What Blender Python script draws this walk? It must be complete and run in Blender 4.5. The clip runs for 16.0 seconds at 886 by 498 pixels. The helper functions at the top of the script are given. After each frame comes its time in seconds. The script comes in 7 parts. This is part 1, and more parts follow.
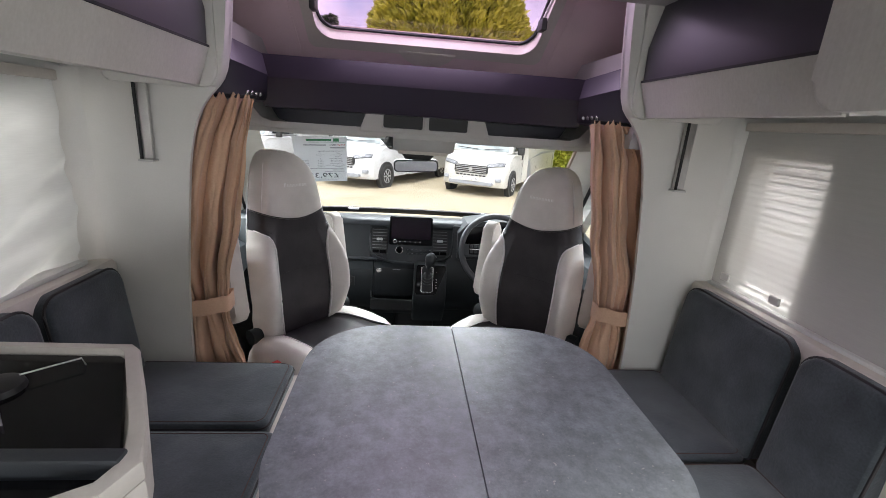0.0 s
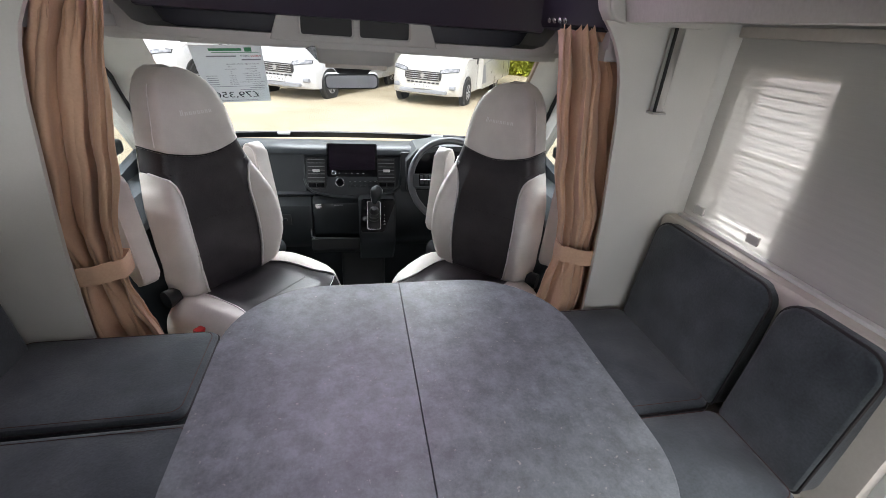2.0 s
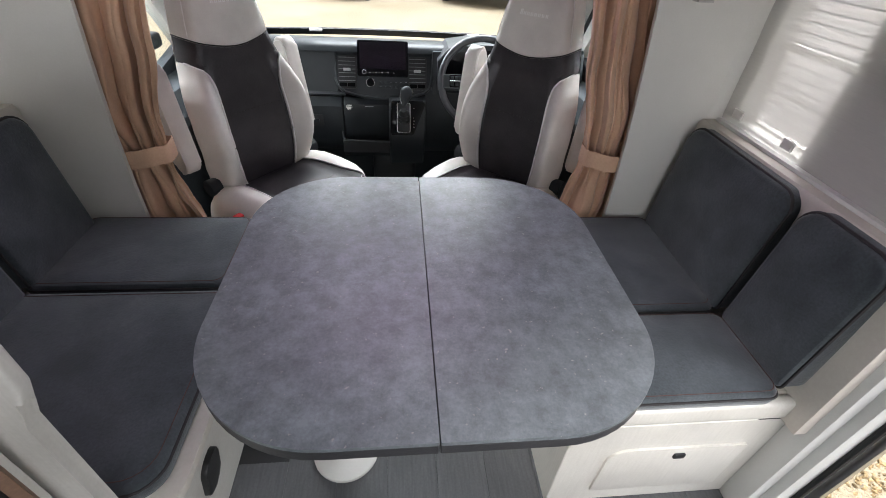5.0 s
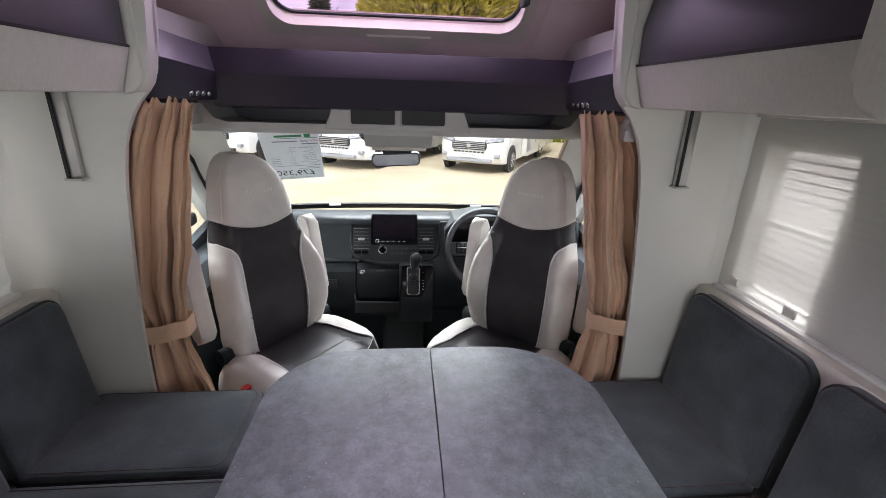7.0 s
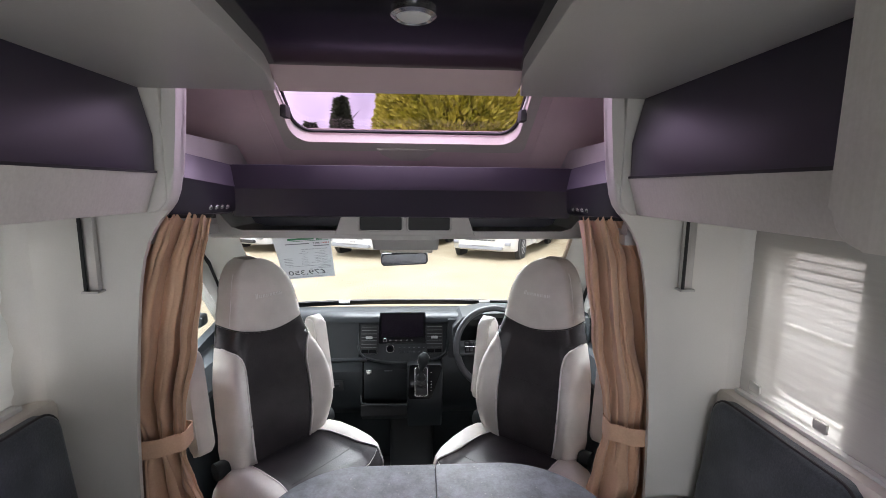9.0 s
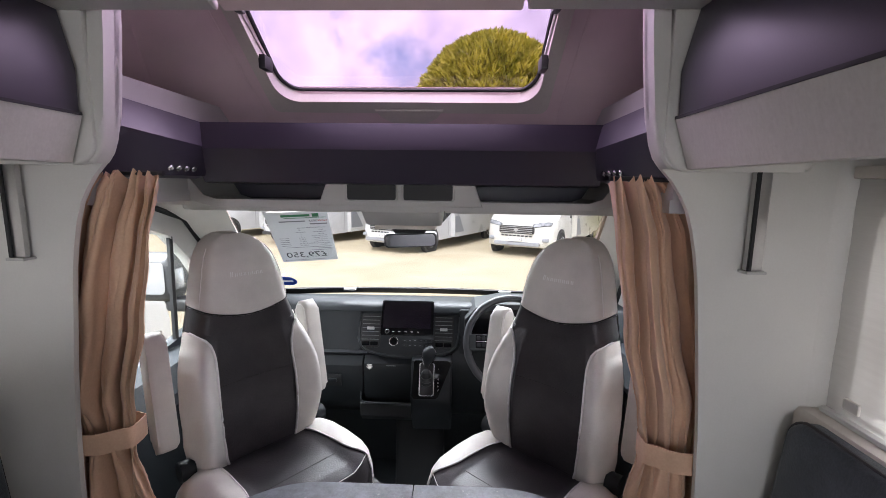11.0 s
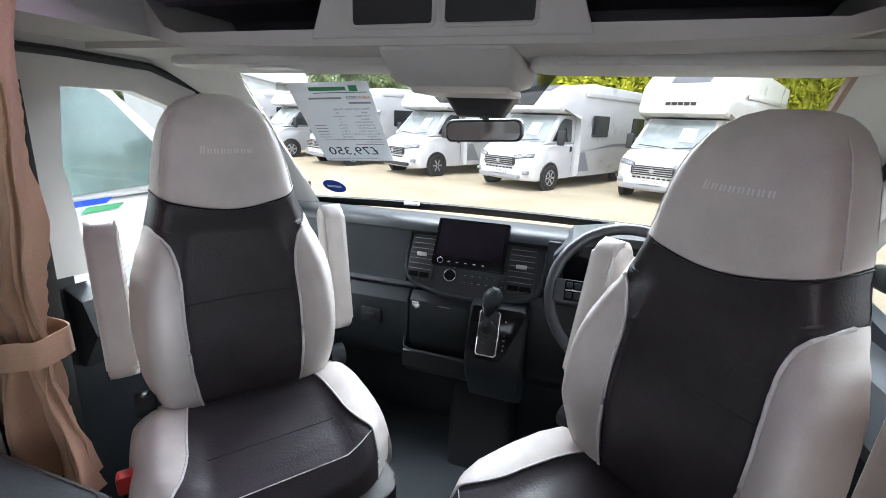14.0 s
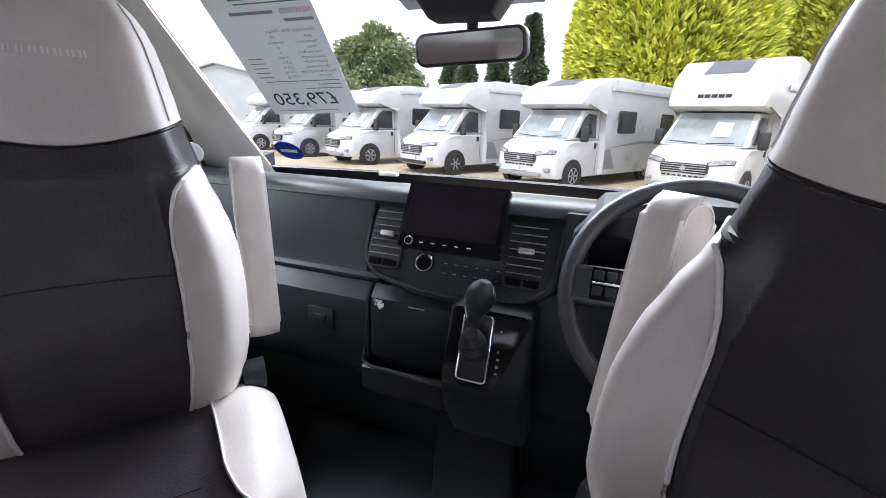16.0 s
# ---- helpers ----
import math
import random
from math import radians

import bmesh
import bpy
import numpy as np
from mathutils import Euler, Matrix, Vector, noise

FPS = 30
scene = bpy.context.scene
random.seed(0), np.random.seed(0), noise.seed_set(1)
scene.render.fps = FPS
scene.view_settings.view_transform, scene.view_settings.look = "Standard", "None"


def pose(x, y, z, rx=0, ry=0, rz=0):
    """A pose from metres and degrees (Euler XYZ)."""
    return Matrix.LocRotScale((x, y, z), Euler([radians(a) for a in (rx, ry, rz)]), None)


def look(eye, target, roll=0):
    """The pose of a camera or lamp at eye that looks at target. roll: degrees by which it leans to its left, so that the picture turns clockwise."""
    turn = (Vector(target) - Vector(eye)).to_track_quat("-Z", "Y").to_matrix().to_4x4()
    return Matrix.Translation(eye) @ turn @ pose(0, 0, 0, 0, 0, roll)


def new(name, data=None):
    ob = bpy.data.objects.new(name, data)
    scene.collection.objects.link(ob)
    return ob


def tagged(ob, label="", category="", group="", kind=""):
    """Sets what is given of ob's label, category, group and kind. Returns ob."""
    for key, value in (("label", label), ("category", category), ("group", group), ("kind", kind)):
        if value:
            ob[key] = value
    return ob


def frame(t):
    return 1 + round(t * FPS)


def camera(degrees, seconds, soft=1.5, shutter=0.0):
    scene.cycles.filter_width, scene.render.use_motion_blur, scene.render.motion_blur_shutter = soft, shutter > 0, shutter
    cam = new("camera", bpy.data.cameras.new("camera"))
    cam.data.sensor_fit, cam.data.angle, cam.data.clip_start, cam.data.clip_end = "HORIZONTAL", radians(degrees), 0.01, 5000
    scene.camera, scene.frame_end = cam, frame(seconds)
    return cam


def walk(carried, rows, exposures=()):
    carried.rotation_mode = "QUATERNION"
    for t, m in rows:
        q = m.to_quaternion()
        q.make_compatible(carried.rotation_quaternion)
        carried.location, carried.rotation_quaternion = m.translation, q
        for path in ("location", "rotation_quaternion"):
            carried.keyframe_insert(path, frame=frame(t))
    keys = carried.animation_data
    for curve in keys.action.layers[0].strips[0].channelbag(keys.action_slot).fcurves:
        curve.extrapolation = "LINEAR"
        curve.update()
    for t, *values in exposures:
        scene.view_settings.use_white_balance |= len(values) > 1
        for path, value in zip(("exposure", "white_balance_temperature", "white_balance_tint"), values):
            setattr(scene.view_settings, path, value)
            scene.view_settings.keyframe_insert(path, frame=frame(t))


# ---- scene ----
cam = camera(91.5, 16.0, 0.7)
PATH = [
    (0, (-0.074, 0.283, 1.338), (0.118, 2.195, 0.783), 4.0),
    (0.5, (-0.019, 0.359, 1.339), (0.368, 2.244, 0.792), 3.9),
    (1, (0.01, 0.424, 1.34), (0.44, 2.295, 0.779), 4.4),
    (1.5, (-0.011, 0.483, 1.353), (0.388, 2.313, 0.652), 4.1),
    (2, (-0.013, 0.511, 1.358), (0.373, 2.246, 0.442), 4.1),
    (2.5, (0.013, 0.492, 1.35), (0.358, 2.149, 0.283), 5.9),
    (3, (0.034, 0.457, 1.333), (0.327, 2.048, 0.157), 6.3),
    (3.5, (0.043, 0.428, 1.322), (0.264, 1.954, 0.049), 4.9),
    (6, (0.036, 0.43, 1.34), (0.223, 2.105, 0.263), 2.9),
    (6.5, (0.039, 0.44, 1.374), (0.211, 2.238, 0.515), 2.1),
    (7, (0.022, 0.445, 1.406), (0.199, 2.324, 0.743), 1.8),
    (7.5, (0.027, 0.449, 1.431), (0.188, 2.381, 0.94), 1.3),
    (8, (0.029, 0.452, 1.455), (0.173, 2.414, 1.096), 1.0),
    (8.5, (0.031, 0.449, 1.472), (0.166, 2.424, 1.191), 0.8),
    (11, (0.179, 0.687, 1.358), (0.113, 2.665, 1.065), 0.7),
    (11.5, (0.199, 0.842, 1.332), (0.021, 2.8, 0.966), 1.2),
    (12, (0.27, 0.975, 1.297), (-0.221, 2.865, 0.865), 1.1),
    (12.5, (0.32, 1.08, 1.246), (-0.312, 2.914, 0.76), 1.5),
    (13, (0.305, 1.152, 1.21), (-0.322, 2.976, 0.679), 2.2),
    (13.5, (0.297, 1.214, 1.179), (-0.33, 3.031, 0.626), 2.2),
    (14, (0.266, 1.244, 1.154), (-0.308, 3.071, 0.579), 2.3),
    (14.5, (0.286, 1.325, 1.104), (-0.289, 3.151, 0.525), 2.1),
    (15, (0.286, 1.44, 1.058), (-0.295, 3.265, 0.48), 2.0),
    (15.5, (0.276, 1.545, 1.012), (-0.355, 3.355, 0.442), 2.2),
    (16, (0.26, 1.627, 0.99), (-0.408, 3.425, 0.423), 1.9),
]
walk(cam, [(t, look(eye, target, roll)) for t, eye, target, roll in PATH], [(0, 1.91, 6330, 10), (8.5, 1.93, 6300, 11), (11, 1.87, 6250, 14), (12, 1.88, 6250, 12), (14, 1.88, 6000, 10), (15, 1.78, 6000, 11), (16, 1.64, 6050, 15)])

# ---------------------------------------------------------------- light
world = bpy.data.worlds.new("sky")
scene.world = world
world.use_nodes = True
wn = world.node_tree.nodes
wl = world.node_tree.links
wn.clear()
w_out = wn.new("ShaderNodeOutputWorld")
w_bg = wn.new("ShaderNodeBackground")
w_sky = wn.new("ShaderNodeTexSky")
w_sky.sky_type = "NISHITA"
w_sky.sun_disc = False
w_sky.sun_elevation = radians(48)
w_sky.sun_rotation = radians(200)
w_co = wn.new("ShaderNodeTexCoord")
w_cl = wn.new("ShaderNodeTexNoise")
w_cl.inputs["Scale"].default_value = 3.2
w_cl.inputs["Detail"].default_value = 8
w_cl.inputs["Roughness"].default_value = 0.6
w_rp = wn.new("ShaderNodeValToRGB")
w_rp.color_ramp.elements[0].position = 0.30
w_rp.color_ramp.elements[1].position = 0.45
w_cc = wn.new("ShaderNodeMix")
w_cc.data_type = "RGBA"
w_n2 = wn.new("ShaderNodeTexNoise")
w_n2.inputs["Scale"].default_value, w_n2.inputs["Detail"].default_value = 5.5, 7
w_r2 = wn.new("ShaderNodeValToRGB")
w_r2.color_ramp.elements[0].position, w_r2.color_ramp.elements[1].position = 0.36, 0.60
w_r2.color_ramp.elements[0].color = (0.55, 0.55, 0.59, 1)
w_sc = wn.new("ShaderNodeMix")
w_sc.data_type, w_sc.blend_type = "RGBA", "MULTIPLY"
w_sc.inputs["Factor"].default_value = 1.0
w_sc.inputs["B"].default_value = (9.4, 9.4, 9.8, 1)
wl.new(w_co.outputs["Generated"], w_n2.inputs["Vector"])
wl.new(w_n2.outputs["Fac"], w_r2.inputs["Fac"])
wl.new(w_r2.outputs["Color"], w_sc.inputs["A"])
wl.new(w_sc.outputs["Result"], w_cc.inputs["B"])
wl.new(w_co.outputs["Generated"], w_cl.inputs["Vector"])
wl.new(w_cl.outputs["Fac"], w_rp.inputs["Fac"])
wl.new(w_rp.outputs["Color"], w_cc.inputs["Factor"])
wl.new(w_sky.outputs["Color"], w_cc.inputs["A"])
wl.new(w_cc.outputs["Result"], w_bg.inputs["Color"])
w_bg.inputs["Strength"].default_value = 0.1
wl.new(w_bg.outputs["Background"], w_out.inputs["Surface"])

sun_data = bpy.data.lights.new("sun", "SUN")
sun_data.energy = 1.05
sun_data.angle = radians(12)
sun_data.color = (1.0, 0.96, 0.9)
sun = new("sun", sun_data)
sun.matrix_world = look((-6, -14, 20), (0, 0, 0))


def window_light(name, at, to, wide, high, watts):
    """An added area lamp that stands in for sky light through one opening."""
    d = bpy.data.lights.new(name, "AREA")
    d.shape, d.size, d.size_y, d.energy = "RECTANGLE", wide, high, watts
    d.color = (0.95, 0.98, 1.0)
    ob = new(name, d)
    ob.matrix_world = look(at, to)
    return ob


window_light("window_light_left", (-1.75, 1.2, 1.75), (-1.03, 1.2, 1.1), 1.1, 0.7, 21)
window_light("window_light_right", (1.75, 1.45, 1.75), (1.03, 1.45, 1.1), 0.8, 0.6, 2)
window_light("door_light", (1.6, 0.45, 1.1), (0, 0.7, 0.6), 0.6, 1.5, 3.2)
# two fill lamps behind the view, at openings added only to let them in
window_light("rear_fill_lamp", (0.0, -1.85, 1.25), (0, 1, 1.0), 1.3, 0.7, 4.5)
window_light("roof_fill_lamp", (0, -0.2, 2.3), (0, -0.15, 0), 0.7, 0.7, 3)
window_light("cab_light_left", (-1.5, 2.25, 1.80), (-0.25, 1.95, 0.5), 0.8, 0.5, 55)
window_light("windscreen_light", (0, 2.98, 1.52), (0, 2.30, 0.30), 1.3, 0.35, 15)
window_light("skylight_light", (0, 2.144, 2.13), (0, 1.95, 1.84), 0.80, 0.55, 5.6)
window_light("cab_light_right", (1.5, 2.25, 1.80), (0.25, 1.95, 0.5), 0.8, 0.5, 34)


# ---------------------------------------------------------------- materials
def mat(name, color, rough=0.6, metal=0.0, vary=0.12, scale=6.0, fine=120.0, bump=0.15, dist=0.002, second=None, spec=0.5, coat=0.0, sheen=0.0):
    """A surface with stains at one scale, grain at another, and fine relief."""
    m = bpy.data.materials.new(name)
    m.use_nodes = True
    nt = m.node_tree
    b = nt.nodes["Principled BSDF"]
    co = nt.nodes.new("ShaderNodeTexCoord")
    n1 = nt.nodes.new("ShaderNodeTexNoise")
    n1.inputs["Scale"].default_value = scale
    n1.inputs["Detail"].default_value = 6
    n2 = nt.nodes.new("ShaderNodeTexNoise")
    n2.inputs["Scale"].default_value = fine
    n2.inputs["Detail"].default_value = 3
    for n in (n1, n2):
        nt.links.new(co.outputs["Object"], n.inputs["Vector"])
    r = nt.nodes.new("ShaderNodeValToRGB")
    c = Vector(color)
    d = Vector(second) if second else c * (1 - 2 * vary)
    r.color_ramp.elements[0].position, r.color_ramp.elements[1].position = 0.34, 0.66
    r.color_ramp.elements[0].color = (*d, 1)
    r.color_ramp.elements[1].color = (*c, 1)
    nt.links.new(n1.outputs["Fac"], r.inputs["Fac"])
    g = nt.nodes.new("ShaderNodeMix")
    g.data_type, g.blend_type = "RGBA", "OVERLAY"
    g.inputs["Factor"].default_value = min(1, vary * 1.6)
    nt.links.new(r.outputs["Color"], g.inputs["A"])
    nt.links.new(n2.outputs["Fac"], g.inputs["B"])
    nt.links.new(g.outputs["Result"], b.inputs["Base Color"])
    b.inputs["Metallic"].default_value = metal
    b.inputs["Specular IOR Level"].default_value = spec
    b.inputs["Coat Weight"].default_value = coat
    b.inputs["Sheen Weight"].default_value = sheen
    mr = nt.nodes.new("ShaderNodeMapRange")
    mr.inputs["To Min"].default_value, mr.inputs["To Max"].default_value = max(0.02, rough - 0.1), min(1, rough + 0.1)
    nt.links.new(n1.outputs["Fac"], mr.inputs["Value"])
    nt.links.new(mr.outputs["Result"], b.inputs["Roughness"])
    if bump:
        bp = nt.nodes.new("ShaderNodeBump")
        bp.inputs["Strength"].default_value, bp.inputs["Distance"].default_value = bump, dist
        nt.links.new(n2.outputs["Fac"], bp.inputs["Height"])
        nt.links.new(bp.outputs["Normal"], b.inputs["Normal"])
    return m


def grain(m, stretch, strength=0.25, scale=9.0, dark=0.6):
    """Adds stretched streaks, as of wood, to a surface's colour."""
    nt = m.node_tree
    b = nt.nodes["Principled BSDF"]
    was = b.inputs["Base Color"].links[0].from_socket
    co = nt.nodes.new("ShaderNodeTexCoord")
    mp = nt.nodes.new("ShaderNodeMapping")
    mp.inputs["Scale"].default_value = stretch
    n = nt.nodes.new("ShaderNodeTexNoise")
    n.inputs["Scale"].default_value, n.inputs["Detail"].default_value, n.inputs["Distortion"].default_value = scale, 5, 0.6
    mx = nt.nodes.new("ShaderNodeMix")
    mx.data_type, mx.blend_type = "RGBA", "MULTIPLY"
    mx.inputs["Factor"].default_value = strength
    r = nt.nodes.new("ShaderNodeValToRGB")
    r.color_ramp.elements[0].position, r.color_ramp.elements[1].position = 0.35, 0.65
    r.color_ramp.elements[0].color = (dark, dark, dark, 1)
    nt.links.new(co.outputs["Object"], mp.inputs["Vector"])
    nt.links.new(mp.outputs["Vector"], n.inputs["Vector"])
    nt.links.new(n.outputs["Fac"], r.inputs["Fac"])
    nt.links.new(was, mx.inputs["A"])
    nt.links.new(r.outputs["Color"], mx.inputs["B"])
    nt.links.new(mx.outputs["Result"], b.inputs["Base Color"])
    return m


def per_piece(m, amount=0.3):
    """Each object of this surface differs a little in brightness."""
    nt = m.node_tree
    b = nt.nodes["Principled BSDF"]
    was = b.inputs["Base Color"].links[0].from_socket
    oi = nt.nodes.new("ShaderNodeObjectInfo")
    mr = nt.nodes.new("ShaderNodeMapRange")
    mr.inputs["To Min"].default_value, mr.inputs["To Max"].default_value = 1 - amount, 1 + amount
    h = nt.nodes.new("ShaderNodeHueSaturation")
    nt.links.new(oi.outputs["Random"], mr.inputs["Value"])
    nt.links.new(mr.outputs["Result"], h.inputs["Value"])
    nt.links.new(was, h.inputs["Color"])
    nt.links.new(h.outputs["Color"], b.inputs["Base Color"])
    return m


def weave(m, count=900.0, strength=0.3):
    """Adds the fine relief of woven cloth."""
    nt = m.node_tree
    b = nt.nodes["Principled BSDF"]
    co = nt.nodes.new("ShaderNodeTexCoord")
    v = nt.nodes.new("ShaderNodeTexVoronoi")
    v.inputs["Scale"].default_value = count
    nt.links.new(co.outputs["Object"], v.inputs["Vector"])
    bp = nt.nodes.new("ShaderNodeBump")
    bp.inputs["Strength"].default_value, bp.inputs["Distance"].default_value = strength, 0.001
    nt.links.new(v.outputs["Distance"], bp.inputs["Height"])
    if b.inputs["Normal"].links:
        nt.links.new(b.inputs["Normal"].links[0].from_socket, bp.inputs["Normal"])
    nt.links.new(bp.outputs["Normal"], b.inputs["Normal"])
    return m


def clear(name, tint, gloss=0.08, rough=0.02):
    """A thin pane: clear with a tint, and a mirror at glancing angles."""
    m = bpy.data.materials.new(name)
    m.use_nodes = True
    nt = m.node_tree
    nt.nodes.remove(nt.nodes["Principled BSDF"])
    out = nt.nodes["Material Output"]
    tr = nt.nodes.new("ShaderNodeBsdfTransparent")
    tr.inputs["Color"].default_value = (*tint, 1)
    gl = nt.nodes.new("ShaderNodeBsdfGlossy")
    gl.inputs["Roughness"].default_value = rough
    fc = nt.nodes.new("ShaderNodeLayerWeight")
    fc.inputs["Blend"].default_value = 0.5
    pw = nt.nodes.new("ShaderNodeMath")
    pw.operation = "POWER"
    pw.inputs[1].default_value = 4.0
    lw = nt.nodes.new("ShaderNodeMath")
    lw.operation = "MULTIPLY_ADD"
    lw.inputs[1].default_value, lw.inputs[2].default_value = 0.55, gloss * 0.4
    nt.links.new(fc.outputs["Facing"], pw.inputs[0])
    nt.links.new(pw.outputs["Value"], lw.inputs[0])
    mx = nt.nodes.new("ShaderNodeMixShader")
    nt.links.new(lw.outputs["Value"], mx.inputs["Fac"])
    nt.links.new(tr.outputs["BSDF"], mx.inputs[1])
    nt.links.new(gl.outputs["BSDF"], mx.inputs[2])
    nt.links.new(mx.outputs["Shader"], out.inputs["Surface"])
    return m


def veil(name, color, through_color, share=0.55, open_share=0.0):
    """Thin cloth that lets light through."""
    m = bpy.data.materials.new(name)
    m.use_nodes = True
    nt = m.node_tree
    nt.nodes.remove(nt.nodes["Principled BSDF"])
    out = nt.nodes["Material Output"]
    co = nt.nodes.new("ShaderNodeTexCoord")
    mp = nt.nodes.new("ShaderNodeMapping")
    mp.inputs["Scale"].default_value = (20, 4, 60)
    n = nt.nodes.new("ShaderNodeTexNoise")
    n.inputs["Scale"].default_value, n.inputs["Detail"].default_value = 6.0, 4
    nt.links.new(co.outputs["Object"], mp.inputs["Vector"])
    nt.links.new(mp.outputs["Vector"], n.inputs["Vector"])
    r = nt.nodes.new("ShaderNodeValToRGB")
    r.color_ramp.elements[0].color = (*(Vector(color) * 0.86), 1)
    r.color_ramp.elements[1].color = (*color, 1)
    nt.links.new(n.outputs["Fac"], r.inputs["Fac"])
    df = nt.nodes.new("ShaderNodeBsdfDiffuse")
    tl = nt.nodes.new("ShaderNodeBsdfTranslucent")
    tl.inputs["Color"].default_value = (*through_color, 1)
    tp = nt.nodes.new("ShaderNodeBsdfTransparent")
    nt.links.new(r.outputs["Color"], df.inputs["Color"])
    m1 = nt.nodes.new("ShaderNodeMixShader")
    m1.inputs["Fac"].default_value = share
    m2 = nt.nodes.new("ShaderNodeMixShader")
    m2.inputs["Fac"].default_value = open_share
    nt.links.new(df.outputs["BSDF"], m1.inputs[1])
    nt.links.new(tl.outputs["BSDF"], m1.inputs[2])
    nt.links.new(m1.outputs["Shader"], m2.inputs[1])
    nt.links.new(tp.outputs["BSDF"], m2.inputs[2])
    nt.links.new(m2.outputs["Shader"], out.inputs["Surface"])
    return m


M_WALL = mat("wall_lining", (0.66, 0.655, 0.63), 0.55, vary=0.05, scale=3, fine=300, bump=0.08)
M_WHITE = mat("white_moulding", (0.64, 0.62, 0.585), 0.42, vary=0.04, scale=4, fine=200, bump=0.05)
M_LAMINATE = grain(mat("pale_wood_laminate", (0.60, 0.575, 0.53), 0.45, vary=0.06, scale=5, fine=160, bump=0.06), (30, 30, 2.0), 0.22, 6, 0.75)
M_CREAM = mat("cream_edging", (0.58, 0.535, 0.48), 0.5, vary=0.05)
M_VIOLET = mat("violet_grey_lacquer", (0.038, 0.030, 0.050), 0.36, vary=0.06, scale=3, fine=400, bump=0.03, spec=0.6)
M_SLATE = mat("dark_slate_panel", (0.05, 0.048, 0.066), 0.42, vary=0.06, scale=3, fine=400, bump=0.04)
# pink cast of the tinted skylight is put into the lining's base colour
M_LINING = mat("pink_cast_roof_lining", (0.70, 0.54, 0.56), 0.85, vary=0.05, scale=5, fine=500, bump=0.2)
M_MIRROR_DARK = mat("dark_mirror_acrylic", (0.012, 0.012, 0.014), 0.06, vary=0.02, bump=0, spec=0.9)
M_CHARCOAL = weave(mat("charcoal_suede", (0.056, 0.066, 0.074), 0.85, vary=0.26, scale=9, fine=190, bump=0.35, second=(0.026, 0.033, 0.039), sheen=0.35, spec=0.25), 700, 0.18)
M_PIPING = mat("dark_piping", (0.016, 0.013, 0.014), 0.6, vary=0.08, scale=40)
M_HIDE_DARK = mat("dark_brown_grey_leatherette", (0.046, 0.040, 0.044), 0.42, vary=0.24, scale=7, fine=220, bump=0.4, second=(0.023, 0.020, 0.023), spec=0.45)
M_HIDE_PALE = mat("pale_grey_leatherette", (0.68, 0.635, 0.60), 0.5, vary=0.07, scale=10, fine=280, bump=0.2, dist=0.001)
M_SEAM = mat("pale_stitching", (0.80, 0.77, 0.76), 0.6, vary=0.05, scale=60)
M_CURTAIN = weave(mat("tan_curtain_cloth", (0.66, 0.425, 0.285), 0.85, vary=0.08, scale=8, fine=160, bump=0.12, sheen=0.2), 1000, 0.15)
M_DASH = mat("dark_grey_dash_plastic", (0.017, 0.020, 0.023), 0.45, vary=0.1, scale=12, fine=500, bump=0.25, dist=0.001, spec=0.3)
M_DASH_SOFT = mat("slate_dash_pad", (0.032, 0.036, 0.041), 0.5, vary=0.1, scale=12, fine=600, bump=0.3, dist=0.001)
M_BLACK = mat("black_plastic", (0.010, 0.010, 0.011), 0.5, vary=0.1, scale=10, fine=300, bump=0.1)
M_GLOSS = mat("gloss_black", (0.005, 0.005, 0.006), 0.12, vary=0.05, bump=0, spec=0.16)
M_SCREEN = mat("screen_glass", (0.008, 0.006, 0.010), 0.18, vary=0.03, bump=0, spec=0.5)
M_CHROME = mat("satin_chrome", (0.72, 0.72, 0.73), 0.22, 1.0, vary=0.03, bump=0)
M_ALU = mat("brushed_aluminium", (0.52, 0.51, 0.50), 0.36, 1.0, vary=0.05, scale=20, fine=300, bump=0.05)
M_CABGREY = mat("grey_cab_moulding", (0.36, 0.36, 0.35), 0.6, vary=0.05, scale=6, fine=400, bump=0.12, dist=0.001)
M_HEADLINER = mat("cab_headliner", (0.52, 0.51, 0.49), 0.9, vary=0.05, scale=6, fine=600, bump=0.2, dist=0.001)
M_BEAD = mat("brown_pillar_edge", (0.30, 0.22, 0.17), 0.6, vary=0.08)
M_RUBBER = mat("black_rubber_mat", (0.026, 0.030, 0.034), 0.6, vary=0.15, scale=8, fine=160, bump=0.3)
M_FLOOR = per_piece(grain(mat("grey_wood_vinyl", (0.098, 0.098, 0.104), 0.5, vary=0.15, scale=4, fine=150, bump=0.15), (26, 2.2, 26), 0.45, 5, 0.55), 0.04)
M_WALNUT = grain(mat("brown_wood_edge", (0.20, 0.12, 0.08), 0.5, vary=0.1, scale=6), (3, 40, 40), 0.4, 6, 0.6)
M_RED = mat("red_plastic", (0.55, 0.02, 0.02), 0.35, vary=0.05, bump=0)
M_BLIND = veil("blind_cloth", (0.72, 0.70, 0.66), (0.8, 0.8, 0.78), 0.28, 0.36)
M_MESH = veil("wrinkled_blind_cloth", (0.78, 0.78, 0.76), (0.9, 0.9, 0.88), 0.22, 0.04)
M_GLASS = clear("window_glass", (0.95, 0.97, 0.96), 0.07)
M_TINT = clear("violet_tinted_acrylic", (0.63, 0.54, 0.63), 0.07)
M_SMOKE = clear("smoked_acrylic", (0.72, 0.70, 0.68), 0.07)
M_LAMP = bpy.data.materials.new("lamp_diffuser")
M_LAMP.use_nodes = True
M_LAMP.node_tree.nodes["Principled BSDF"].inputs["Base Color"].default_value = (0.8, 0.8, 0.78, 1)
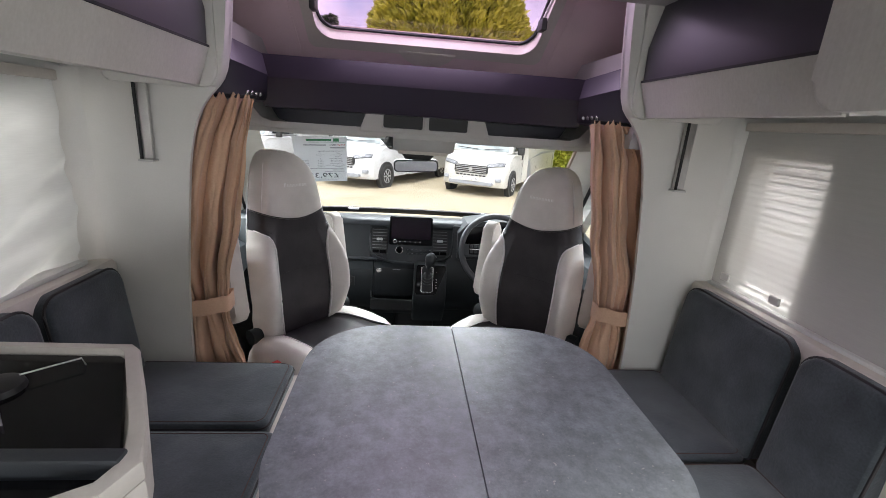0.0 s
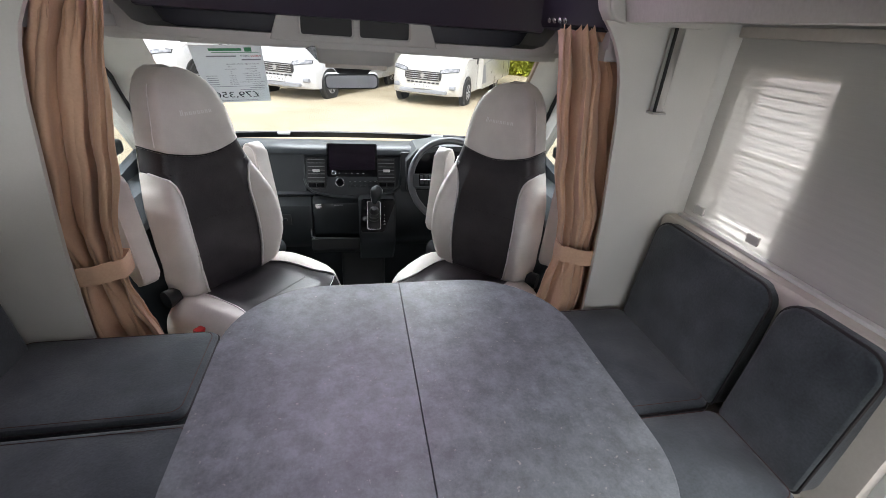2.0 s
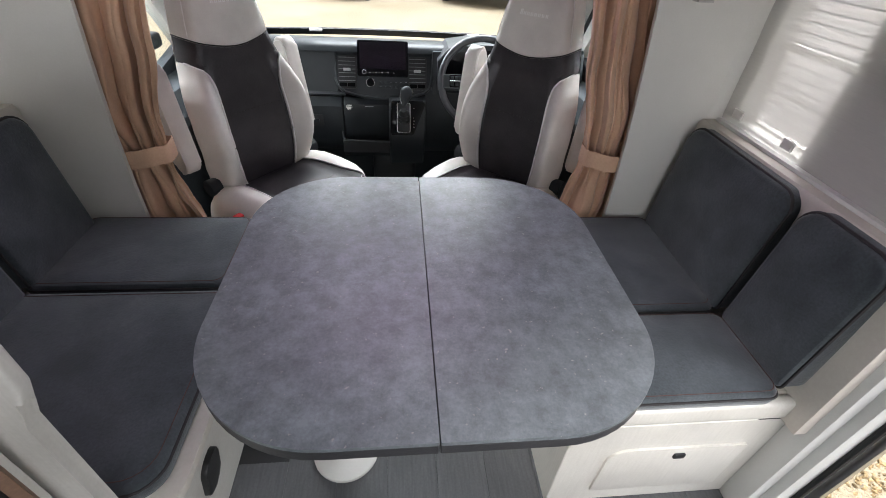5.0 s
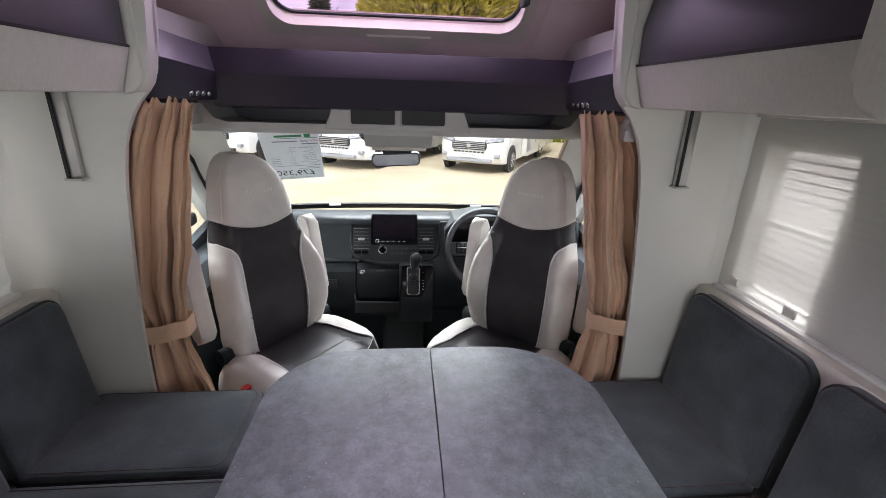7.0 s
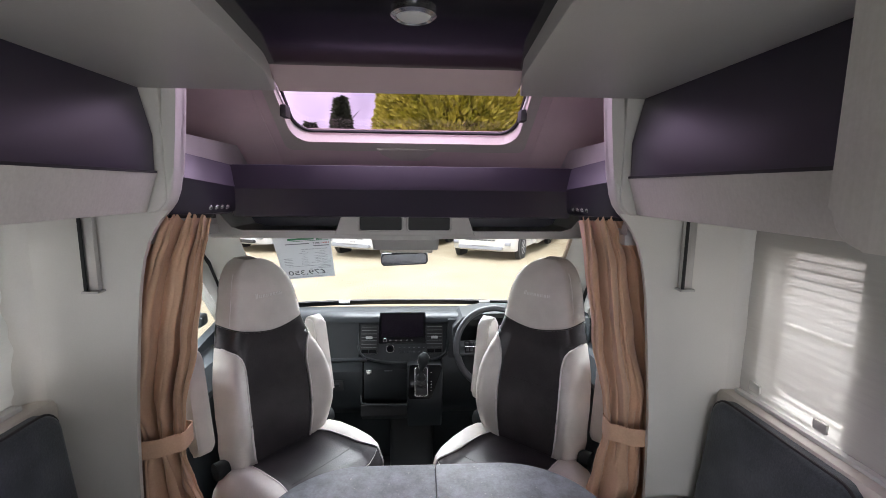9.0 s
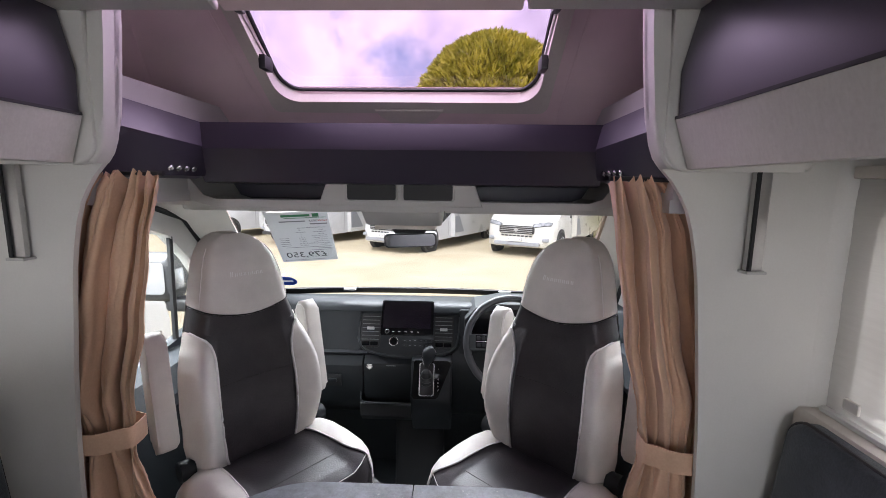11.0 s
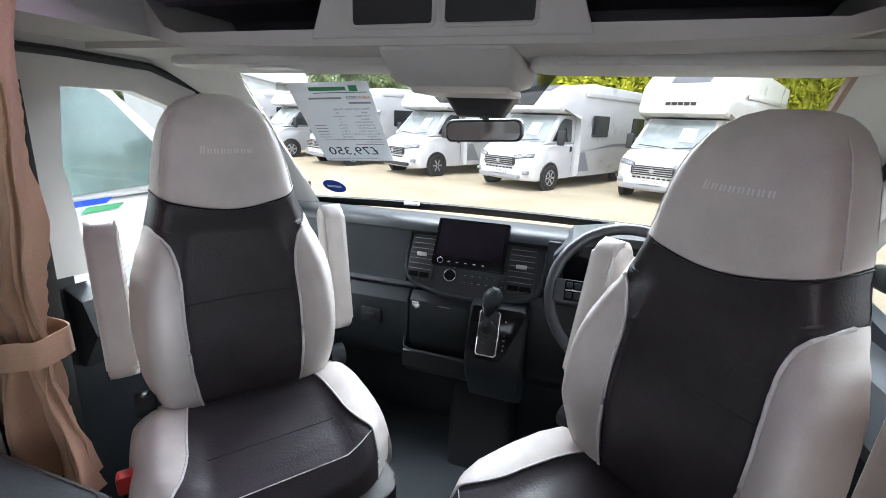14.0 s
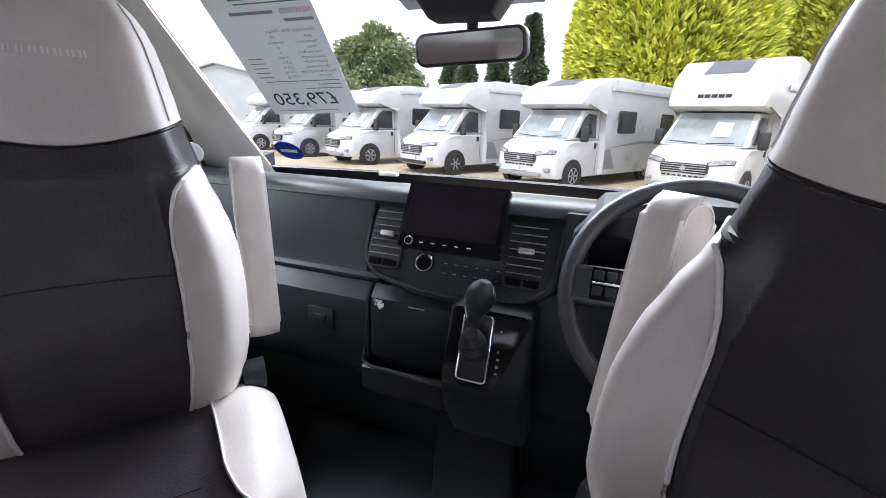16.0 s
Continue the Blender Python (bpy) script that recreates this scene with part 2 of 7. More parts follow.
M_SEAL = mat("black_seal", (0.012, 0.012, 0.013), 0.6, vary=0.1, bump=0.05)
M_PAPER = veil("paper_sheet", (0.78, 0.79, 0.80), (0.55, 0.56, 0.58), 0.16, 0.0)
M_INK = mat("dark_print", (0.04, 0.04, 0.05), 0.8, vary=0.02, bump=0)
M_INK_GREY = mat("grey_print", (0.22, 0.22, 0.24), 0.8, vary=0.02, bump=0)
M_INK_GREEN = mat("green_print", (0.05, 0.22, 0.10), 0.8, vary=0.02, bump=0)
M_INK_RED = mat("red_print", (0.45, 0.05, 0.05), 0.8, vary=0.02, bump=0)
M_BLUE = mat("blue_badge", (0.020, 0.055, 0.32), 0.6, vary=0.04, bump=0, spec=0.1)
M_STITCH = mat("rust_stitching", (0.075, 0.032, 0.026), 0.8, vary=0.2, scale=300, bump=0)
M_SIDE_GLASS = mat("pale_tinted_side_glass", (0.13, 0.20, 0.195), 0.1, vary=0.25, scale=2, bump=0, spec=0.8)
M_THREAD = mat("silver_thread", (0.86, 0.84, 0.82), 0.4, vary=0.03, bump=0)


def table_surface():
    """Grey stone-look laminate: cloudy patches, dark scuffs and pale specks."""
    m = mat("stone_grey_laminate", (0.166, 0.190, 0.206), 0.27, vary=0.13, scale=4.0, fine=140, bump=0.2, dist=0.0005, second=(0.132, 0.148, 0.160), spec=0.7)
    nt = m.node_tree
    b = nt.nodes["Principled BSDF"]
    for q in nt.nodes:
        if q.type == "MAP_RANGE":
            q.inputs["To Min"].default_value, q.inputs["To Max"].default_value = 0.42, 0.48
    was = b.inputs["Base Color"].links[0].from_socket
    co = nt.nodes.new("ShaderNodeTexCoord")
    n = nt.nodes.new("ShaderNodeTexNoise")
    n.inputs["Scale"].default_value, n.inputs["Detail"].default_value, n.inputs["Roughness"].default_value = 22, 10, 0.78
    nt.links.new(co.outputs["Object"], n.inputs["Vector"])
    r = nt.nodes.new("ShaderNodeValToRGB")
    r.color_ramp.elements[0].position, r.color_ramp.elements[1].position = 0.38, 0.62
    r.color_ramp.elements[0].color, r.color_ramp.elements[1].color = (0.50, 0.49, 0.50, 1), (1.18, 1.17, 1.17, 1)
    nt.links.new(n.outputs["Fac"], r.inputs["Fac"])
    x = nt.nodes.new("ShaderNodeMix")
    x.data_type, x.blend_type = "RGBA", "MULTIPLY"
    x.inputs["Factor"].default_value = 0.8
    nt.links.new(was, x.inputs["A"])
    nt.links.new(r.outputs["Color"], x.inputs["B"])
    v = nt.nodes.new("ShaderNodeTexNoise")
    v.inputs["Scale"].default_value, v.inputs["Detail"].default_value = 110, 2
    nt.links.new(co.outputs["Object"], v.inputs["Vector"])
    s = nt.nodes.new("ShaderNodeValToRGB")
    s.color_ramp.elements[0].position, s.color_ramp.elements[1].position = 0.69, 0.76
    nt.links.new(v.outputs["Fac"], s.inputs["Fac"])
    y = nt.nodes.new("ShaderNodeMix")
    y.data_type = "RGBA"
    y.inputs["B"].default_value = (0.26, 0.25, 0.25, 1)
    nt.links.new(s.outputs["Color"], y.inputs["Factor"])
    nt.links.new(x.outputs["Result"], y.inputs["A"])
    nt.links.new(y.outputs["Result"], b.inputs["Base Color"])
    return m


M_TABLE = table_surface()
M_TABLE_EDGE = mat("graphite_edge_band", (0.036, 0.035, 0.038), 0.4, vary=0.08, scale=30)

# outdoors
M_GRAVEL = mat("pale_gravel", (0.44, 0.38, 0.27), 0.9, vary=0.3, scale=0.7, fine=45, bump=0.9, dist=0.03, second=(0.36, 0.30, 0.20))
M_PEBBLE = per_piece(mat("honey_pebble", (0.40, 0.29, 0.15), 0.75, vary=0.25, scale=30), 0.4)
M_VAN = mat("white_van_paint", (0.55, 0.555, 0.56), 0.3, vary=0.06, scale=2, bump=0, coat=0.4)
M_VAN_SILVER = mat("silver_van_paint", (0.42, 0.43, 0.44), 0.32, 0.3, vary=0.03, scale=2, bump=0, coat=0.4)
M_VAN_CREAM = mat("cream_van_paint", (0.52, 0.51, 0.475), 0.3, vary=0.03, scale=2, bump=0, coat=0.4)
M_VAN_GLASS = mat("van_window_glass", (0.035, 0.04, 0.042), 0.08, vary=0.05, bump=0, spec=0.9)
M_VAN_SCREEN = mat("van_windscreen_glass", (0.30, 0.34, 0.34), 0.1, vary=0.2, scale=2, bump=0, spec=0.9)
M_VAN_TRIM = mat("van_black_trim", (0.02, 0.02, 0.021), 0.5, vary=0.08, bump=0)
M_VAN_GREY = mat("van_grey_decal", (0.24, 0.25, 0.27), 0.4, vary=0.04, bump=0)
M_TYRE = mat("tyre_rubber", (0.02, 0.02, 0.02), 0.85, vary=0.1, bump=0.2)
M_RIM = mat("alloy_rim", (0.45, 0.45, 0.46), 0.35, 0.8, vary=0.05, bump=0)
M_HEADLIGHT = mat("headlight_lens", (0.30, 0.31, 0.33), 0.08, vary=0.3, scale=14, bump=0, spec=0.9)
M_PLATE = mat("number_plate", (0.75, 0.75, 0.73), 0.5, vary=0.02, bump=0)
# the three foliage colours are lightened, with haze put into them
M_LEAF_GOLD = per_piece(mat("golden_conifer_foliage", (0.62, 0.62, 0.08), 0.7, vary=0.25, scale=1.5, fine=8, bump=0.2, second=(0.36, 0.40, 0.04)), 0.15)
M_LEAF = per_piece(mat("green_foliage", (0.30, 0.36, 0.17), 0.7, vary=0.3, scale=1.2, fine=8, bump=0.2, second=(0.15, 0.20, 0.09)), 0.2)
M_LEAF_DARK = mat("dark_conifer_foliage", (0.11, 0.15, 0.08), 0.75, vary=0.3, scale=1.2, fine=8, bump=0.2, second=(0.055, 0.08, 0.04))
M_BARK = mat("bark", (0.11, 0.08, 0.055), 0.9, vary=0.3, scale=6, fine=30, bump=0.6, dist=0.02)
M_SHED = mat("grey_metal_cladding", (0.42, 0.44, 0.45), 0.45, 0.2, vary=0.06, scale=1)


# ---------------------------------------------------------------- building helpers
def thing(name, label, category, group="", kind="", at=(0, 0, 0), turn=None):
    """An Empty at the base of a thing. With turn (degrees about z) its parts are built round its own origin."""
    ob = new(name)
    ob.empty_display_size = 0.05
    ob.location = at
    if turn is not None:
        ob.rotation_euler = (0, 0, radians(turn))
        ob["own_axes"] = 1
    return tagged(ob, label, category, group, kind)


def mesh_of(name, bm, material):
    me = bpy.data.meshes.new(name)
    bmesh.ops.recalc_face_normals(bm, faces=bm.faces)
    bm.to_mesh(me)
    bm.free()
    me.materials.append(material)
    me.polygons.foreach_set("use_smooth", [True] * len(me.polygons))
    me.set_sharp_from_angle(angle=radians(38))
    return me


def part(name, bm, material, parent, label=""):
    """Links a bmesh as one mesh object under a thing or under a part."""
    ob = new(name, mesh_of(name, bm, material))
    ob.parent = parent
    if parent.type == "EMPTY" and "own_axes" not in parent:
        ob.location = -parent.location
    return tagged(ob, label)


def whole(name, bm, material, label, category, group="", kind=""):
    """A thing, or a piece of the setting, that is one mesh."""
    return tagged(new(name, mesh_of(name, bm, material)), label, category, group, kind)


def B():
    return bmesh.new()


def bevel(bm, edges, width, seg=2):
    if width > 0:
        bmesh.ops.bevel(bm, geom=edges, offset=width, segments=seg, profile=0.6, affect="EDGES", clamp_overlap=True)


def box(bm, x0, x1, y0, y1, z0, z1, r=0.0, seg=2, m=None):
    g = bmesh.ops.create_cube(bm, size=1.0)
    vs = g["verts"]
    for v in vs:
        v.co = Vector((x0 + (v.co.x + 0.5) * (x1 - x0), y0 + (v.co.y + 0.5) * (y1 - y0), z0 + (v.co.z + 0.5) * (z1 - z0)))
    if m is not None:
        bmesh.ops.transform(bm, matrix=m, verts=vs)
    bevel(bm, list({e for v in vs for e in v.link_edges}), r, seg)
    return bm


def prism(bm, poly, axis, a, b, r=0.0, seg=2, m=None):
    """A flat outline, given in the other two axes, drawn out along axis from a to b."""
    def at(p, h):
        return {"x": (h, p[0], p[1]), "y": (p[0], h, p[1]), "z": (p[0], p[1], h)}[axis]
    lo = [bm.verts.new(at(p, a)) for p in poly]
    hi = [bm.verts.new(at(p, b)) for p in poly]
    n = len(poly)
    fs = [bm.faces.new(lo[::-1]), bm.faces.new(hi)]
    fs += [bm.faces.new((lo[i], lo[(i + 1) % n], hi[(i + 1) % n], hi[i])) for i in range(n)]
    if m is not None:
        bmesh.ops.transform(bm, matrix=m, verts=lo + hi)
    if r:
        bevel(bm, list(fs[0].edges) + list(fs[1].edges), r, seg)
    return bm


def tube(bm, pts, r, n=8, closed=False, cap=True):
    """A round bar along a line of points."""
    pts = [Vector(p) for p in pts]
    rings = []
    k = len(pts)
    for i, p in enumerate(pts):
        a = pts[i - 1] if (i or closed) else p
        b = pts[(i + 1) % k] if (i < k - 1 or closed) else p
        d = (b - a).normalized()
        u = d.cross(Vector((0, 0, 1)))
        if u.length < 0.05:
            u = d.cross(Vector((0, 1, 0)))
        u.normalize()
        w = d.cross(u)
        rr = r[i] if isinstance(r, (list, tuple)) else r
        rings.append([bm.verts.new(p + (u * math.cos(t) + w * math.sin(t)) * rr) for t in (2 * math.pi * j / n for j in range(n))])
    for i in range(k if closed else k - 1):
        a, b = rings[i], rings[(i + 1) % k]
        for j in range(n):
            bm.faces.new((a[j], a[(j + 1) % n], b[(j + 1) % n], b[j]))
    if cap and not closed:
        bm.faces.new(rings[0][::-1])
        bm.faces.new(rings[-1])
    return bm


def lathe(bm, profile, m=None, n=24, cap=True):
    """Turns (radius, height) pairs about z."""
    rings = []
    for r, h in profile:
        rings.append([bm.verts.new((r * math.cos(2 * math.pi * j / n), r * math.sin(2 * math.pi * j / n), h)) for j in range(n)])
    for a, b in zip(rings, rings[1:]):
        for j in range(n):
            bm.faces.new((a[j], a[(j + 1) % n], b[(j + 1) % n], b[j]))
    if cap:
        bm.faces.new(rings[0][::-1])
        bm.faces.new(rings[-1])
    if m is not None:
        bmesh.ops.transform(bm, matrix=m, verts=[v for g in rings for v in g])
    return bm


def grid(bm, fn, nu, nv, thick=0.0):
    """A sheet from fn(u, v), u and v from 0 to 1."""
    g = [[bm.verts.new(fn(i / nu, j / nv)) for j in range(nv + 1)] for i in range(nu + 1)]
    fs = [bm.faces.new((g[i][j], g[i + 1][j], g[i + 1][j + 1], g[i][j + 1])) for i in range(nu) for j in range(nv)]
    if thick:
        bm.normal_update()
        b = [[bm.verts.new(v.co - v.normal * thick) for v in row] for row in g]
        for i in range(nu):
            for j in range(nv):
                bm.faces.new((b[i][j], b[i][j + 1], b[i + 1][j + 1], b[i + 1][j]))
        rim = [(i, 0) for i in range(nu)] + [(nu, j) for j in range(nv)] + [(i, nv) for i in range(nu, 0, -1)] + [(0, j) for j in range(nv, 0, -1)]
        for k, (i, j) in enumerate(rim):
            p, q = rim[(k + 1) % len(rim)]
            bm.faces.new((g[p][q], g[i][j], b[i][j], b[p][q]))
    return bm


def rounded(x0, x1, y0, y1, r, n=8, rs=None):
    """A rectangle's outline with round corners; rs: a radius for each, from the low corner round."""
    rs = rs or (r, r, r, r)
    out = []
    for (cx, cy, a0), q in zip(((x0, y0, 180), (x1, y0, 270), (x1, y1, 0), (x0, y1, 90)), rs):
        px, py = cx + (q if cx == x0 else -q), cy + (q if cy == y0 else -q)
        out += [(px + q * math.cos(radians(a0 + 90 * k / n)), py + q * math.sin(radians(a0 + 90 * k / n))) for k in range(n + 1)]
    return out


def ramp(pairs, x):
    """Smooth reading of a table of (x, value)."""
    if x <= pairs[0][0]:
        return pairs[0][1]
    for (a, p), (b, q) in zip(pairs, pairs[1:]):
        if x <= b:
            t = (x - a) / (b - a)
            t = t * t * (3 - 2 * t) * 0.5 + t * 0.5
            return p + (q - p) * t
    return pairs[-1][1]


def cushion(bm, poly, z0, z1, puff=0.012, r=0.03, m=None):
    """A soft block over an outline, with rolled edges and a slightly domed top."""
    c = Vector((sum(p[0] for p in poly) / len(poly), sum(p[1] for p in poly) / len(poly), 0))
    levels = [(z0, 0.75), (z0 + r * 0.4, 0.15), (z0 + r, 0.0), (z1 - r, 0.0), (z1 - r * 0.4, 0.13), (z1 - r * 0.1, 0.45), (z1, 1.0)]
    rings = []
    for z, s in levels:
        ring = []
        for p in poly:
            d = c - Vector((p[0], p[1], 0))
            k = min(1, r * s / max(d.length, 1e-6))
            ring.append(bm.verts.new((p[0] + d.x * k, p[1] + d.y * k, z)))
        rings.append(ring)
    for f in (0.3, 0.65):
        z = z1 + puff * (1 - (1 - f) ** 2)
        rings.append([bm.verts.new((v.co.x + (c.x - v.co.x) * f, v.co.y + (c.y - v.co.y) * f, z)) for v in rings[6]])
    n = len(poly)
    for a, b in zip(rings, rings[1:]):
        for j in range(n):
            bm.faces.new((a[j], a[(j + 1) % n], b[(j + 1) % n], b[j]))
    bm.faces.new(rings[0][::-1])
    top = bm.verts.new((c.x, c.y, z1 + puff))
    for j in range(n):
        bm.faces.new((rings[-1][j], rings[-1][(j + 1) % n], top))
    if m is not None:
        bmesh.ops.transform(bm, matrix=m, verts=[v for g in rings for v in g] + [top])
    return bm


def disc_at(p, normal):
    """A frame at p whose z axis is the normal."""
    return Matrix.Translation(p) @ Vector(normal).to_track_quat("Z", "Y").to_matrix().to_4x4()


def flat_text(words, size, m, material, name, parent=None, mirror=False, depth=0.0004):
    """Lettering as a mesh, centred on m's origin."""
    c = bpy.data.curves.new(name, "FONT")
    c.body, c.size, c.align_x, c.align_y, c.extrude = words, size, "CENTER", "CENTER", depth
    tmp = bpy.data.objects.new(name, c)
    me = bpy.data.meshes.new_from_object(tmp)
    bpy.data.objects.remove(tmp)
    bpy.data.curves.remove(c)
    me.transform(m @ Matrix.Diagonal((-1 if mirror else 1, 1, 1, 1)))
    me.name = name
    me.materials.clear()
    me.materials.append(material)
    ob = new(name, me)
    if parent is not None:
        ob.parent = parent
        if parent.type == "EMPTY" and "own_axes" not in parent:
            ob.location = -parent.location
    return ob


# ---------------------------------------------------------------- the motorhome's shell
WX = 1.03          # inner face of the side walls
ARCH_Y = 1.64      # the panels beside the way to the cab


def side_wall(s):
    """A side wall with its window, and on the door side the doorway."""
    name = "wall_right" if s > 0 else "wall_left"
    w = thing(name, "white lined side wall of the motorhome", "wall", kind="structure", at=(s * WX, 1.0, 0))
    a, b = sorted((s * WX, s * (WX + 0.045)))
    bm = B()
    if s > 0:
        box(bm, a, b, -1.6, 0.22, -0.12, 2.1)
        box(bm, a, b, 0.22, 0.86, 1.86, 2.1)
        box(bm, a, b, 0.86, 1.70, -0.12, 0.885)
        box(bm, a, b, 0.86, 1.70, 1.31, 2.1)
        box(bm, a, b, 0.86, 1.33, 0.885, 1.31)
        box(bm, a, b, 1.59, 1.70, 0.885, 1.31)
    else:
        box(bm, a, b, -1.6, 1.70, -0.12, 0.88)
        box(bm, a, b, -1.6, 1.70, 1.40, 2.1)
        box(bm, a, b, -1.6, 0.75, 0.88, 1.40)
        box(bm, a, b, 1.58, 1.70, 0.88, 1.40)
    part("lining", bm, M_WALL, w)
    return w


for side in (-1, 1):
    side_wall(side)

# the rear opening is unseen, added so that the rear fill lamp shines in
bm = B()
box(bm, -1.075, -0.65, -1.64, -1.60, -0.12, 2.1)
box(bm, 0.65, 1.075, -1.64, -1.60, -0.12, 2.1)
box(bm, -0.65, 0.65, -1.64, -1.60, -0.12, 0.9)
box(bm, -0.65, 0.65, -1.64, -1.60, 1.6, 2.1)
whole("wall_rear", bm, M_WALL, "unseen white rear wall with an opening added for light", "wall", kind="structure")
# the roof opening is likewise unseen and added for its fill lamp
bm = B()
box(bm, -1.075, 1.075, -1.64, -0.55, 2.1, 2.14)
box(bm, -1.075, 1.075, 0.15, 1.50, 2.1, 2.14)
box(bm, -1.075, -0.35, -0.55, 0.15, 2.1, 2.14)
box(bm, 0.35, 1.075, -0.55, 0.15, 2.1, 2.14)
whole("ceiling", bm, M_WALL, "white lined ceiling with an opening added for light", "ceiling", kind="structure")

bm = B()
box(bm, -WX, WX, -1.6, 1.72, -0.06, -0.006)
floor = whole("floor", bm, M_BLACK, "grey wood-look vinyl plank floor", "floor", kind="structure")


def planks():
    """Vinyl boards that run the length of the floor."""
    bm = B()
    box(bm, -0.0732, 0.0732, -0.5512, 0.5512, -0.006, 0.0, 0.0006, 1)
    me = mesh_of("plank", bm, M_FLOOR)
    i = 0
    for c in range(14):
        x = -0.96 + 0.147 * c
        for k in range(4):
            y = -1.5 + 1.103 * k + (0.37 * c) % 1.103 - 0.55
            if y > 1.35 or y < -1.04:
                continue
            ob = new("plank", me)
            ob.location = (x, y, 0)
            ob.parent = floor
            i += 1


def partition(s):
    """The white moulded panel beside the cab opening, with the tall arch edge and its alu curtain stay."""
    edge = [(0.757, 0.0), (0.757, 0.50), (0.755, 0.62), (0.748, 0.78), (0.738, 0.90), (0.730, 0.98), (0.712, 1.15), (0.702, 1.21), (0.690, 1.265), (0.676, 1.308), (0.658, 1.342), (0.637, 1.372), (0.614, 1.397), (0.597, 1.42), (0.586, 1.45), (0.578, 1.50), (0.572, 1.55), (0.565, 1.62), (0.560, 1.68), (0.553, 1.80), (0.55, 2.1)]
    pts = [(x * s, z) for x, z in edge] + [(WX * s, 2.1), (WX * s, 0.0)]
    t = thing("partition_panel", "white moulded panel framing the cab opening", "panel", group="cab opening panels", kind="structure", at=(0.89 * s, ARCH_Y + 0.02, 0))
    bm = B()
    prism(bm, pts, "y", ARCH_Y, ARCH_Y + 0.014, 0.006, 3)
    part("panel", bm, M_WHITE, t)
    # the raised rim that runs up past the locker
    rim = [(x * s, z) for x, z in edge if z >= 1.39]
    rim_out = [((x + 0.034) * s, z) for x, z in edge if z >= 1.39][::-1]
    bm = B()
    prism(bm, rim + rim_out, "y", ARCH_Y - 0.030, ARCH_Y + 0.022, 0.010, 3)
    part("arch_rim", bm, M_WHITE, t)
    # rounded fillet between the panel and the side wall
    bm = B()
    q = [(s * WX, ARCH_Y)] + [(s * (WX - 0.05 + 0.05 * math.sin(a)), ARCH_Y - 0.05 + 0.05 * math.cos(a)) for a in [math.pi / 2 * k / 6 for k in range(7)]]
    prism(bm, [(s * WX, ARCH_Y - 0.05)] + [(s * WX, ARCH_Y)] + [(s * (WX - 0.05), ARCH_Y)] + [(s * (WX - 0.05 + 0.05 * math.sin(a)), ARCH_Y - 0.05 * (1 - math.cos(a))) for a in [math.pi / 2 * k / 6 for k in range(1, 6)]], "z", 0.5, 1.42)
    part("corner_fillet", bm, M_WHITE, t)
    r = thing("curtain_stay", "flat brushed aluminium stay hanging below the locker", "rail", group="aluminium stays", at=(s * 0.815, 1.625, 1.18))
    bm = B()
    box(bm, s * 0.815 - 0.017, s * 0.815 + 0.017, 1.618, 1.632, 1.184, 1.41, 0.003)
    part("bar", bm, M_ALU, r)
    bm = B()
    box(bm, s * 0.815 - 0.017, s * 0.815 - 0.009, 1.612, 1.618, 1.184, 1.41, 0.001, 1)
    part("groove", bm, M_SEAL, r)
    bm = B()
    box(bm, s * 0.815 - 0.021, s * 0.815 + 0.021, 1.608, 1.640, 1.177, 1.184, 0.002)
    part("end_cap", bm, M_ALU, r)


for side in (-1, 1):
    partition(side)


def locker(s, y0, y1, label):
    """Overhead locker: white box, sloped dark flap over a pale lower rail, raised end frame."""
    t = thing("overhead_locker", label, "locker", group="overhead lockers", at=(s * 0.8, (y0 + y1) / 2, 1.38))
    zb, zm, zt = 1.408, 1.496, 1.68
    xb, xm, xt = 0.655, 0.615, 0.62
    bm = B()
    prism(bm, [(s * xb, zb - 0.012), (s * WX, zb + 0.02), (s * WX, 2.1), (s * 0.70, 2.1), (s * (xt + 0.03), zt + 0.05), (s * (xm + 0.025), zm)], "y", y0, y1)
    part("body", bm, M_WHITE, t)
    bm = B()
    prism(bm, [(s * xb, zb - 0.014), (s * (xb - 0.012), zb - 0.012), (s * (xm - 0.004), zm - 0.003), (s * (xm + 0.02), zm)], "y", y0 + 0.003, y1 - 0.003, 0.002, 1)
    part("lower_rail", bm, M_LAMINATE, t)
    bm = B()
    prism(bm, [(s * xm, zm + 0.003), (s * (xm + 0.02), zm + 0.003), (s * (xt + 0.045), zt + 0.03), (s * (xt + 0.022), zt + 0.03), (s * (xm - 0.002), zm + 0.09)], "y", y0 + 0.006, y1 - 0.006, 0.003, 2)
    part("flap", bm, M_VIOLET, t, "matt dark violet-grey flap")
    bm = B()
    prism(bm, [(s * (xm - 0.006), zm - 0.003), (s * (xm - 0.006), zm + 0.003), (s * (xm + 0.02), zm + 0.004), (s * (xm + 0.02), zm - 0.002)], "y", y0 + 0.006, y1 - 0.006)
    part("shadow_gap", bm, M_SEAL, t)
    return t


locker(-1, 0.70, 1.600, "overhead locker with dark violet flap and pale lower rail")
locker(1, 0.975, 1.600, "overhead locker with dark violet flap and pale lower rail")


def end_frame(s):
    t = thing("locker_end_frame", "white rounded frame closing the end of the overhead locker", "frame", group="locker end frames", at=(s * 0.8, 1.55, 1.38))
    bm = B()
    out = rounded(0.598, 0.90, 1.392, 1.80, 0.05, 8, (0.05, 0.02, 0.02, 0.02))
    prism(bm, [(x * s, z) for x, z in out], "y", 1.602, 1.626, 0.007, 3)
    part("frame", bm, M_WHITE, t)


for side in (-1, 1):
    end_frame(side)

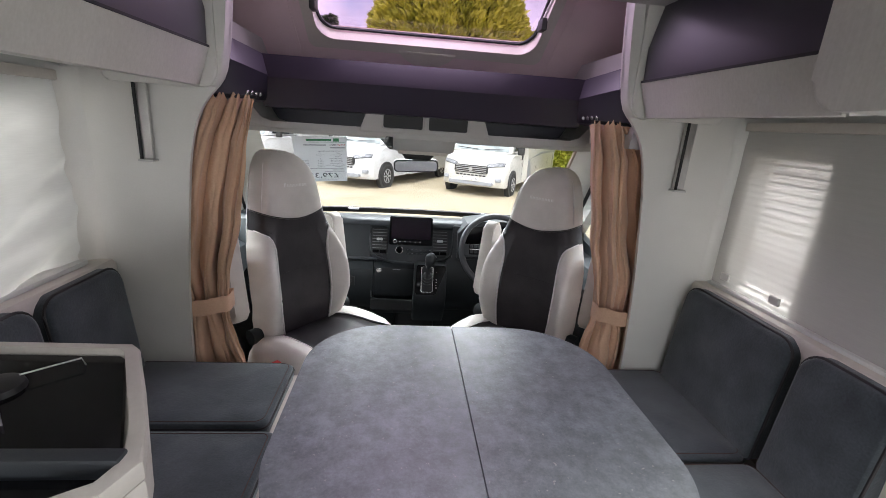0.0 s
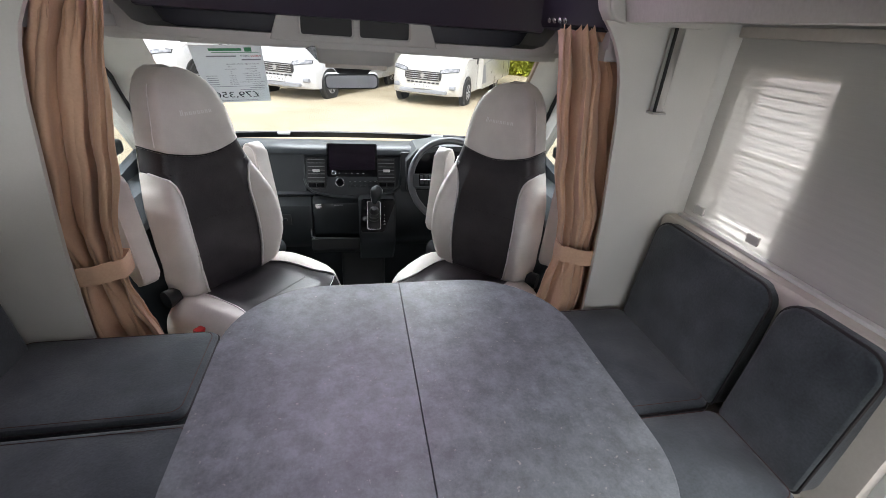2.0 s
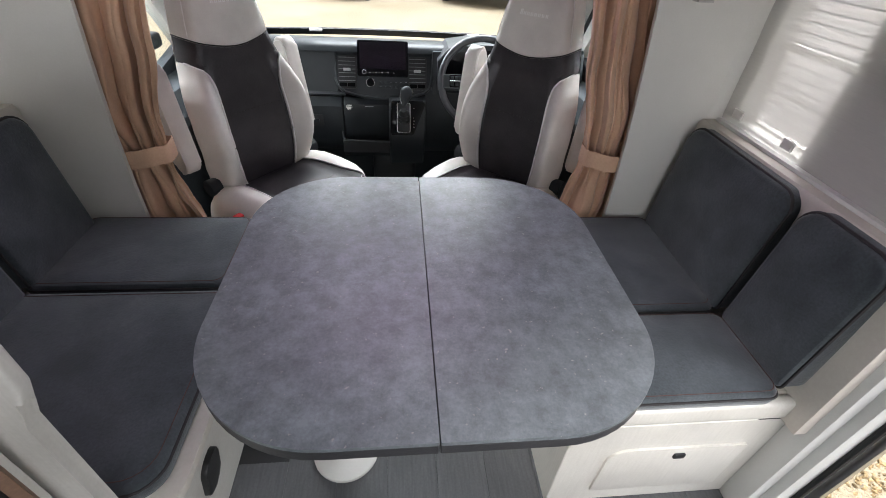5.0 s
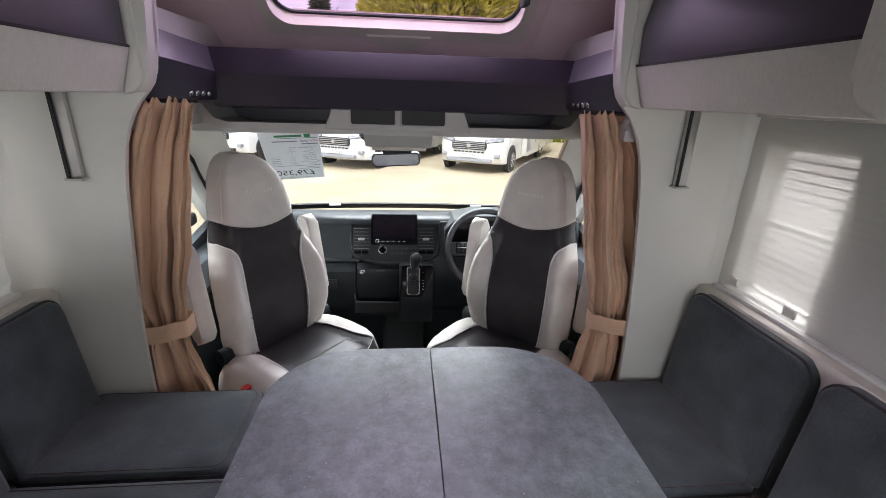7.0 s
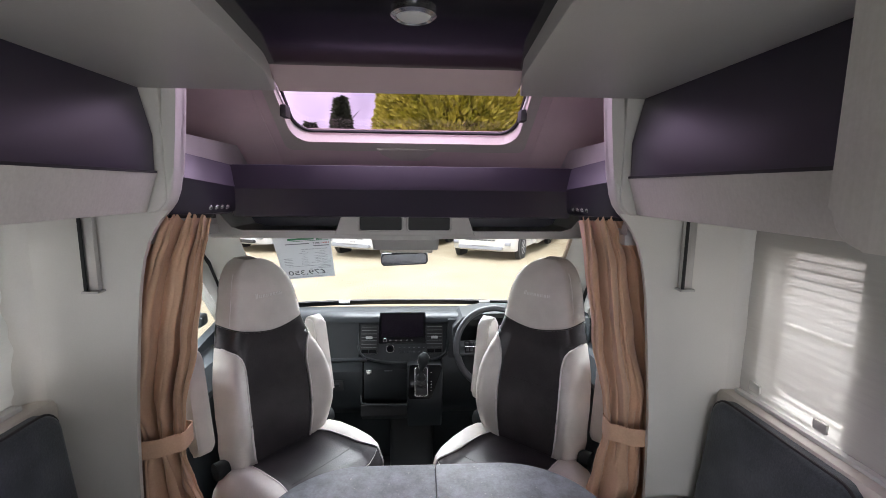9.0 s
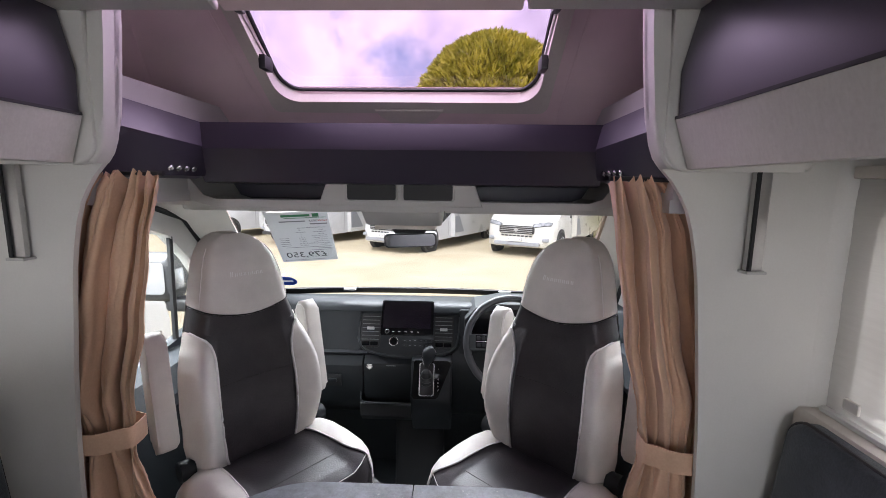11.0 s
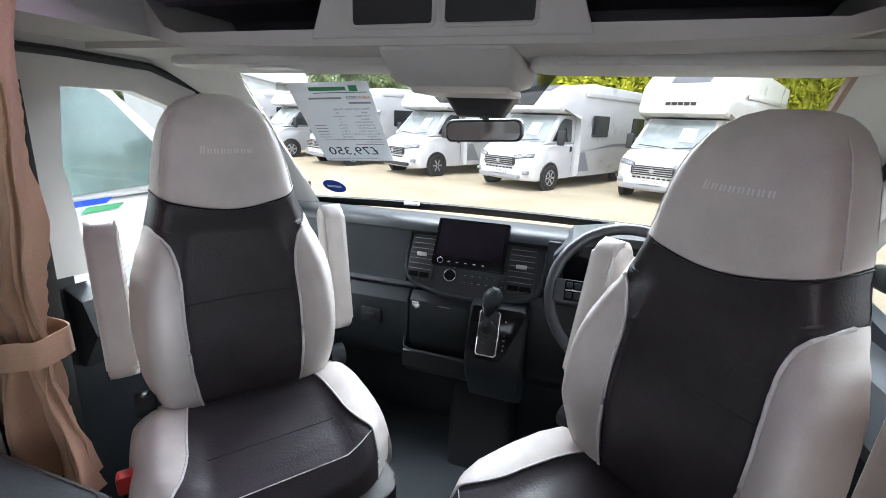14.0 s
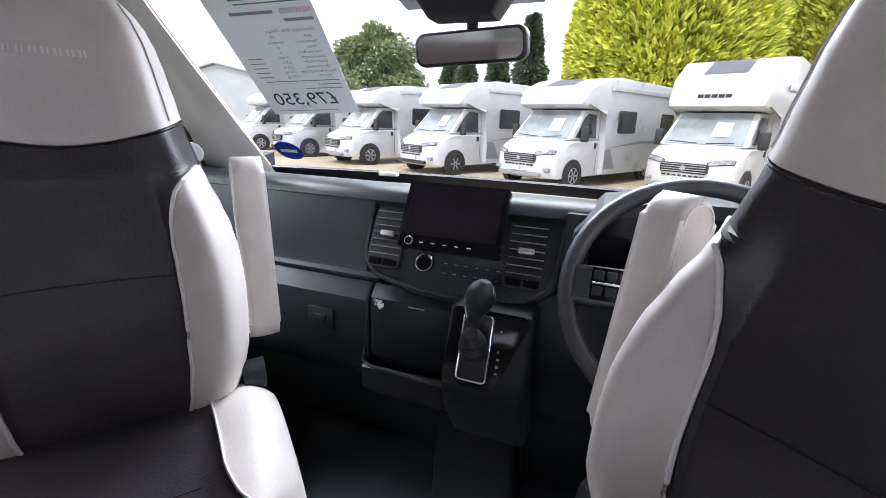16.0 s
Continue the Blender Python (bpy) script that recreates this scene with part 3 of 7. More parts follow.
# kitchen-side overhead cupboard, pale and round-cornered
t = thing("overhead_cupboard", "pale round-cornered overhead cupboard beside the door", "cupboard", at=(0.8, 0.6, 1.36))
bm = B()
prism(bm, rounded(0.15, 0.965, 1.395, 1.86, 0.05, 6), "x", 0.56, WX, 0.012, 3)
part("body", bm, M_LAMINATE, t)
bm = B()
lathe(bm, [(0.001, 0), (0.018, 0), (0.018, 0.004), (0.001, 0.006)], disc_at((0.55, 0.93, 1.78), (-1, 0, 0)))
part("lock", bm, M_CREAM, t, "round push lock")
t = thing("overhead_cupboard", "pale round-cornered overhead cupboard above the hob", "cupboard", at=(-0.8, 0.3, 1.36))
bm = B()
prism(bm, rounded(-0.2, 0.68, 1.40, 1.86, 0.05, 6), "x", -WX, -0.58, 0.012, 3)
part("body", bm, M_LAMINATE, t)

# underside of the lift bed: pale side panels and a dark mirror panel between them
t = thing("lift_bed_base", "pale underside of the raised bed with dark gloss panel", "bed base", kind="structure", at=(0, 1.2, 1.70))
for s in (-1, 1):
    bm = B()
    prism(bm, [(s * 0.31, 1.60), (s * 0.66, 1.60), (s * 0.70, 1.52), (s * 0.70, 0.2), (s * 0.24, 0.2), (s * 0.245, 1.05), (s * 0.27, 1.4)], "z", 1.70, 1.76, 0.006, 2)
    part("side_panel", bm, M_WHITE, t)
bm = B()
box(bm, -0.335, 0.335, 0.2, 1.50, 1.735, 1.75)
part("gloss_panel", bm, M_MIRROR_DARK, t, "dark mirror-gloss panel")
bm = B()
prism(bm, [(1.49, 1.735), (1.60, 1.70), (1.605, 1.715), (1.50, 1.76)], "x", -0.30, 0.30, 0.003, 1)
part("front_valance", bm, M_LINING, t)
for n, (x, y, z) in enumerate(((0.04, 1.17, 1.735), (0.03, 0.80, 1.735))):
    l = thing("ceiling_spotlight", "round white ceiling spotlight with chrome ring, switched off", "spotlight", group="ceiling spotlights", at=(x, y, z))
    bm = B()
    lathe(bm, [(0.034, 0), (0.036, -0.006), (0.030, -0.010), (0.026, -0.006)], Matrix.Translation((x, y, z)), 28, False)
    part("ring", bm, M_CHROME, l)
    bm = B()
    lathe(bm, [(0.029, -0.004), (0.024, -0.009), (0.001, -0.011)], Matrix.Translation((x, y, z)), 28)
    part("diffuser", bm, M_LAMP, l)


# ---------------------------------------------------------------- roof cap over the cab, with its tinted skylight
def cap_z(y):
    return 1.64 - 0.667 * (y - 2.25)


cap = thing("ceiling_cap", "padded lining of the sloped roof cap over the cab", "ceiling", kind="structure", at=(0, 2.0, 1.5))
SX, SY0, SY1 = 0.455, 1.66, 2.245
strips = [(-0.53, -SX, 1.40, 2.45), (SX, 0.53, 1.40, 2.45), (-SX, SX, SY1, 2.45), (-SX, SX, 1.40, SY0)]
for x0, x1, y0, y1 in strips:
    bm = B()
    vs = [(x0, y0), (x1, y0), (x1, y1), (x0, y1)]
    lo = [bm.verts.new((x, y, cap_z(y))) for x, y in vs]
    hi = [bm.verts.new((x, y, cap_z(y) + 0.05)) for x, y in vs]
    bm.faces.new(lo), bm.faces.new(hi)
    for i in range(4):
        bm.faces.new((lo[i], lo[(i + 1) % 4], hi[(i + 1) % 4], hi[i]))
    part("lining", bm, M_LINING, cap)
for s in (-1, 1):
    bm = B()
    vs = ((s * 0.53, 1.40, cap_z(1.40)), (s * 0.53, 2.45, cap_z(2.45)), (s * 0.95, 2.45, cap_z(2.45) - 0.10), (s * 0.95, 1.40, cap_z(1.40) - 0.22))
    lo = [bm.verts.new(p) for p in vs]
    hi = [bm.verts.new((p[0], p[1], p[2] + 0.05)) for p in vs]
    bm.faces.new(lo), bm.faces.new(hi)
    for i in range(4):
        bm.faces.new((lo[i], lo[(i + 1) % 4], hi[(i + 1) % 4], hi[i]))
    part("side_lining", bm, M_LINING, cap)
    bm = B()
    tube(bm, [(s * 0.53, y, cap_z(y) - 0.001) for y in (1.42, 1.7, 2.0, 2.30)], 0.0022, 5)
    part("welt", bm, M_LINING, cap)
# unseen outer panels, added to keep stray lamp light off the lining
for s in (-1, 1):
    bm = B()
    box(bm, min(s * 0.945, s * 1.03), max(s * 0.945, s * 1.03), 1.70, 2.45, 1.62, 2.25)
    part("side_panel", bm, M_LINING, cap)
bm = B()
box(bm, -0.95, 0.95, 2.40, 2.45, 1.30, 1.62)
part("front_panel", bm, M_LINING, cap)

sky = thing("skylight", "large violet-tinted skylight in a pale frame", "skylight", kind="structure", at=(0, 2.0, 1.75))


def on_cap(x, y, d=0.0):
    n = Vector((0, 0.667, 1)).normalized()
    return Vector((x, y, cap_z(y))) + n * d


out = rounded(-SX, SX, SY0, SY1, 0.06, 6)
bm = B()
o = rounded(-SX - 0.03, SX + 0.03, SY0 - 0.03, SY1 + 0.035, 0.03, 6)
i2 = rounded(-SX + 0.012, SX - 0.012, SY0 + 0.012, SY1 - 0.012, 0.07, 6)
va = [bm.verts.new(on_cap(x, y, -0.012)) for x, y in o]
vb = [bm.verts.new(on_cap(x, y, -0.016)) for x, y in i2]
vc = [bm.verts.new(on_cap(x, y, 0.05)) for x, y in i2]
vd = [bm.verts.new(on_cap(x, y, 0.0)) for x, y in o]
k = len(o)
for j in range(k):
    q = (j + 1) % k
    bm.faces.new((va[j], va[q], vb[q], vb[j]))
    bm.faces.new((vb[j], vb[q], vc[q], vc[j]))
    bm.faces.new((vd[j], vd[q], va[q], va[j]))
part("frame", bm, M_CREAM, sky)
bm = B()
tube(bm, [on_cap(x, y, 0.035) for x, y in rounded(-SX + 0.016, SX - 0.016, SY0 + 0.016, SY1 - 0.016, 0.07, 6)], 0.007, 6, True)
part("seal", bm, M_SEAL, sky)
bm = B()
o = rounded(-SX, SX, SY0, SY1, 0.06, 6)
lo = [bm.verts.new(on_cap(x, y, 0.045)) for x, y in o]
hi = [bm.verts.new(on_cap(x, y, 0.049)) for x, y in o]
bm.faces.new(lo), bm.faces.new(hi[::-1])
for j in range(k):
    q = (j + 1) % k
    bm.faces.new((lo[j], lo[q], hi[q], hi[j]))
part("pane", bm, M_TINT, sky, "violet-tinted acrylic pane")
bm = B()
prism(bm, [(-0.12, 2.255), (0.12, 2.255), (0.10, 2.285), (0.055, 2.315), (-0.055, 2.315), (-0.10, 2.285)], "z", -0.008, 0.002, 0.003, 2)
for v in bm.verts:
    v.co.z += cap_z(v.co.y) - 0.014
part("blind_handle", bm, M_CREAM, sky)
for s in (-1, 1):
    for y in (1.93, 2.10):
        bm = B()
        box(bm, s * (SX - 0.02) - 0.011, s * (SX - 0.02) + 0.011, y - 0.03, y + 0.03, cap_z(y) - 0.03, cap_z(y) + 0.012, 0.004)
        part("latch", bm, M_BLACK, sky)
    bm = B()
    tube(bm, [on_cap(s * (SX - 0.014), 1.93, 0.0), on_cap(s * (SX - 0.014), 2.10, 0.02)], 0.006, 6)
    part("stay_arm", bm, M_ALU, sky)

# the dark violet shelf front that crosses over the cab, with its side pods
beam = thing("cab_shelf_front", "dark violet folded shelf front across the cab opening", "shelf", kind="structure", at=(0, 2.0, 1.37))
bm = B()
prism(bm, [(1.985, 1.535), (2.04, 1.54), (2.04, 1.36), (2.02, 1.355), (2.00, 1.36), (1.934, 1.455), (1.938, 1.466)], "x", -0.60, 0.60, 0.004, 2)
part("front", bm, M_VIOLET, beam)
bm = B()
box(bm, -0.66, 0.66, 2.02, 2.42, 1.375, 1.385)
part("shelf_floor", bm, M_SLATE, beam)
for s in (-1, 1):
    bm = B()
    prism(bm, [(s * 0.592, 1.535), (s * 0.70, 1.55), (s * 0.70, 1.375), (s * 0.610, 1.368), (s * 0.585, 1.376), (s * 0.548, 1.455)], "y", 1.69, 1.985, 0.006, 2)
    for v in bm.verts:
        k = (1.985 - v.co.y) / 0.295
        v.co.x += s * 0.075 * k
        v.co.z += 0.035 * k if v.co.z > 1.42 else 0
    p = part("side_pod", bm, M_VIOLET, beam)
    for j in range(4):
        bm = B()
        lathe(bm, [(0.0085, 0.0), (0.0085, 0.003), (0.006, 0.0055), (0.001, 0.006)], disc_at((s * (0.575 + 0.254 * (0.128 - 0.025 * j)), 1.857 + 0.025 * j, 1.396), (-s, -0.25, -0.45)), 14)
        part("chrome_button", bm, M_CHROME, p, "small chrome push button")

# black open locker of the cab under the shelf front, with the pale console
cabtop = thing("cab_overhead_tray", "pale moulded tray over the windscreen with dark recess", "tray", kind="structure", at=(0, 2.1, 1.25))
bm = B()
prism(bm, [(-0.66, 1.30), (-0.60, 1.285), (-0.3, 1.278), (0.3, 1.278), (0.60, 1.285), (0.66, 1.30), (0.70, 1.38), (0.66, 1.38), (0.62, 1.315), (0.58, 1.302), (-0.58, 1.302), (-0.62, 1.315), (-0.66, 1.38), (-0.70, 1.38)], "y", 2.02, 2.34, 0.005, 2)
part("lip", bm, M_HEADLINER, cabtop)
bm = B()
box(bm, -0.66, 0.66, 2.26, 2.30, 1.285, 1.385)
part("recess_back", bm, M_SLATE, cabtop)
bm = B()
prism(bm, [(-0.255, 1.29), (0.255, 1.29), (0.222, 1.378), (-0.222, 1.378)], "y", 2.015, 2.05, 0.006, 3)
cons = part("console_face", bm, M_HEADLINER, cabtop)
# each cubby is a flat black plate, its inner shade put into the colour
for s in (-1, 1):
    bm = B()
    prism(bm, rounded(s * 0.087 - 0.075, s * 0.087 + 0.075, 1.31, 1.36, 0.008, 4), "y", 2.011, 2.018)
    part("cubby", bm, M_SEAL, cons, "flat black plate painted as the shaded inside of a cubby")
    bm = B()
    tube(bm, [(x, 2.013, z) for x, z in rounded(s * 0.087 - 0.078, s * 0.087 + 0.078, 1.307, 1.363, 0.008, 4)], 0.004, 6, True)
    part("cubby_rim", bm, M_HEADLINER, cons)
bm = B()
prism(bm, [(2.03, 1.29), (2.03, 1.272), (2.10, 1.225), (2.20, 1.215), (2.34, 1.23), (2.40, 1.29)], "x", -0.125, 0.125, 0.012, 3)
mod = part("reading_light_module", bm, M_HEADLINER, cabtop)
bm = B()
box(bm, -0.105, 0.105, 2.15, 2.32, 1.206, 1.222, 0.006)
part("light_lens", bm, M_CREAM, mod)

# headliner of the cab and its sun visors
bm = B()
box(bm, -0.95, 0.95, 2.06, 2.46, 1.285, 1.30)
box(bm, -1.0, -0.66, 1.69, 2.46, 1.30, 1.33)
box(bm, 0.66, 1.0, 1.69, 2.46, 1.30, 1.33)
box(bm, -1.03, -0.665, 1.69, 2.46, 1.33, 1.62)
box(bm, 0.665, 1.03, 1.69, 2.46, 1.33, 1.62)
whole("ceiling_cab", bm, M_HEADLINER, "grey fabric headliner of the cab", "ceiling", kind="structure")
for s, x0, x1 in ((-1, -0.80, -0.165), (1, 0.135, 0.75)):
    v = thing("sun_visor", "pale grey padded sun visor folded up", "sun visor", group="sun visors", at=((x0 + x1) / 2, 2.25, 1.255))
    bm = B()
    prism(bm, rounded(x0, x1, 2.16, 2.36, 0.05, 6), "z", 1.262, 1.284, 0.009, 3)
    part("pad", bm, M_HEADLINER, v)
    bm = B()
    if s < 0:
        box(bm, -0.56, -0.44, 2.19, 2.25, 1.2585, 1.263, 0.002, 1)
        part("mirror_flap", bm, M_WHITE, v)
    else:
        tube(bm, [(x0 + 0.02, 2.35, 1.272), (x1 - 0.02, 2.35, 1.272)], 0.006, 6)
        part("hinge_bar", bm, M_CABGREY, v)


# ---------------------------------------------------------------- lounge
def dining_table():
    t = thing("dining_table", "grey stone-look dining table with rounded corners and white pedestal", "table", at=(-0.10, 1.11, 0))
    x0, x1, y0, y1, xs = -0.315, 0.505, 0.742, 1.527, 0.0945

    def edge(a, b, rs):
        return rounded(a, b, y0, y1, 0.2, 14, rs)
    left = edge(x0, xs - 0.0012, (0.24, 0.002, 0.002, 0.22))
    right = edge(xs + 0.0012, x1, (0.002, 0.22, 0.24, 0.002))
    for o in (left, right):
        bm = B()
        prism(bm, o, "z", 0.690, 0.7116, 0.003, 2)
        leaf = part("tabletop_edge", bm, M_TABLE_EDGE, t)
        bm = B()
        prism(bm, o, "z", 0.712, 0.7208, 0.0012, 1)
        part("tabletop", bm, M_TABLE, t)
    bm = B()
    lathe(bm, [(0.098, 0.0), (0.098, 0.012), (0.08, 0.03), (0.055, 0.045), (0.045, 0.06), (0.045, 0.62), (0.09, 0.66), (0.09, 0.69)], Matrix.Translation((-0.13, 1.11, 0)), 32)
    part("pedestal", bm, M_WHITE, t, "white round pedestal foot")


dining_table()


def seat_pad(poly, z0, z1, label, pip=True):
    xs, ys = [p[0] for p in poly], [p[1] for p in poly]
    t = thing("bench_cushion", label, "cushion", group="bench cushions", at=((min(xs) + max(xs)) / 2, (min(ys) + max(ys)) / 2, z0))
    bm = B()
    cushion(bm, poly, z0, z1, 0.008, 0.022)
    part("pad", bm, M_CHARCOAL, t)
    bm = B()
    c = ((min(xs) + max(xs)) / 2, (min(ys) + max(ys)) / 2)
    tube(bm, [(p[0] + (c[0] - p[0]) * 0.004, p[1] + (c[1] - p[1]) * 0.004, z1 - 0.016) for p in poly], 0.0038, 6, True)
    part("piping", bm, M_PIPING, t)
    bm = B()
    tube(bm, [(p[0] + (c[0] - p[0]) * 0.055, p[1] + (c[1] - p[1]) * 0.075, z1 + 0.0016) for p in poly], 0.0011, 4, True)
    part("stitching", bm, M_STITCH, t)
    return t


def back_pad(s, y0, y1, label, zt=0.862, x0=0.885, x1=0.955, z0=0.505):
    """A back cushion that leans on the ledge under the window."""
    t = thing("back_cushion", label, "cushion", group="back cushions", at=(s * x0, (y0 + y1) / 2, z0))
    o = rounded(0.0, zt - z0, y0, y1, 0.03, 6, (0.015, 0.05, 0.05, 0.015))
    bm = B()
    cushion(bm, o, -0.075, 0.0, 0.006, 0.02)
    for v in bm.verts:
        v.co = Vector((s * (x0 - v.co.z), v.co.y, z0 + v.co.x))
        v.co.x += s * (v.co.z - z0) * 0.10
    part("pad", bm, M_CHARCOAL, t)
    bm = B()
    tube(bm, [(s * (x0 + 0.014 + a * 0.10), b, z0 + a) for a, b in o], 0.004, 6, True)
    part("piping", bm, M_PIPING, t)
    return t


# bench on the door side
t = thing("bench_box", "pale wood-laminate bench box with a locker flap", "bench", at=(0.74, 1.28, 0))
bm = B()
box(bm, 0.445, WX, 0.925, 1.635, 0.0, 0.395, 0.003, 1)
part("box", bm, M_LAMINATE, t)
bm = B()
box(bm, 0.50, 0.985, 0.918, 0.95, 0.405, 0.468, 0.012, 3)
part("seat_front_board", bm, M_LAMINATE, t)
bm = B()
box(bm, 0.46, WX, 0.95, 1.63, 0.395, 0.468, 0.004, 1)
part("seat_base", bm, M_CREAM, t)
bm = B()
o = rounded(0.56, 0.93, 0.07, 0.285, 0.02, 5, (0.004, 0.004, 0.008, 0.05))
prism(bm, o, "y", 0.9185, 0.926, 0.002, 2)
f = part("locker_flap", bm, M_LAMINATE, t)
bm = B()
box(bm, 0.735, 0.765, 0.912, 0.921, 0.243, 0.262, 0.003)
part("push_lock", bm, M_BLACK, f, "small dark square push lock")
bm = B()
prism(bm, rounded(0.90, 0.985, 0.925, 0.94, 0.006, 4), "z", 0.393, 0.402, 0.001, 1)
part("finger_slot", bm, M_SEAL, t)
bm = B()
box(bm, 0.985, WX, 0.86, 0.925, 0.0, 0.86, 0.006, 2)
part("end_post", bm, M_WALL, t)

seat_pad(rounded(0.48, 0.90, 1.182, 1.632, 0.03, 5), 0.468, 0.518, "charcoal suede bench seat cushion with dark piping")
seat_pad(rounded(0.50, 0.895, 0.915, 1.170, 0.03, 5), 0.468, 0.518, "short charcoal suede bench seat cushion beside the doorway")
back_pad(1, 1.185, 1.612, "charcoal suede back cushion under the blinded window")
back_pad(1, 0.935, 1.158, "short charcoal suede back cushion beside the doorway", 0.865)

# ledges behind the back cushions
for s in (-1, 1):
    bm = B()
    y0 = 0.88 if s > 0 else 0.5
    prism(bm, [(s * 0.955, 0.855), (s * 0.965, 0.868), (s * WX, 0.868), (s * WX, 0.40), (s * 0.955, 0.40)], "y", y0, ARCH_Y, 0.004, 2)
    whole("window_ledge", bm, M_CREAM, "cream padded ledge under the side window", "ledge", "window ledges", "structure")

# bench on the kitchen side
t = thing("bench_box", "pale wood-laminate bench box with a dark recessed grip", "bench", at=(-0.7, 1.2, 0))
bm = B()
prism(bm, [(-0.445, 0.0), (-0.372, 0.44), (-WX, 0.44), (-WX, 0.0)], "y", 0.776, 1.635, 0.003, 1)
part("box", bm, M_LAMINATE, t)
bm = B()
prism(bm, rounded(0.885, 0.955, 0.245, 0.375, 0.03, 6), "x", -0.398, -0.378, 0.004, 2)
for v in bm.verts:
    v.co.x -= (0.31 - v.co.z) * 0.166 + 0.002
part("grip_recess", bm, M_BLACK, t, "dark oval grip recess")
bm = B()
prism(bm, rounded(-WX, -0.362, 0.776, 1.64, 0.03, 5, (0.004, 0.05, 0.004, 0.004)), "z", 0.44, 0.463, 0.006, 2)
part("top_board", bm, M_CREAM, t)
seat_pad(rounded(-0.925, -0.42, 1.312, 1.636, 0.03, 5), 0.463, 0.518, "charcoal suede bench seat cushion beside the cab")
seat_pad(rounded(-0.93, -0.387, 0.79, 1.296, 0.03, 6, (0.01, 0.06, 0.02, 0.02)), 0.463, 0.518, "broad charcoal suede seat cushion ending at the kitchen")
back_pad(-1, 1.315, 1.605, "charcoal suede back cushion under the window")
back_pad(-1, 0.98, 1.29, "charcoal suede back cushion beside the kitchen", 0.865)


# blinds and windows
def side_window(s, y0, y1, z0, z1, bar):
    w = thing("window_2" if s > 0 else "window_1", "hinged acrylic side window behind a drawn blind", "window", kind="structure", at=(s * (WX + 0.06), (y0 + y1) / 2, z0))
    bm = B()
    tube(bm, [(s * (WX + 0.055), y, z) for y, z in rounded(y0, y1, z0, z1, 0.05, 6)], 0.016, 8, True)
    part("window_frame", bm, M_WHITE, w)
    bm = B()
    prism(bm, rounded(y0, y1, z0, z1, 0.05, 6), "x", s * (WX + 0.056), s * (WX + 0.060))
    part("pane", bm, M_SMOKE, w)
    if bar:
        bm = B()
        box(bm, min(s * (WX + 0.05), s * (WX + 0.064)), max(s * (WX + 0.05), s * (WX + 0.064)), y0, y1, bar - 0.008, bar + 0.008, 0.003, 1)
        part("glazing_bar", bm, M_WHITE, w)
    return w


side_window(1, 1.325, 1.595, 0.88, 1.315, 1.09)
side_window(-1, 0.75, 1.58, 0.885, 1.395, None)


def blind(s, y0, y1, z0, z1, wrinkled):
    t = thing("window_blind", "drawn white blind cloth, wrinkled and lit from behind" if wrinkled else "drawn pale pleated blind cloth lit from behind", "blind", group="window blinds", at=(s * (WX - 0.012), (y0 + y1) / 2, z0))

    def sheet(u, v):
        y, z = y0 + u * (y1 - y0), z0 + v * (z1 - z0)
        n = noise.noise(Vector((y * 2.2 + z * 3.0, z * 9 - y * 3.0, s * 3)))
        w = noise.noise(Vector((y * 5 + z * 6, z * 22 - y * 9, s * 7)))
        d = (0.034 * n + 0.017 * w) * (1 - v) ** 0.6 if wrinkled else 0.003 * n + 0.0003 * math.sin(z * 2 * math.pi / 0.02)
        return Vector((s * (WX - 0.016 + d), y, z))
    bm = B()
    grid(bm, sheet, 40, 70 if wrinkled else 100, 0.0012 if wrinkled else 0.0)
    part("cloth", bm, M_MESH if wrinkled else M_BLIND, t)
    bm = B()
    a, b = sorted((s * (WX - 0.032), s * (WX - 0.002)))
    box(bm, a, b, y0, y1, z1 - 0.004, z1 + 0.022, 0.004)
    part("cassette", bm, M_CREAM, t)
    bm = B()
    box(bm, a, b, y0, y1, z0 - 0.008, z0 + 0.006, 0.003)
    part("bottom_bar", bm, M_WALL, t)
    if not wrinkled:
        for y in (1.35, 1.55):
            bm = B()
            box(bm, a - 0.004, a + 0.004, y - 0.018, y + 0.018, z0 + 0.03, z0 + 0.055, 0.003)
            part("clip", bm, M_WHITE, t, "clear plastic clip")


blind(1, 0.90, 1.625, 0.872, 1.385, False)
blind(-1, 0.70, 1.585, 0.875, 1.385, True)


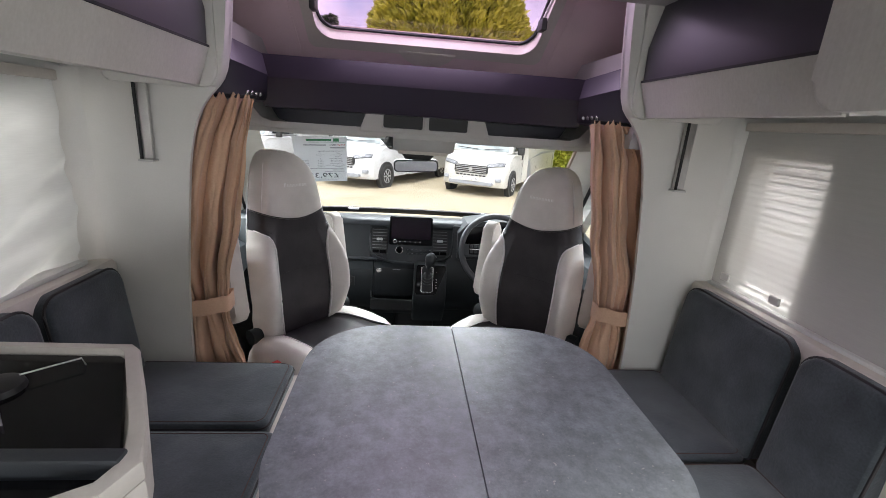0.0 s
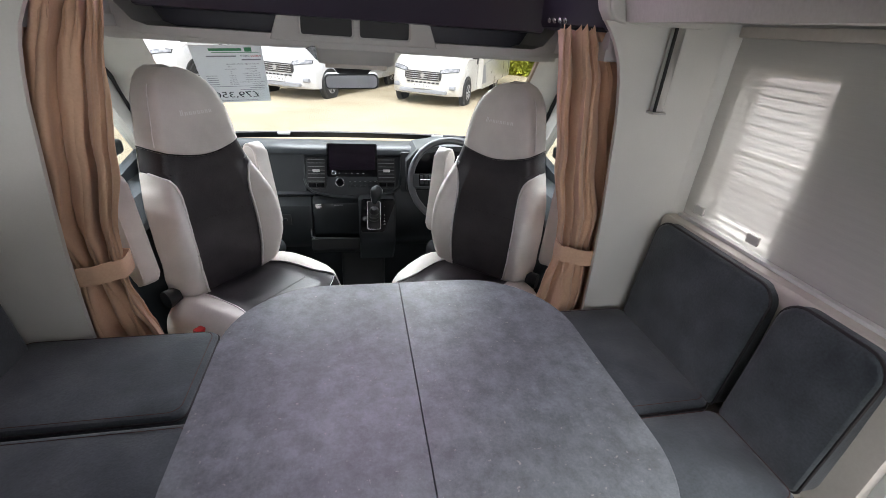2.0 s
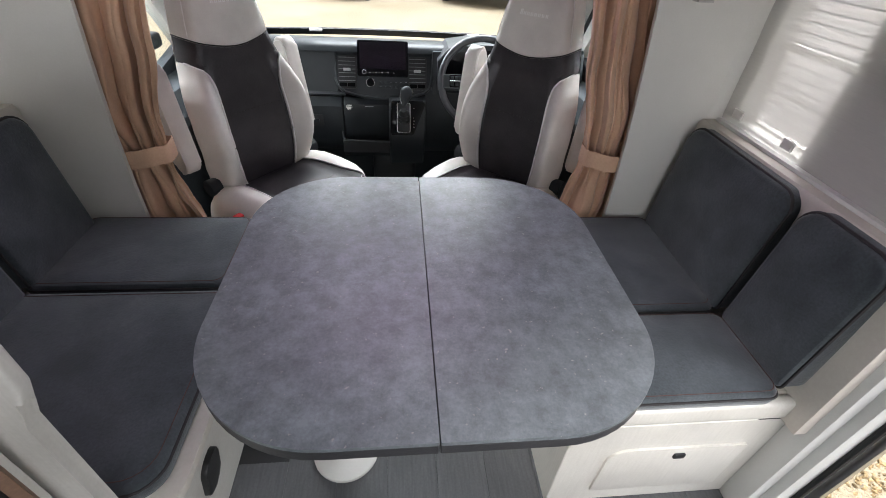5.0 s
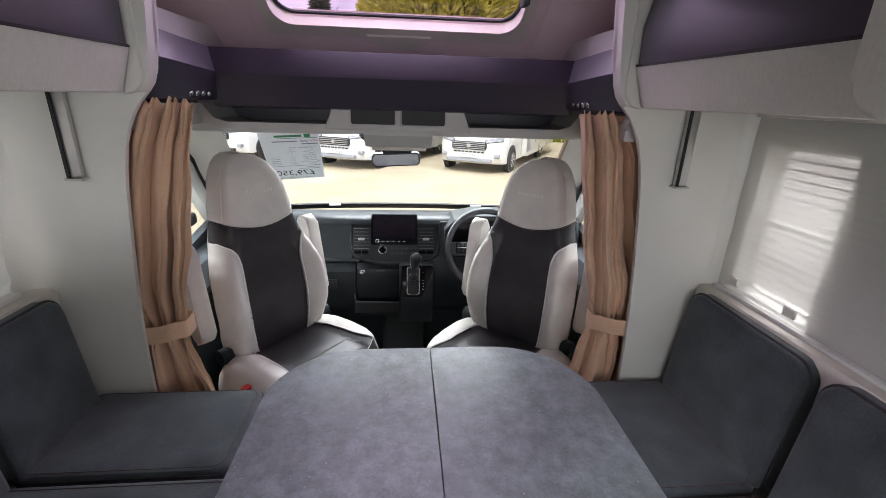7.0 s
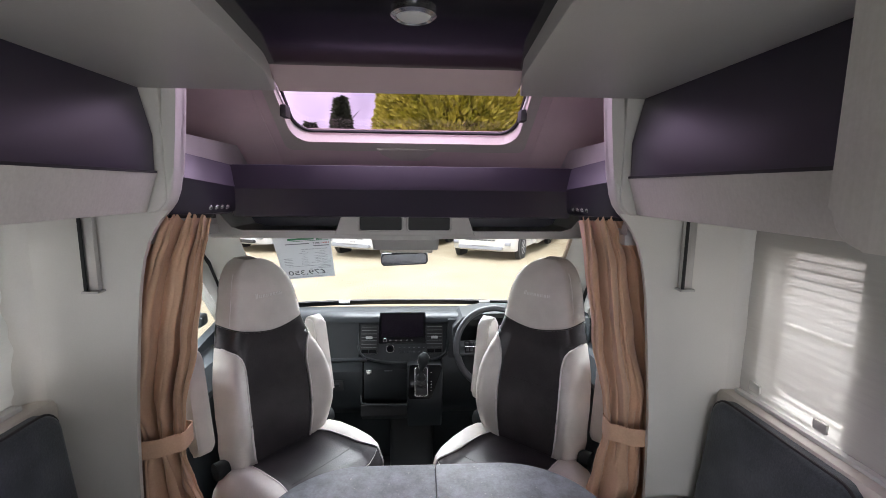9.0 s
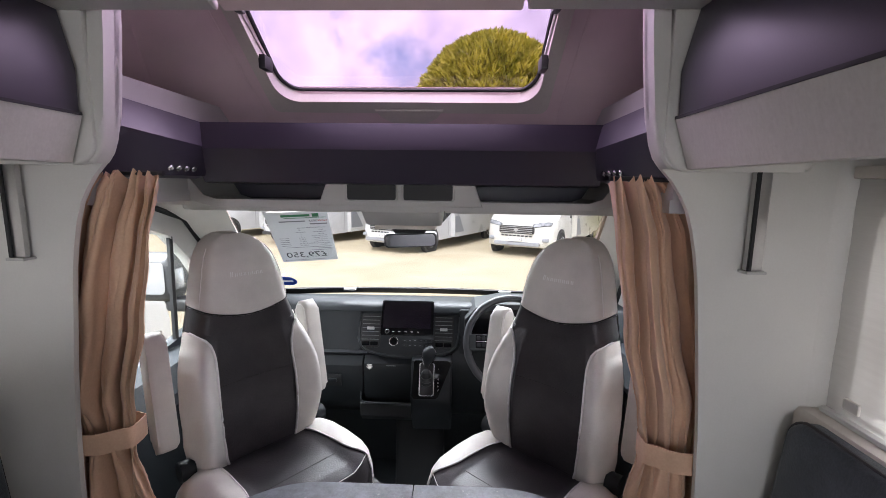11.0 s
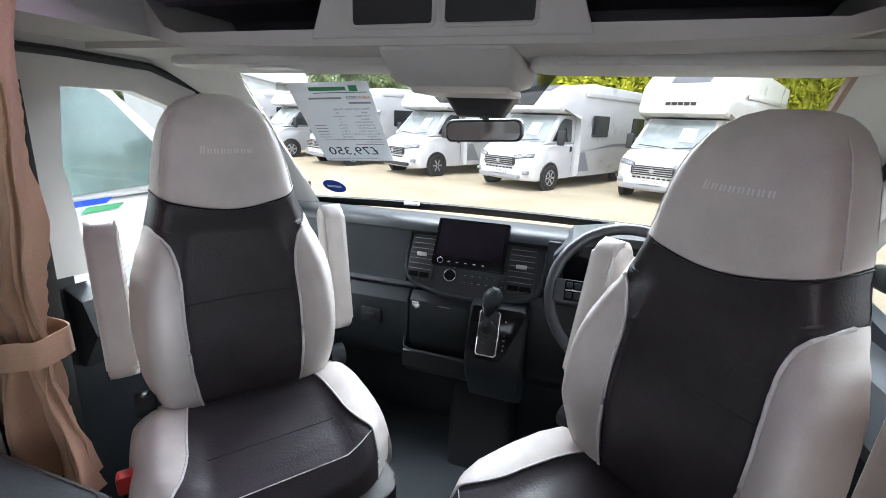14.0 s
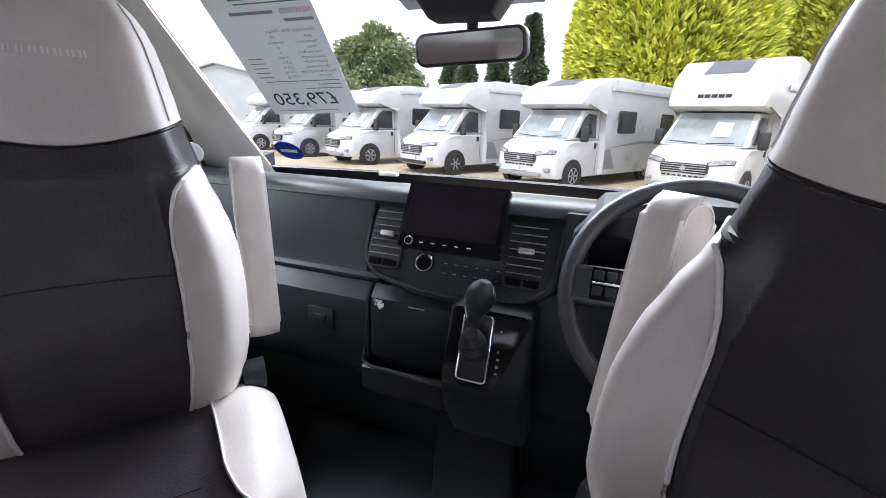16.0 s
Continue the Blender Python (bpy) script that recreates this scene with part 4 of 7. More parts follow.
# kitchen corner with the hob
def kitchen():
    KZ = 1.05
    t = thing("kitchen_unit", "pale kitchen unit with cream raised edge beside the bench", "kitchen unit", at=(-0.8, 0.3, 0))
    bm = B()
    box(bm, -WX, -0.47, -0.3, 0.745, 0.0, KZ - 0.07)
    part("carcass", bm, M_LAMINATE, t)
    bm = B()
    prism(bm, [(-WX, 0.0), (-0.425, 0.0), (-0.425, 0.80), (-0.415, 0.83), (-0.40, 0.845), (-0.392, 0.87), (-0.39, KZ - 0.06), (-WX, KZ - 0.06)], "y", 0.748, 0.772, 0.007, 3)
    part("end_panel", bm, M_LAMINATE, t)
    outer = [(-WX, 0.795), (-0.402, 0.795), (-0.386, 0.782), (-0.302, 0.64), (-0.283, 0.60), (-0.295, 0.565), (-0.34, 0.545), (-0.48, 0.52), (-0.52, 0.47), (-0.52, -0.3), (-WX, -0.3)]
    bm = B()
    prism(bm, outer, "z", KZ - 0.065, KZ - 0.02, 0.004, 2)
    part("worktop", bm, M_CREAM, t)
    inner = [(-WX, 0.785), (-0.407, 0.785), (-0.397, 0.776), (-0.314, 0.636), (-0.297, 0.60), (-0.304, 0.575), (-0.345, 0.557)]
    bm = B()
    prism(bm, outer[:7] + inner[::-1], "z", KZ - 0.02, KZ, 0.003, 2)
    part("raised_rim", bm, M_CREAM, t)
    for y0, y1, z0, z1 in ((0.30, 0.72, 0.40, 0.58), (0.30, 0.72, 0.62, 0.80)):
        bm = B()
        tube(bm, [(-0.462, y, z) for y, z in rounded(y0, y1, z0, z1, 0.01, 2)], 0.010, 4, True)
        f = part("cubby_frame", bm, M_WALNUT, t, "brown wooden frame of an open cubby")
        # black sheet on the carcass, painted in for the shade inside the opening
        bm = B()
        box(bm, -0.472, -0.466, y0, y1, z0, z1)
        part("cubby", bm, M_BLACK, f)
    h = thing("gas_hob", "black glass gas hob with wire pan supports", "hob", at=(-0.62, 0.70, KZ - 0.02))
    bm = B()
    prism(bm, [(-WX + 0.02, 0.783), (-0.409, 0.783), (-0.399, 0.776), (-0.308, 0.613), (-WX + 0.02, 0.613)], "z", KZ - 0.019, KZ - 0.010, 0.002, 1)
    part("glass", bm, M_GLOSS, h)
    for x, y in ((-0.70, 0.70), (-0.49, 0.71)):
        bm = B()
        lathe(bm, [(0.026, KZ - 0.010), (0.024, KZ - 0.004), (0.018, KZ - 0.002), (0.001, KZ - 0.001)], Matrix.Translation((x, y, 0)), 20)
        part("burner", bm, M_BLACK, h)
        for a in range(4):
            bm = B()
            c, s_ = math.cos(a * math.pi / 2 + 0.75), math.sin(a * math.pi / 2 + 0.75)
            tube(bm, [(x + 0.075 * c, y + 0.075 * s_, KZ - 0.010), (x + 0.072 * c, y + 0.072 * s_, KZ), (x + 0.02 * c, y + 0.02 * s_, KZ)], 0.0010, 6)
            part("pan_support", bm, M_ALU, h)
    bm = B()
    lathe(bm, [(0.008, KZ - 0.010), (0.008, KZ + 0.004), (0.005, KZ + 0.006), (0.001, KZ + 0.006)], Matrix.Translation((-0.49, 0.675, 0)), 16)
    part("knob", bm, M_ALU, h, "dull brass-toned control knob")
    k = thing("hob_front_rail", "dark grey rail along the front of the hob", "rail", at=(-0.6, 0.60, KZ - 0.02))
    bm = B()
    box(bm, -WX + 0.02, -0.300, 0.595, 0.611, KZ - 0.019, KZ + 0.004, 0.003)
    part("rail", bm, M_DASH_SOFT, k)
    s = thing("oven_glass_lid", "black glass lid in front of the hob rail", "lid", at=(-0.6, 0.57, KZ - 0.02))
    bm = B()
    prism(bm, [(-WX + 0.02, 0.593), (-0.310, 0.593), (-0.314, 0.58), (-0.35, 0.562), (-0.48, 0.535), (-WX + 0.02, 0.535)], "z", KZ - 0.019, KZ - 0.011, 0.002, 1)
    part("lid", bm, M_GLOSS, s)


kitchen()


# the doorway with its step, and the entrance door frame
d = thing("door_1", "open entrance doorway with white moulded frame and dark seals", "doorway", kind="structure", at=(WX + 0.03, 0.54, -0.12))
for y0, y1 in ((0.835, 0.875), (0.20, 0.24)):
    bm = B()
    box(bm, WX - 0.012, WX + 0.075, y0, y1, -0.12, 1.88, 0.008)
    part("jamb", bm, M_WALL, d)
    yy = y0 - 0.006 if y0 > 0.5 else y1 + 0.006
    bm = B()
    tube(bm, [(WX + 0.035, yy, -0.12), (WX + 0.035, yy, 1.86)], 0.008, 8)
    part("seal", bm, M_SEAL, d)
    bm = B()
    box(bm, WX + 0.055, WX + 0.072, min(yy, yy - 0.02), max(yy, yy - 0.02) + 0.004, -0.12, 1.86, 0.002)
    part("strip", bm, M_ALU, d)
bm = B()
box(bm, WX - 0.012, WX + 0.075, 0.20, 0.875, 1.86, 1.90, 0.006)
part("head", bm, M_WALL, d)
bm = B()
box(bm, WX - 0.02, WX + 0.075, 0.22, 0.86, -0.12, -0.005, 0.006)
part("sill", bm, M_CABGREY, d)
st = thing("entrance_step", "grey moulded corner of the sunken entrance step", "step", at=(0.97, 0.83, 0))
bm = B()
prism(bm, [(0.86, 0.86), (WX - 0.02, 0.86), (WX - 0.02, 0.30), (0.90, 0.30), (0.86, 0.36)], "z", 0.0, 0.03, 0.012, 3)
part("moulding", bm, M_DASH_SOFT, st)
for x, y in ((0.89, 0.835), (0.97, 0.835)):
    bm = B()
    lathe(bm, [(0.006, 0.03), (0.005, 0.033), (0.001, 0.0335)], Matrix.Translation((x, y, 0)), 10)
    part("screw", bm, M_CHROME, st)


# curtains tied back beside the cab opening
def curtain(s):
    t = thing("curtain", "tan gathered curtain tied back with its own band", "curtain", group="cab curtains", at=(s * 0.72, 1.75, 0.41))
    inner = [(0.38, 0.600), (0.46, 0.618), (0.55, 0.645), (0.66, 0.672), (0.72, 0.675), (0.80, 0.660), (1.0, 0.613), (1.22, 0.577), (1.36, 0.553), (1.39, 0.545)]
    outer = [(0.38, 0.880), (0.55, 0.890), (0.66, 0.875), (0.72, 0.870), (0.85, 0.885), (1.0, 0.885), (1.15, 0.868), (1.25, 0.845), (1.33, 0.800), (1.39, 0.745)]

    def pleat(x):
        """Round swells with sharp creases between them."""
        return 2 * abs(math.sin(x * 0.5)) ** 0.75 - 1.25

    def sheet(u, v):
        z = 0.40 + v * 0.975
        a, b = ramp(inner, z), ramp(outer, z)
        tie = math.exp(-((z - 0.70) / 0.07) ** 2)
        top = max(0.0, (v - 0.82) / 0.18)
        low = max(0.0, (0.66 - z) / 0.26)
        n1 = noise.noise(Vector((u * 1.7, v * 1.3, s * 3.3)))
        n2 = noise.noise(Vector((u * 2.6 + 4, v * 1.5, s * 1.7)))
        n3 = noise.noise(Vector((u * 3.4 + v, v * 2.2, s * 6.1)))
        w = u + 0.13 * n1 * (1 - 0.5 * top) + 0.08 * (v - 0.5) * math.sin(math.pi * u)
        p0 = 2 * math.pi * 1.7 * w + 1.5 * s
        p1 = 2 * math.pi * 5.0 * w + s
        p2 = 2 * math.pi * 10.7 * (w + 0.03 * n2) + 2.0
        p3 = 2 * math.pi * 17 * (u + 0.02 * n1)
        deep = 0.032 * (0.70 + 0.9 * n3) * (1 - 0.45 * tie)
        fine = 0.012 * (0.15 + max(0.0, n2) * 1.5 + 0.9 * top + 0.6 * tie)
        y = 1.745 + 0.020 * math.sin(p0) * (1 - 0.7 * tie) - deep * pleat(p1) - fine * pleat(p2) - 0.009 * pleat(p3) * top ** 2
        y += 0.012 * noise.noise(Vector((u * 6 + v * 5, v * 6 - u * 2, s * 2)))
        y -= 0.022 * max(0.0, noise.noise(Vector((u * 5, z * 8 + u * 6, s * 8)))) * (math.exp(-((z - 0.82) / 0.09) ** 2) + math.exp(-((z - 0.56) / 0.10) ** 2))
        y -= 0.030 * math.sin(math.pi * u) * (low + 0.6 * math.exp(-((z - 0.84) / 0.10) ** 2))
        x = a + (b - a) * (u + 0.030 * math.cos(p1) * (1 - tie) + 0.012 * math.cos(p2))
        z += 0.016 * noise.noise(Vector((u * 14, 2, s))) * top ** 3 - 0.008 * math.cos(p3) * top ** 4
        z += 0.02 * noise.noise(Vector((u * 4, 0, s))) * (1 - v) ** 4
        return Vector((s * (0.975 * x - 0.002), y - 0.027, z))
    bm = B()
    grid(bm, sheet, 220, 120, 0.002)
    part("cloth", bm, M_CURTAIN, t)
    bm = B()

    def band(u, v):
        a = 2 * math.pi * u
        c, d = math.cos(a), math.sin(a)
        return Vector((s * (0.752 + 0.104 * math.copysign(abs(c) ** 0.7, c)), 1.714 + 0.056 * math.copysign(abs(d) ** 0.7, d) + 0.002 * math.sin(7 * a), 0.672 + 0.056 * v - 0.010 * c + 0.003 * math.sin(5 * a)))
    grid(bm, band, 48, 8, 0.003)
    part("tie_band", bm, M_CURTAIN, t)
    bm = B()
    tube(bm, [(s * 0.53, 1.715, 1.378), (s * 0.68, 1.715, 1.376)], 0.006, 8)
    part("curtain_track", bm, M_BLACK, t)


for side in (-1, 1):
    curtain(side)


# ---------------------------------------------------------------- cab shell
bm = B()
box(bm, -0.95, 0.95, 1.72, 2.9, -0.16, -0.10)
box(bm, -0.95, 0.95, 1.70, 1.72, -0.16, -0.006)
whole("floor_cab", bm, M_RUBBER, "black rubber floor of the cab", "floor", kind="structure")


def ws(x, z):
    """A point of the curved, raked windscreen."""
    return Vector((x, 2.86 - 0.95 * (z - 0.825) - 0.10 * abs(x / 0.8) ** 2.2, z))


wsc = thing("windscreen", "large raked windscreen with black edge and clips", "windscreen", kind="structure", at=(0, 2.9, 0.82))


def ws_edge(z, side):
    return side * (0.775 - 0.03 * (z - 0.82) / 0.5)


bm = B()
grid(bm, lambda u, v: ws((2 * u - 1) * (0.785 - 0.03 * v), 0.825 + v * 0.50), 24, 10)
pane = part("pane", bm, M_GLASS, wsc)
bm = B()
grid(bm, lambda u, v: ws((2 * u - 1) * 0.79, 0.80 + v * 0.032) + Vector((0, -0.012, 0)), 24, 2, 0.008)
part("bottom_strip", bm, M_SEAL, wsc)
for x in (-0.36, 0.42):
    bm = B()
    p = ws(x, 0.832)
    box(bm, p.x - 0.03, p.x + 0.03, p.y - 0.045, p.y - 0.02, p.z - 0.006, p.z + 0.006, 0.004)
    part("clip", bm, M_CABGREY, wsc)
bm = B()
grid(bm, lambda u, v: ws(-0.02 + (u - 0.5) * (0.27 + 0.20 * v), 1.20 + v * 0.12) + Vector((0, -0.006, 0)), 8, 4, 0.002)
part("dotted_shade_band", bm, veil("dotted_black_frit", (0.02, 0.02, 0.02), (0.02, 0.02, 0.02), 0.1, 0.30), wsc)

# A pillars and window surrounds
for s in (-1, 1):
    p = thing("a_pillar", "pale grey windscreen pillar trim", "pillar", group="windscreen pillars", kind="structure", at=(s * 0.85, 2.5, 0.8))

    def pil(u, v):
        z = 0.80 + 0.55 * v
        q = ws(ws_edge(z, s), z)
        a = q + Vector((-s * 0.015, -0.01, 0))
        b = Vector((s * 0.925, ramp([(0.8, 2.67), (0.9, 2.62), (1.1, 2.50), (1.215, 2.39), (1.27, 2.27), (1.35, 2.10)], z), z))
        c = (a + b) / 2 + Vector((-s * 0.035, -0.05, 0))
        return a * (1 - u) ** 2 + c * 2 * u * (1 - u) + b * u * u
    bm = B()
    grid(bm, pil, 10, 12, 0.012)
    part("trim", bm, M_HEADLINER, p)
    bm = B()
    tube(bm, [ws(ws_edge(0.80 + 0.5 * k / 8, s), 0.80 + 0.5 * k / 8) + Vector((-s * 0.008, -0.012, 0)) for k in range(9)], 0.010, 6)
    part("edge_bead", bm, M_BEAD, p)
    bm = B()
    lathe(bm, [(0.03, 0), (0.028, 0.004), (0.001, 0.005)], disc_at((s * 0.80, 2.50, 0.885), (-s * 0.7, -0.7, 0.1)), 20)
    part("tweeter_grille", bm, M_CABGREY, p)

    d = thing("cab_door_2" if s > 0 else "cab_door_1", "grey cab door with dark lower trim and side window", "door", kind="structure", at=(s * 0.93, 2.2, 0))
    # door skin with the window opening cut out of it
    bm = B()
    box(bm, min(s * 0.92, s * 0.96), max(s * 0.92, s * 0.96), 1.70, 2.95, -0.1, 0.70)
    prism(bm, [(1.93, 0.70), (2.95, 0.70), (2.95, 0.86), (2.62, 0.80), (2.02, 0.70)], "x", s * 0.92, s * 0.96)
    prism(bm, [(1.70, 0.70), (1.93, 0.70), (1.93, 0.78), (1.84, 0.80), (1.70, 0.80)], "x", s * 0.92, s * 0.96)
    part("lower_panel", bm, M_DASH, d)
    bm = B()
    prism(bm, [(1.70, 0.76), (1.962, 0.74), (1.966, 0.86), (1.956, 1.02), (1.985, 1.20), (1.985, 1.33), (1.70, 1.33)], "x", s * 0.917, s * 0.958)
    part("b_post", bm, M_HEADLINER, d)
    bm = B()
    prism(bm, [(1.93, 1.195), (2.16, 1.195), (2.28, 1.155), (2.40, 1.045), (2.54, 0.865), (2.60, 0.79), (2.70, 0.82), (2.53, 1.12), (2.40, 1.25), (2.24, 1.31), (1.93, 1.33)], "x", s * 0.92, s * 0.965)
    part("window_header", bm, M_HEADLINER, d)
    bm = B()
    tube(bm, [(s * 0.917, y, z) for y, z in ((1.80, 1.268), (2.0, 1.27), (2.22, 1.262), (2.37, 1.215), (2.48, 1.10), (2.61, 0.90), (2.66, 0.80))], 0.011, 8)
    part("seal", bm, M_SEAL, d)
    bm = B()
    tube(bm, [(s * 0.93, 2.29, 0.74), (s * 0.93, 2.30, 1.15)], 0.012, 6)
    part("quarter_bar", bm, M_SEAL, d)
    bm = B()
    prism(bm, [(1.93, 0.70), (2.61, 0.79), (2.54, 0.87), (2.40, 1.05), (2.28, 1.16), (2.16, 1.20), (1.93, 1.20)], "x", s * 0.940, s * 0.944)
    part("pane", bm, M_GLASS, d)
    bm = B()
    prism(bm, [(0.92, 0.72), (0.86, 0.69), (0.83, 0.60), (0.90, 0.50), (0.92, 0.50)] if s > 0 else [(-0.92, 0.72), (-0.86, 0.69), (-0.83, 0.60), (-0.90, 0.50), (-0.92, 0.50)], "y", 1.90, 2.55, 0.01, 2)
    part("armrest", bm, M_DASH_SOFT, d)
    w = thing("door_mirror", "black door mirror on the cab door with pale indicator", "mirror", group="door mirrors", at=(s * 1.08, 2.48, 0.84))
    bm = B()
    prism(bm, [(y, z) for z, y in rounded(0.845, 1.055, 2.425, 2.55, 0.045, 6)], "x", s * 1.03, s * 1.20, 0.03, 4)
    part("housing", bm, M_BLACK, w)
    bm = B()
    prism(bm, [(x, z) for x, z in rounded(min(s * 1.05, s * 1.18), max(s * 1.05, s * 1.18), 0.885, 1.02, 0.02, 5)], "y", 2.421, 2.427, 0.001, 1)
    part("glass", bm, M_CHROME, w, "mirror glass")
    bm = B()
    box(bm, min(s * 1.022, s * 1.032), max(s * 1.022, s * 1.032), 2.445, 2.51, 0.90, 0.99, 0.004)
    part("indicator", bm, M_HEADLIGHT, w)
    bm = B()
    box(bm, min(s * 0.962, s * 1.08), max(s * 0.962, s * 1.08), 2.45, 2.53, 0.80, 0.86, 0.02, 3)
    part("arm", bm, M_BLACK, w)
    b = thing("seat_belt", "black seat belt with chrome tongue hanging from its guide", "seat belt", group="seat belts", at=(s * 0.84, 1.78, 0.2))
    bm = B()
    grid(bm, lambda u, v: Vector((s * (0.88 - 0.10 * (1 - v)) , 1.86 - 0.09 * (1 - v) + (u - 0.5) * 0.055, 0.25 + 0.95 * v)), 2, 10, 0.0025)
    part("webbing", bm, M_BLACK, b)
    bm = B()
    o = rounded(-0.022, 0.022, -0.03, 0.03, 0.008, 4)
    tube(bm, [(s * 0.795 + x * 0.8, 1.765 + x * 0.6 * s, 0.585 + z) for x, z in o], 0.004, 6, True)
    part("tongue", bm, M_CHROME, b)

bm = B()
box(bm, -1.03, -0.92, 1.685, 1.73, -0.1, 1.33)
box(bm, 0.92, 1.03, 1.685, 1.73, -0.1, 1.33)
whole("wall_cab_joint", bm, M_CABGREY, "grey moulding joining the cab to the living area", "wall", kind="structure")


# ---------------------------------------------------------------- captain's seats
WIDTHS = [(0.0, 0.150), (0.03, 0.178), (0.07, 0.203), (0.13, 0.222), (0.22, 0.234), (0.36, 0.238), (0.44, 0.234), (0.50, 0.226), (0.55, 0.213), (0.60, 0.196), (0.65, 0.182), (0.70, 0.170), (0.76, 0.161), (0.82, 0.151), (0.87, 0.141), (0.91, 0.129), (0.94, 0.115), (0.965, 0.098), (0.985, 0.074), (1.0, 0.035)]


def dark_share(v):
    """How far across the dark centre reaches at the height v: it flares out under the headrest."""
    k = max(0.0, min(1.0, (v - 0.44) / 0.195))
    return min(1.0, 0.54 + 0.46 * (1 - math.sqrt(max(0.0, 1 - k ** 2.4))))


Z0, ZH = 0.40, 0.79


def back_front(u, v, lift=0.0):
    """The front of a backrest: u from -1 to 1 across, v from 0 to 1 up."""
    w = ramp(WIDTHS, v)
    side = max(0.0, (abs(u) - 0.52) / 0.48)
    bol = 0.070 * math.sin(min(1, side * 1.15) * math.pi * 0.75) * ramp([(0, 0.0), (0.09, 0.22), (0.18, 0.62), (0.29, 1), (0.42, 1), (0.48, 0.88), (0.54, 0.62), (0.60, 0.36), (0.66, 0.14), (0.74, 0.0)], v)
    edge = 0.075 * max(0.0, (abs(u) - 0.72) / 0.28) ** 2.2
    dome = 0.022 * (1 - u * u) * ramp([(0, 0.1), (0.60, 0.2), (0.70, 1), (0.85, 1.0), (1, 0.2)], v)
    lumbar = 0.02 * math.sin(math.pi * min(1, v / 0.62))
    y = 0.055 * v + 0.03 * v * v - bol + edge - dome - lumbar + ramp([(0, 0.03), (0.06, 0.0), (0.84, 0.0), (0.90, 0.006), (0.95, 0.020), (0.98, 0.036), (1.0, 0.06)], v)
    a = u * (1 - 0.04 * abs(u) ** 8)
    return Vector((w * a, y - lift, Z0 + ZH * v))


def hood_line(u):
    return 0.678 + 0.050 * abs(u) ** 1.7


def seat_top(u, w_):
    """The seat cushion's skin: u across from -1 to 1, w_ round it from the back over the top to below the front."""
    prof = [(0.0, 0.10), (0.02, 0.145), (-0.09, 0.166), (-0.20, 0.172), (-0.30, 0.168), (-0.345, 0.152), (-0.372, 0.110), (-0.375, 0.05), (-0.36, 0.0)]
    f = w_ * (len(prof) - 1)
    i = min(int(f), len(prof) - 2)
    t = f - i
    y = prof[i][0] + (prof[i + 1][0] - prof[i][0]) * t
    z = prof[i][1] + (prof[i + 1][1] - prof[i][1]) * t
    c = min(1.0, abs(u))
    over = max(0.0, abs(u) - 1.0)
    side = max(0.0, (c - 0.5) / 0.5)
    z += 0.020 * math.sin(min(1.0, side * 1.1) * math.pi * 0.8) * (1 if z > 0.06 else 0) - 0.035 * max(0, (c - 0.78) / 0.22) ** 2 * (z / 0.15)
    z = z * (1 - min(1.0, over / 0.3))
    y = y * (1 - 0.30 * max(0.0, (c - 0.40) / 0.60) ** 2.6)
    x = 0.258 * c * (1 - 0.04 * abs(y) / 0.37) + 0.012 * math.sin(math.pi * min(1.0, over / 0.3))
    return Vector((math.copysign(x, u), y, 0.325 + z))


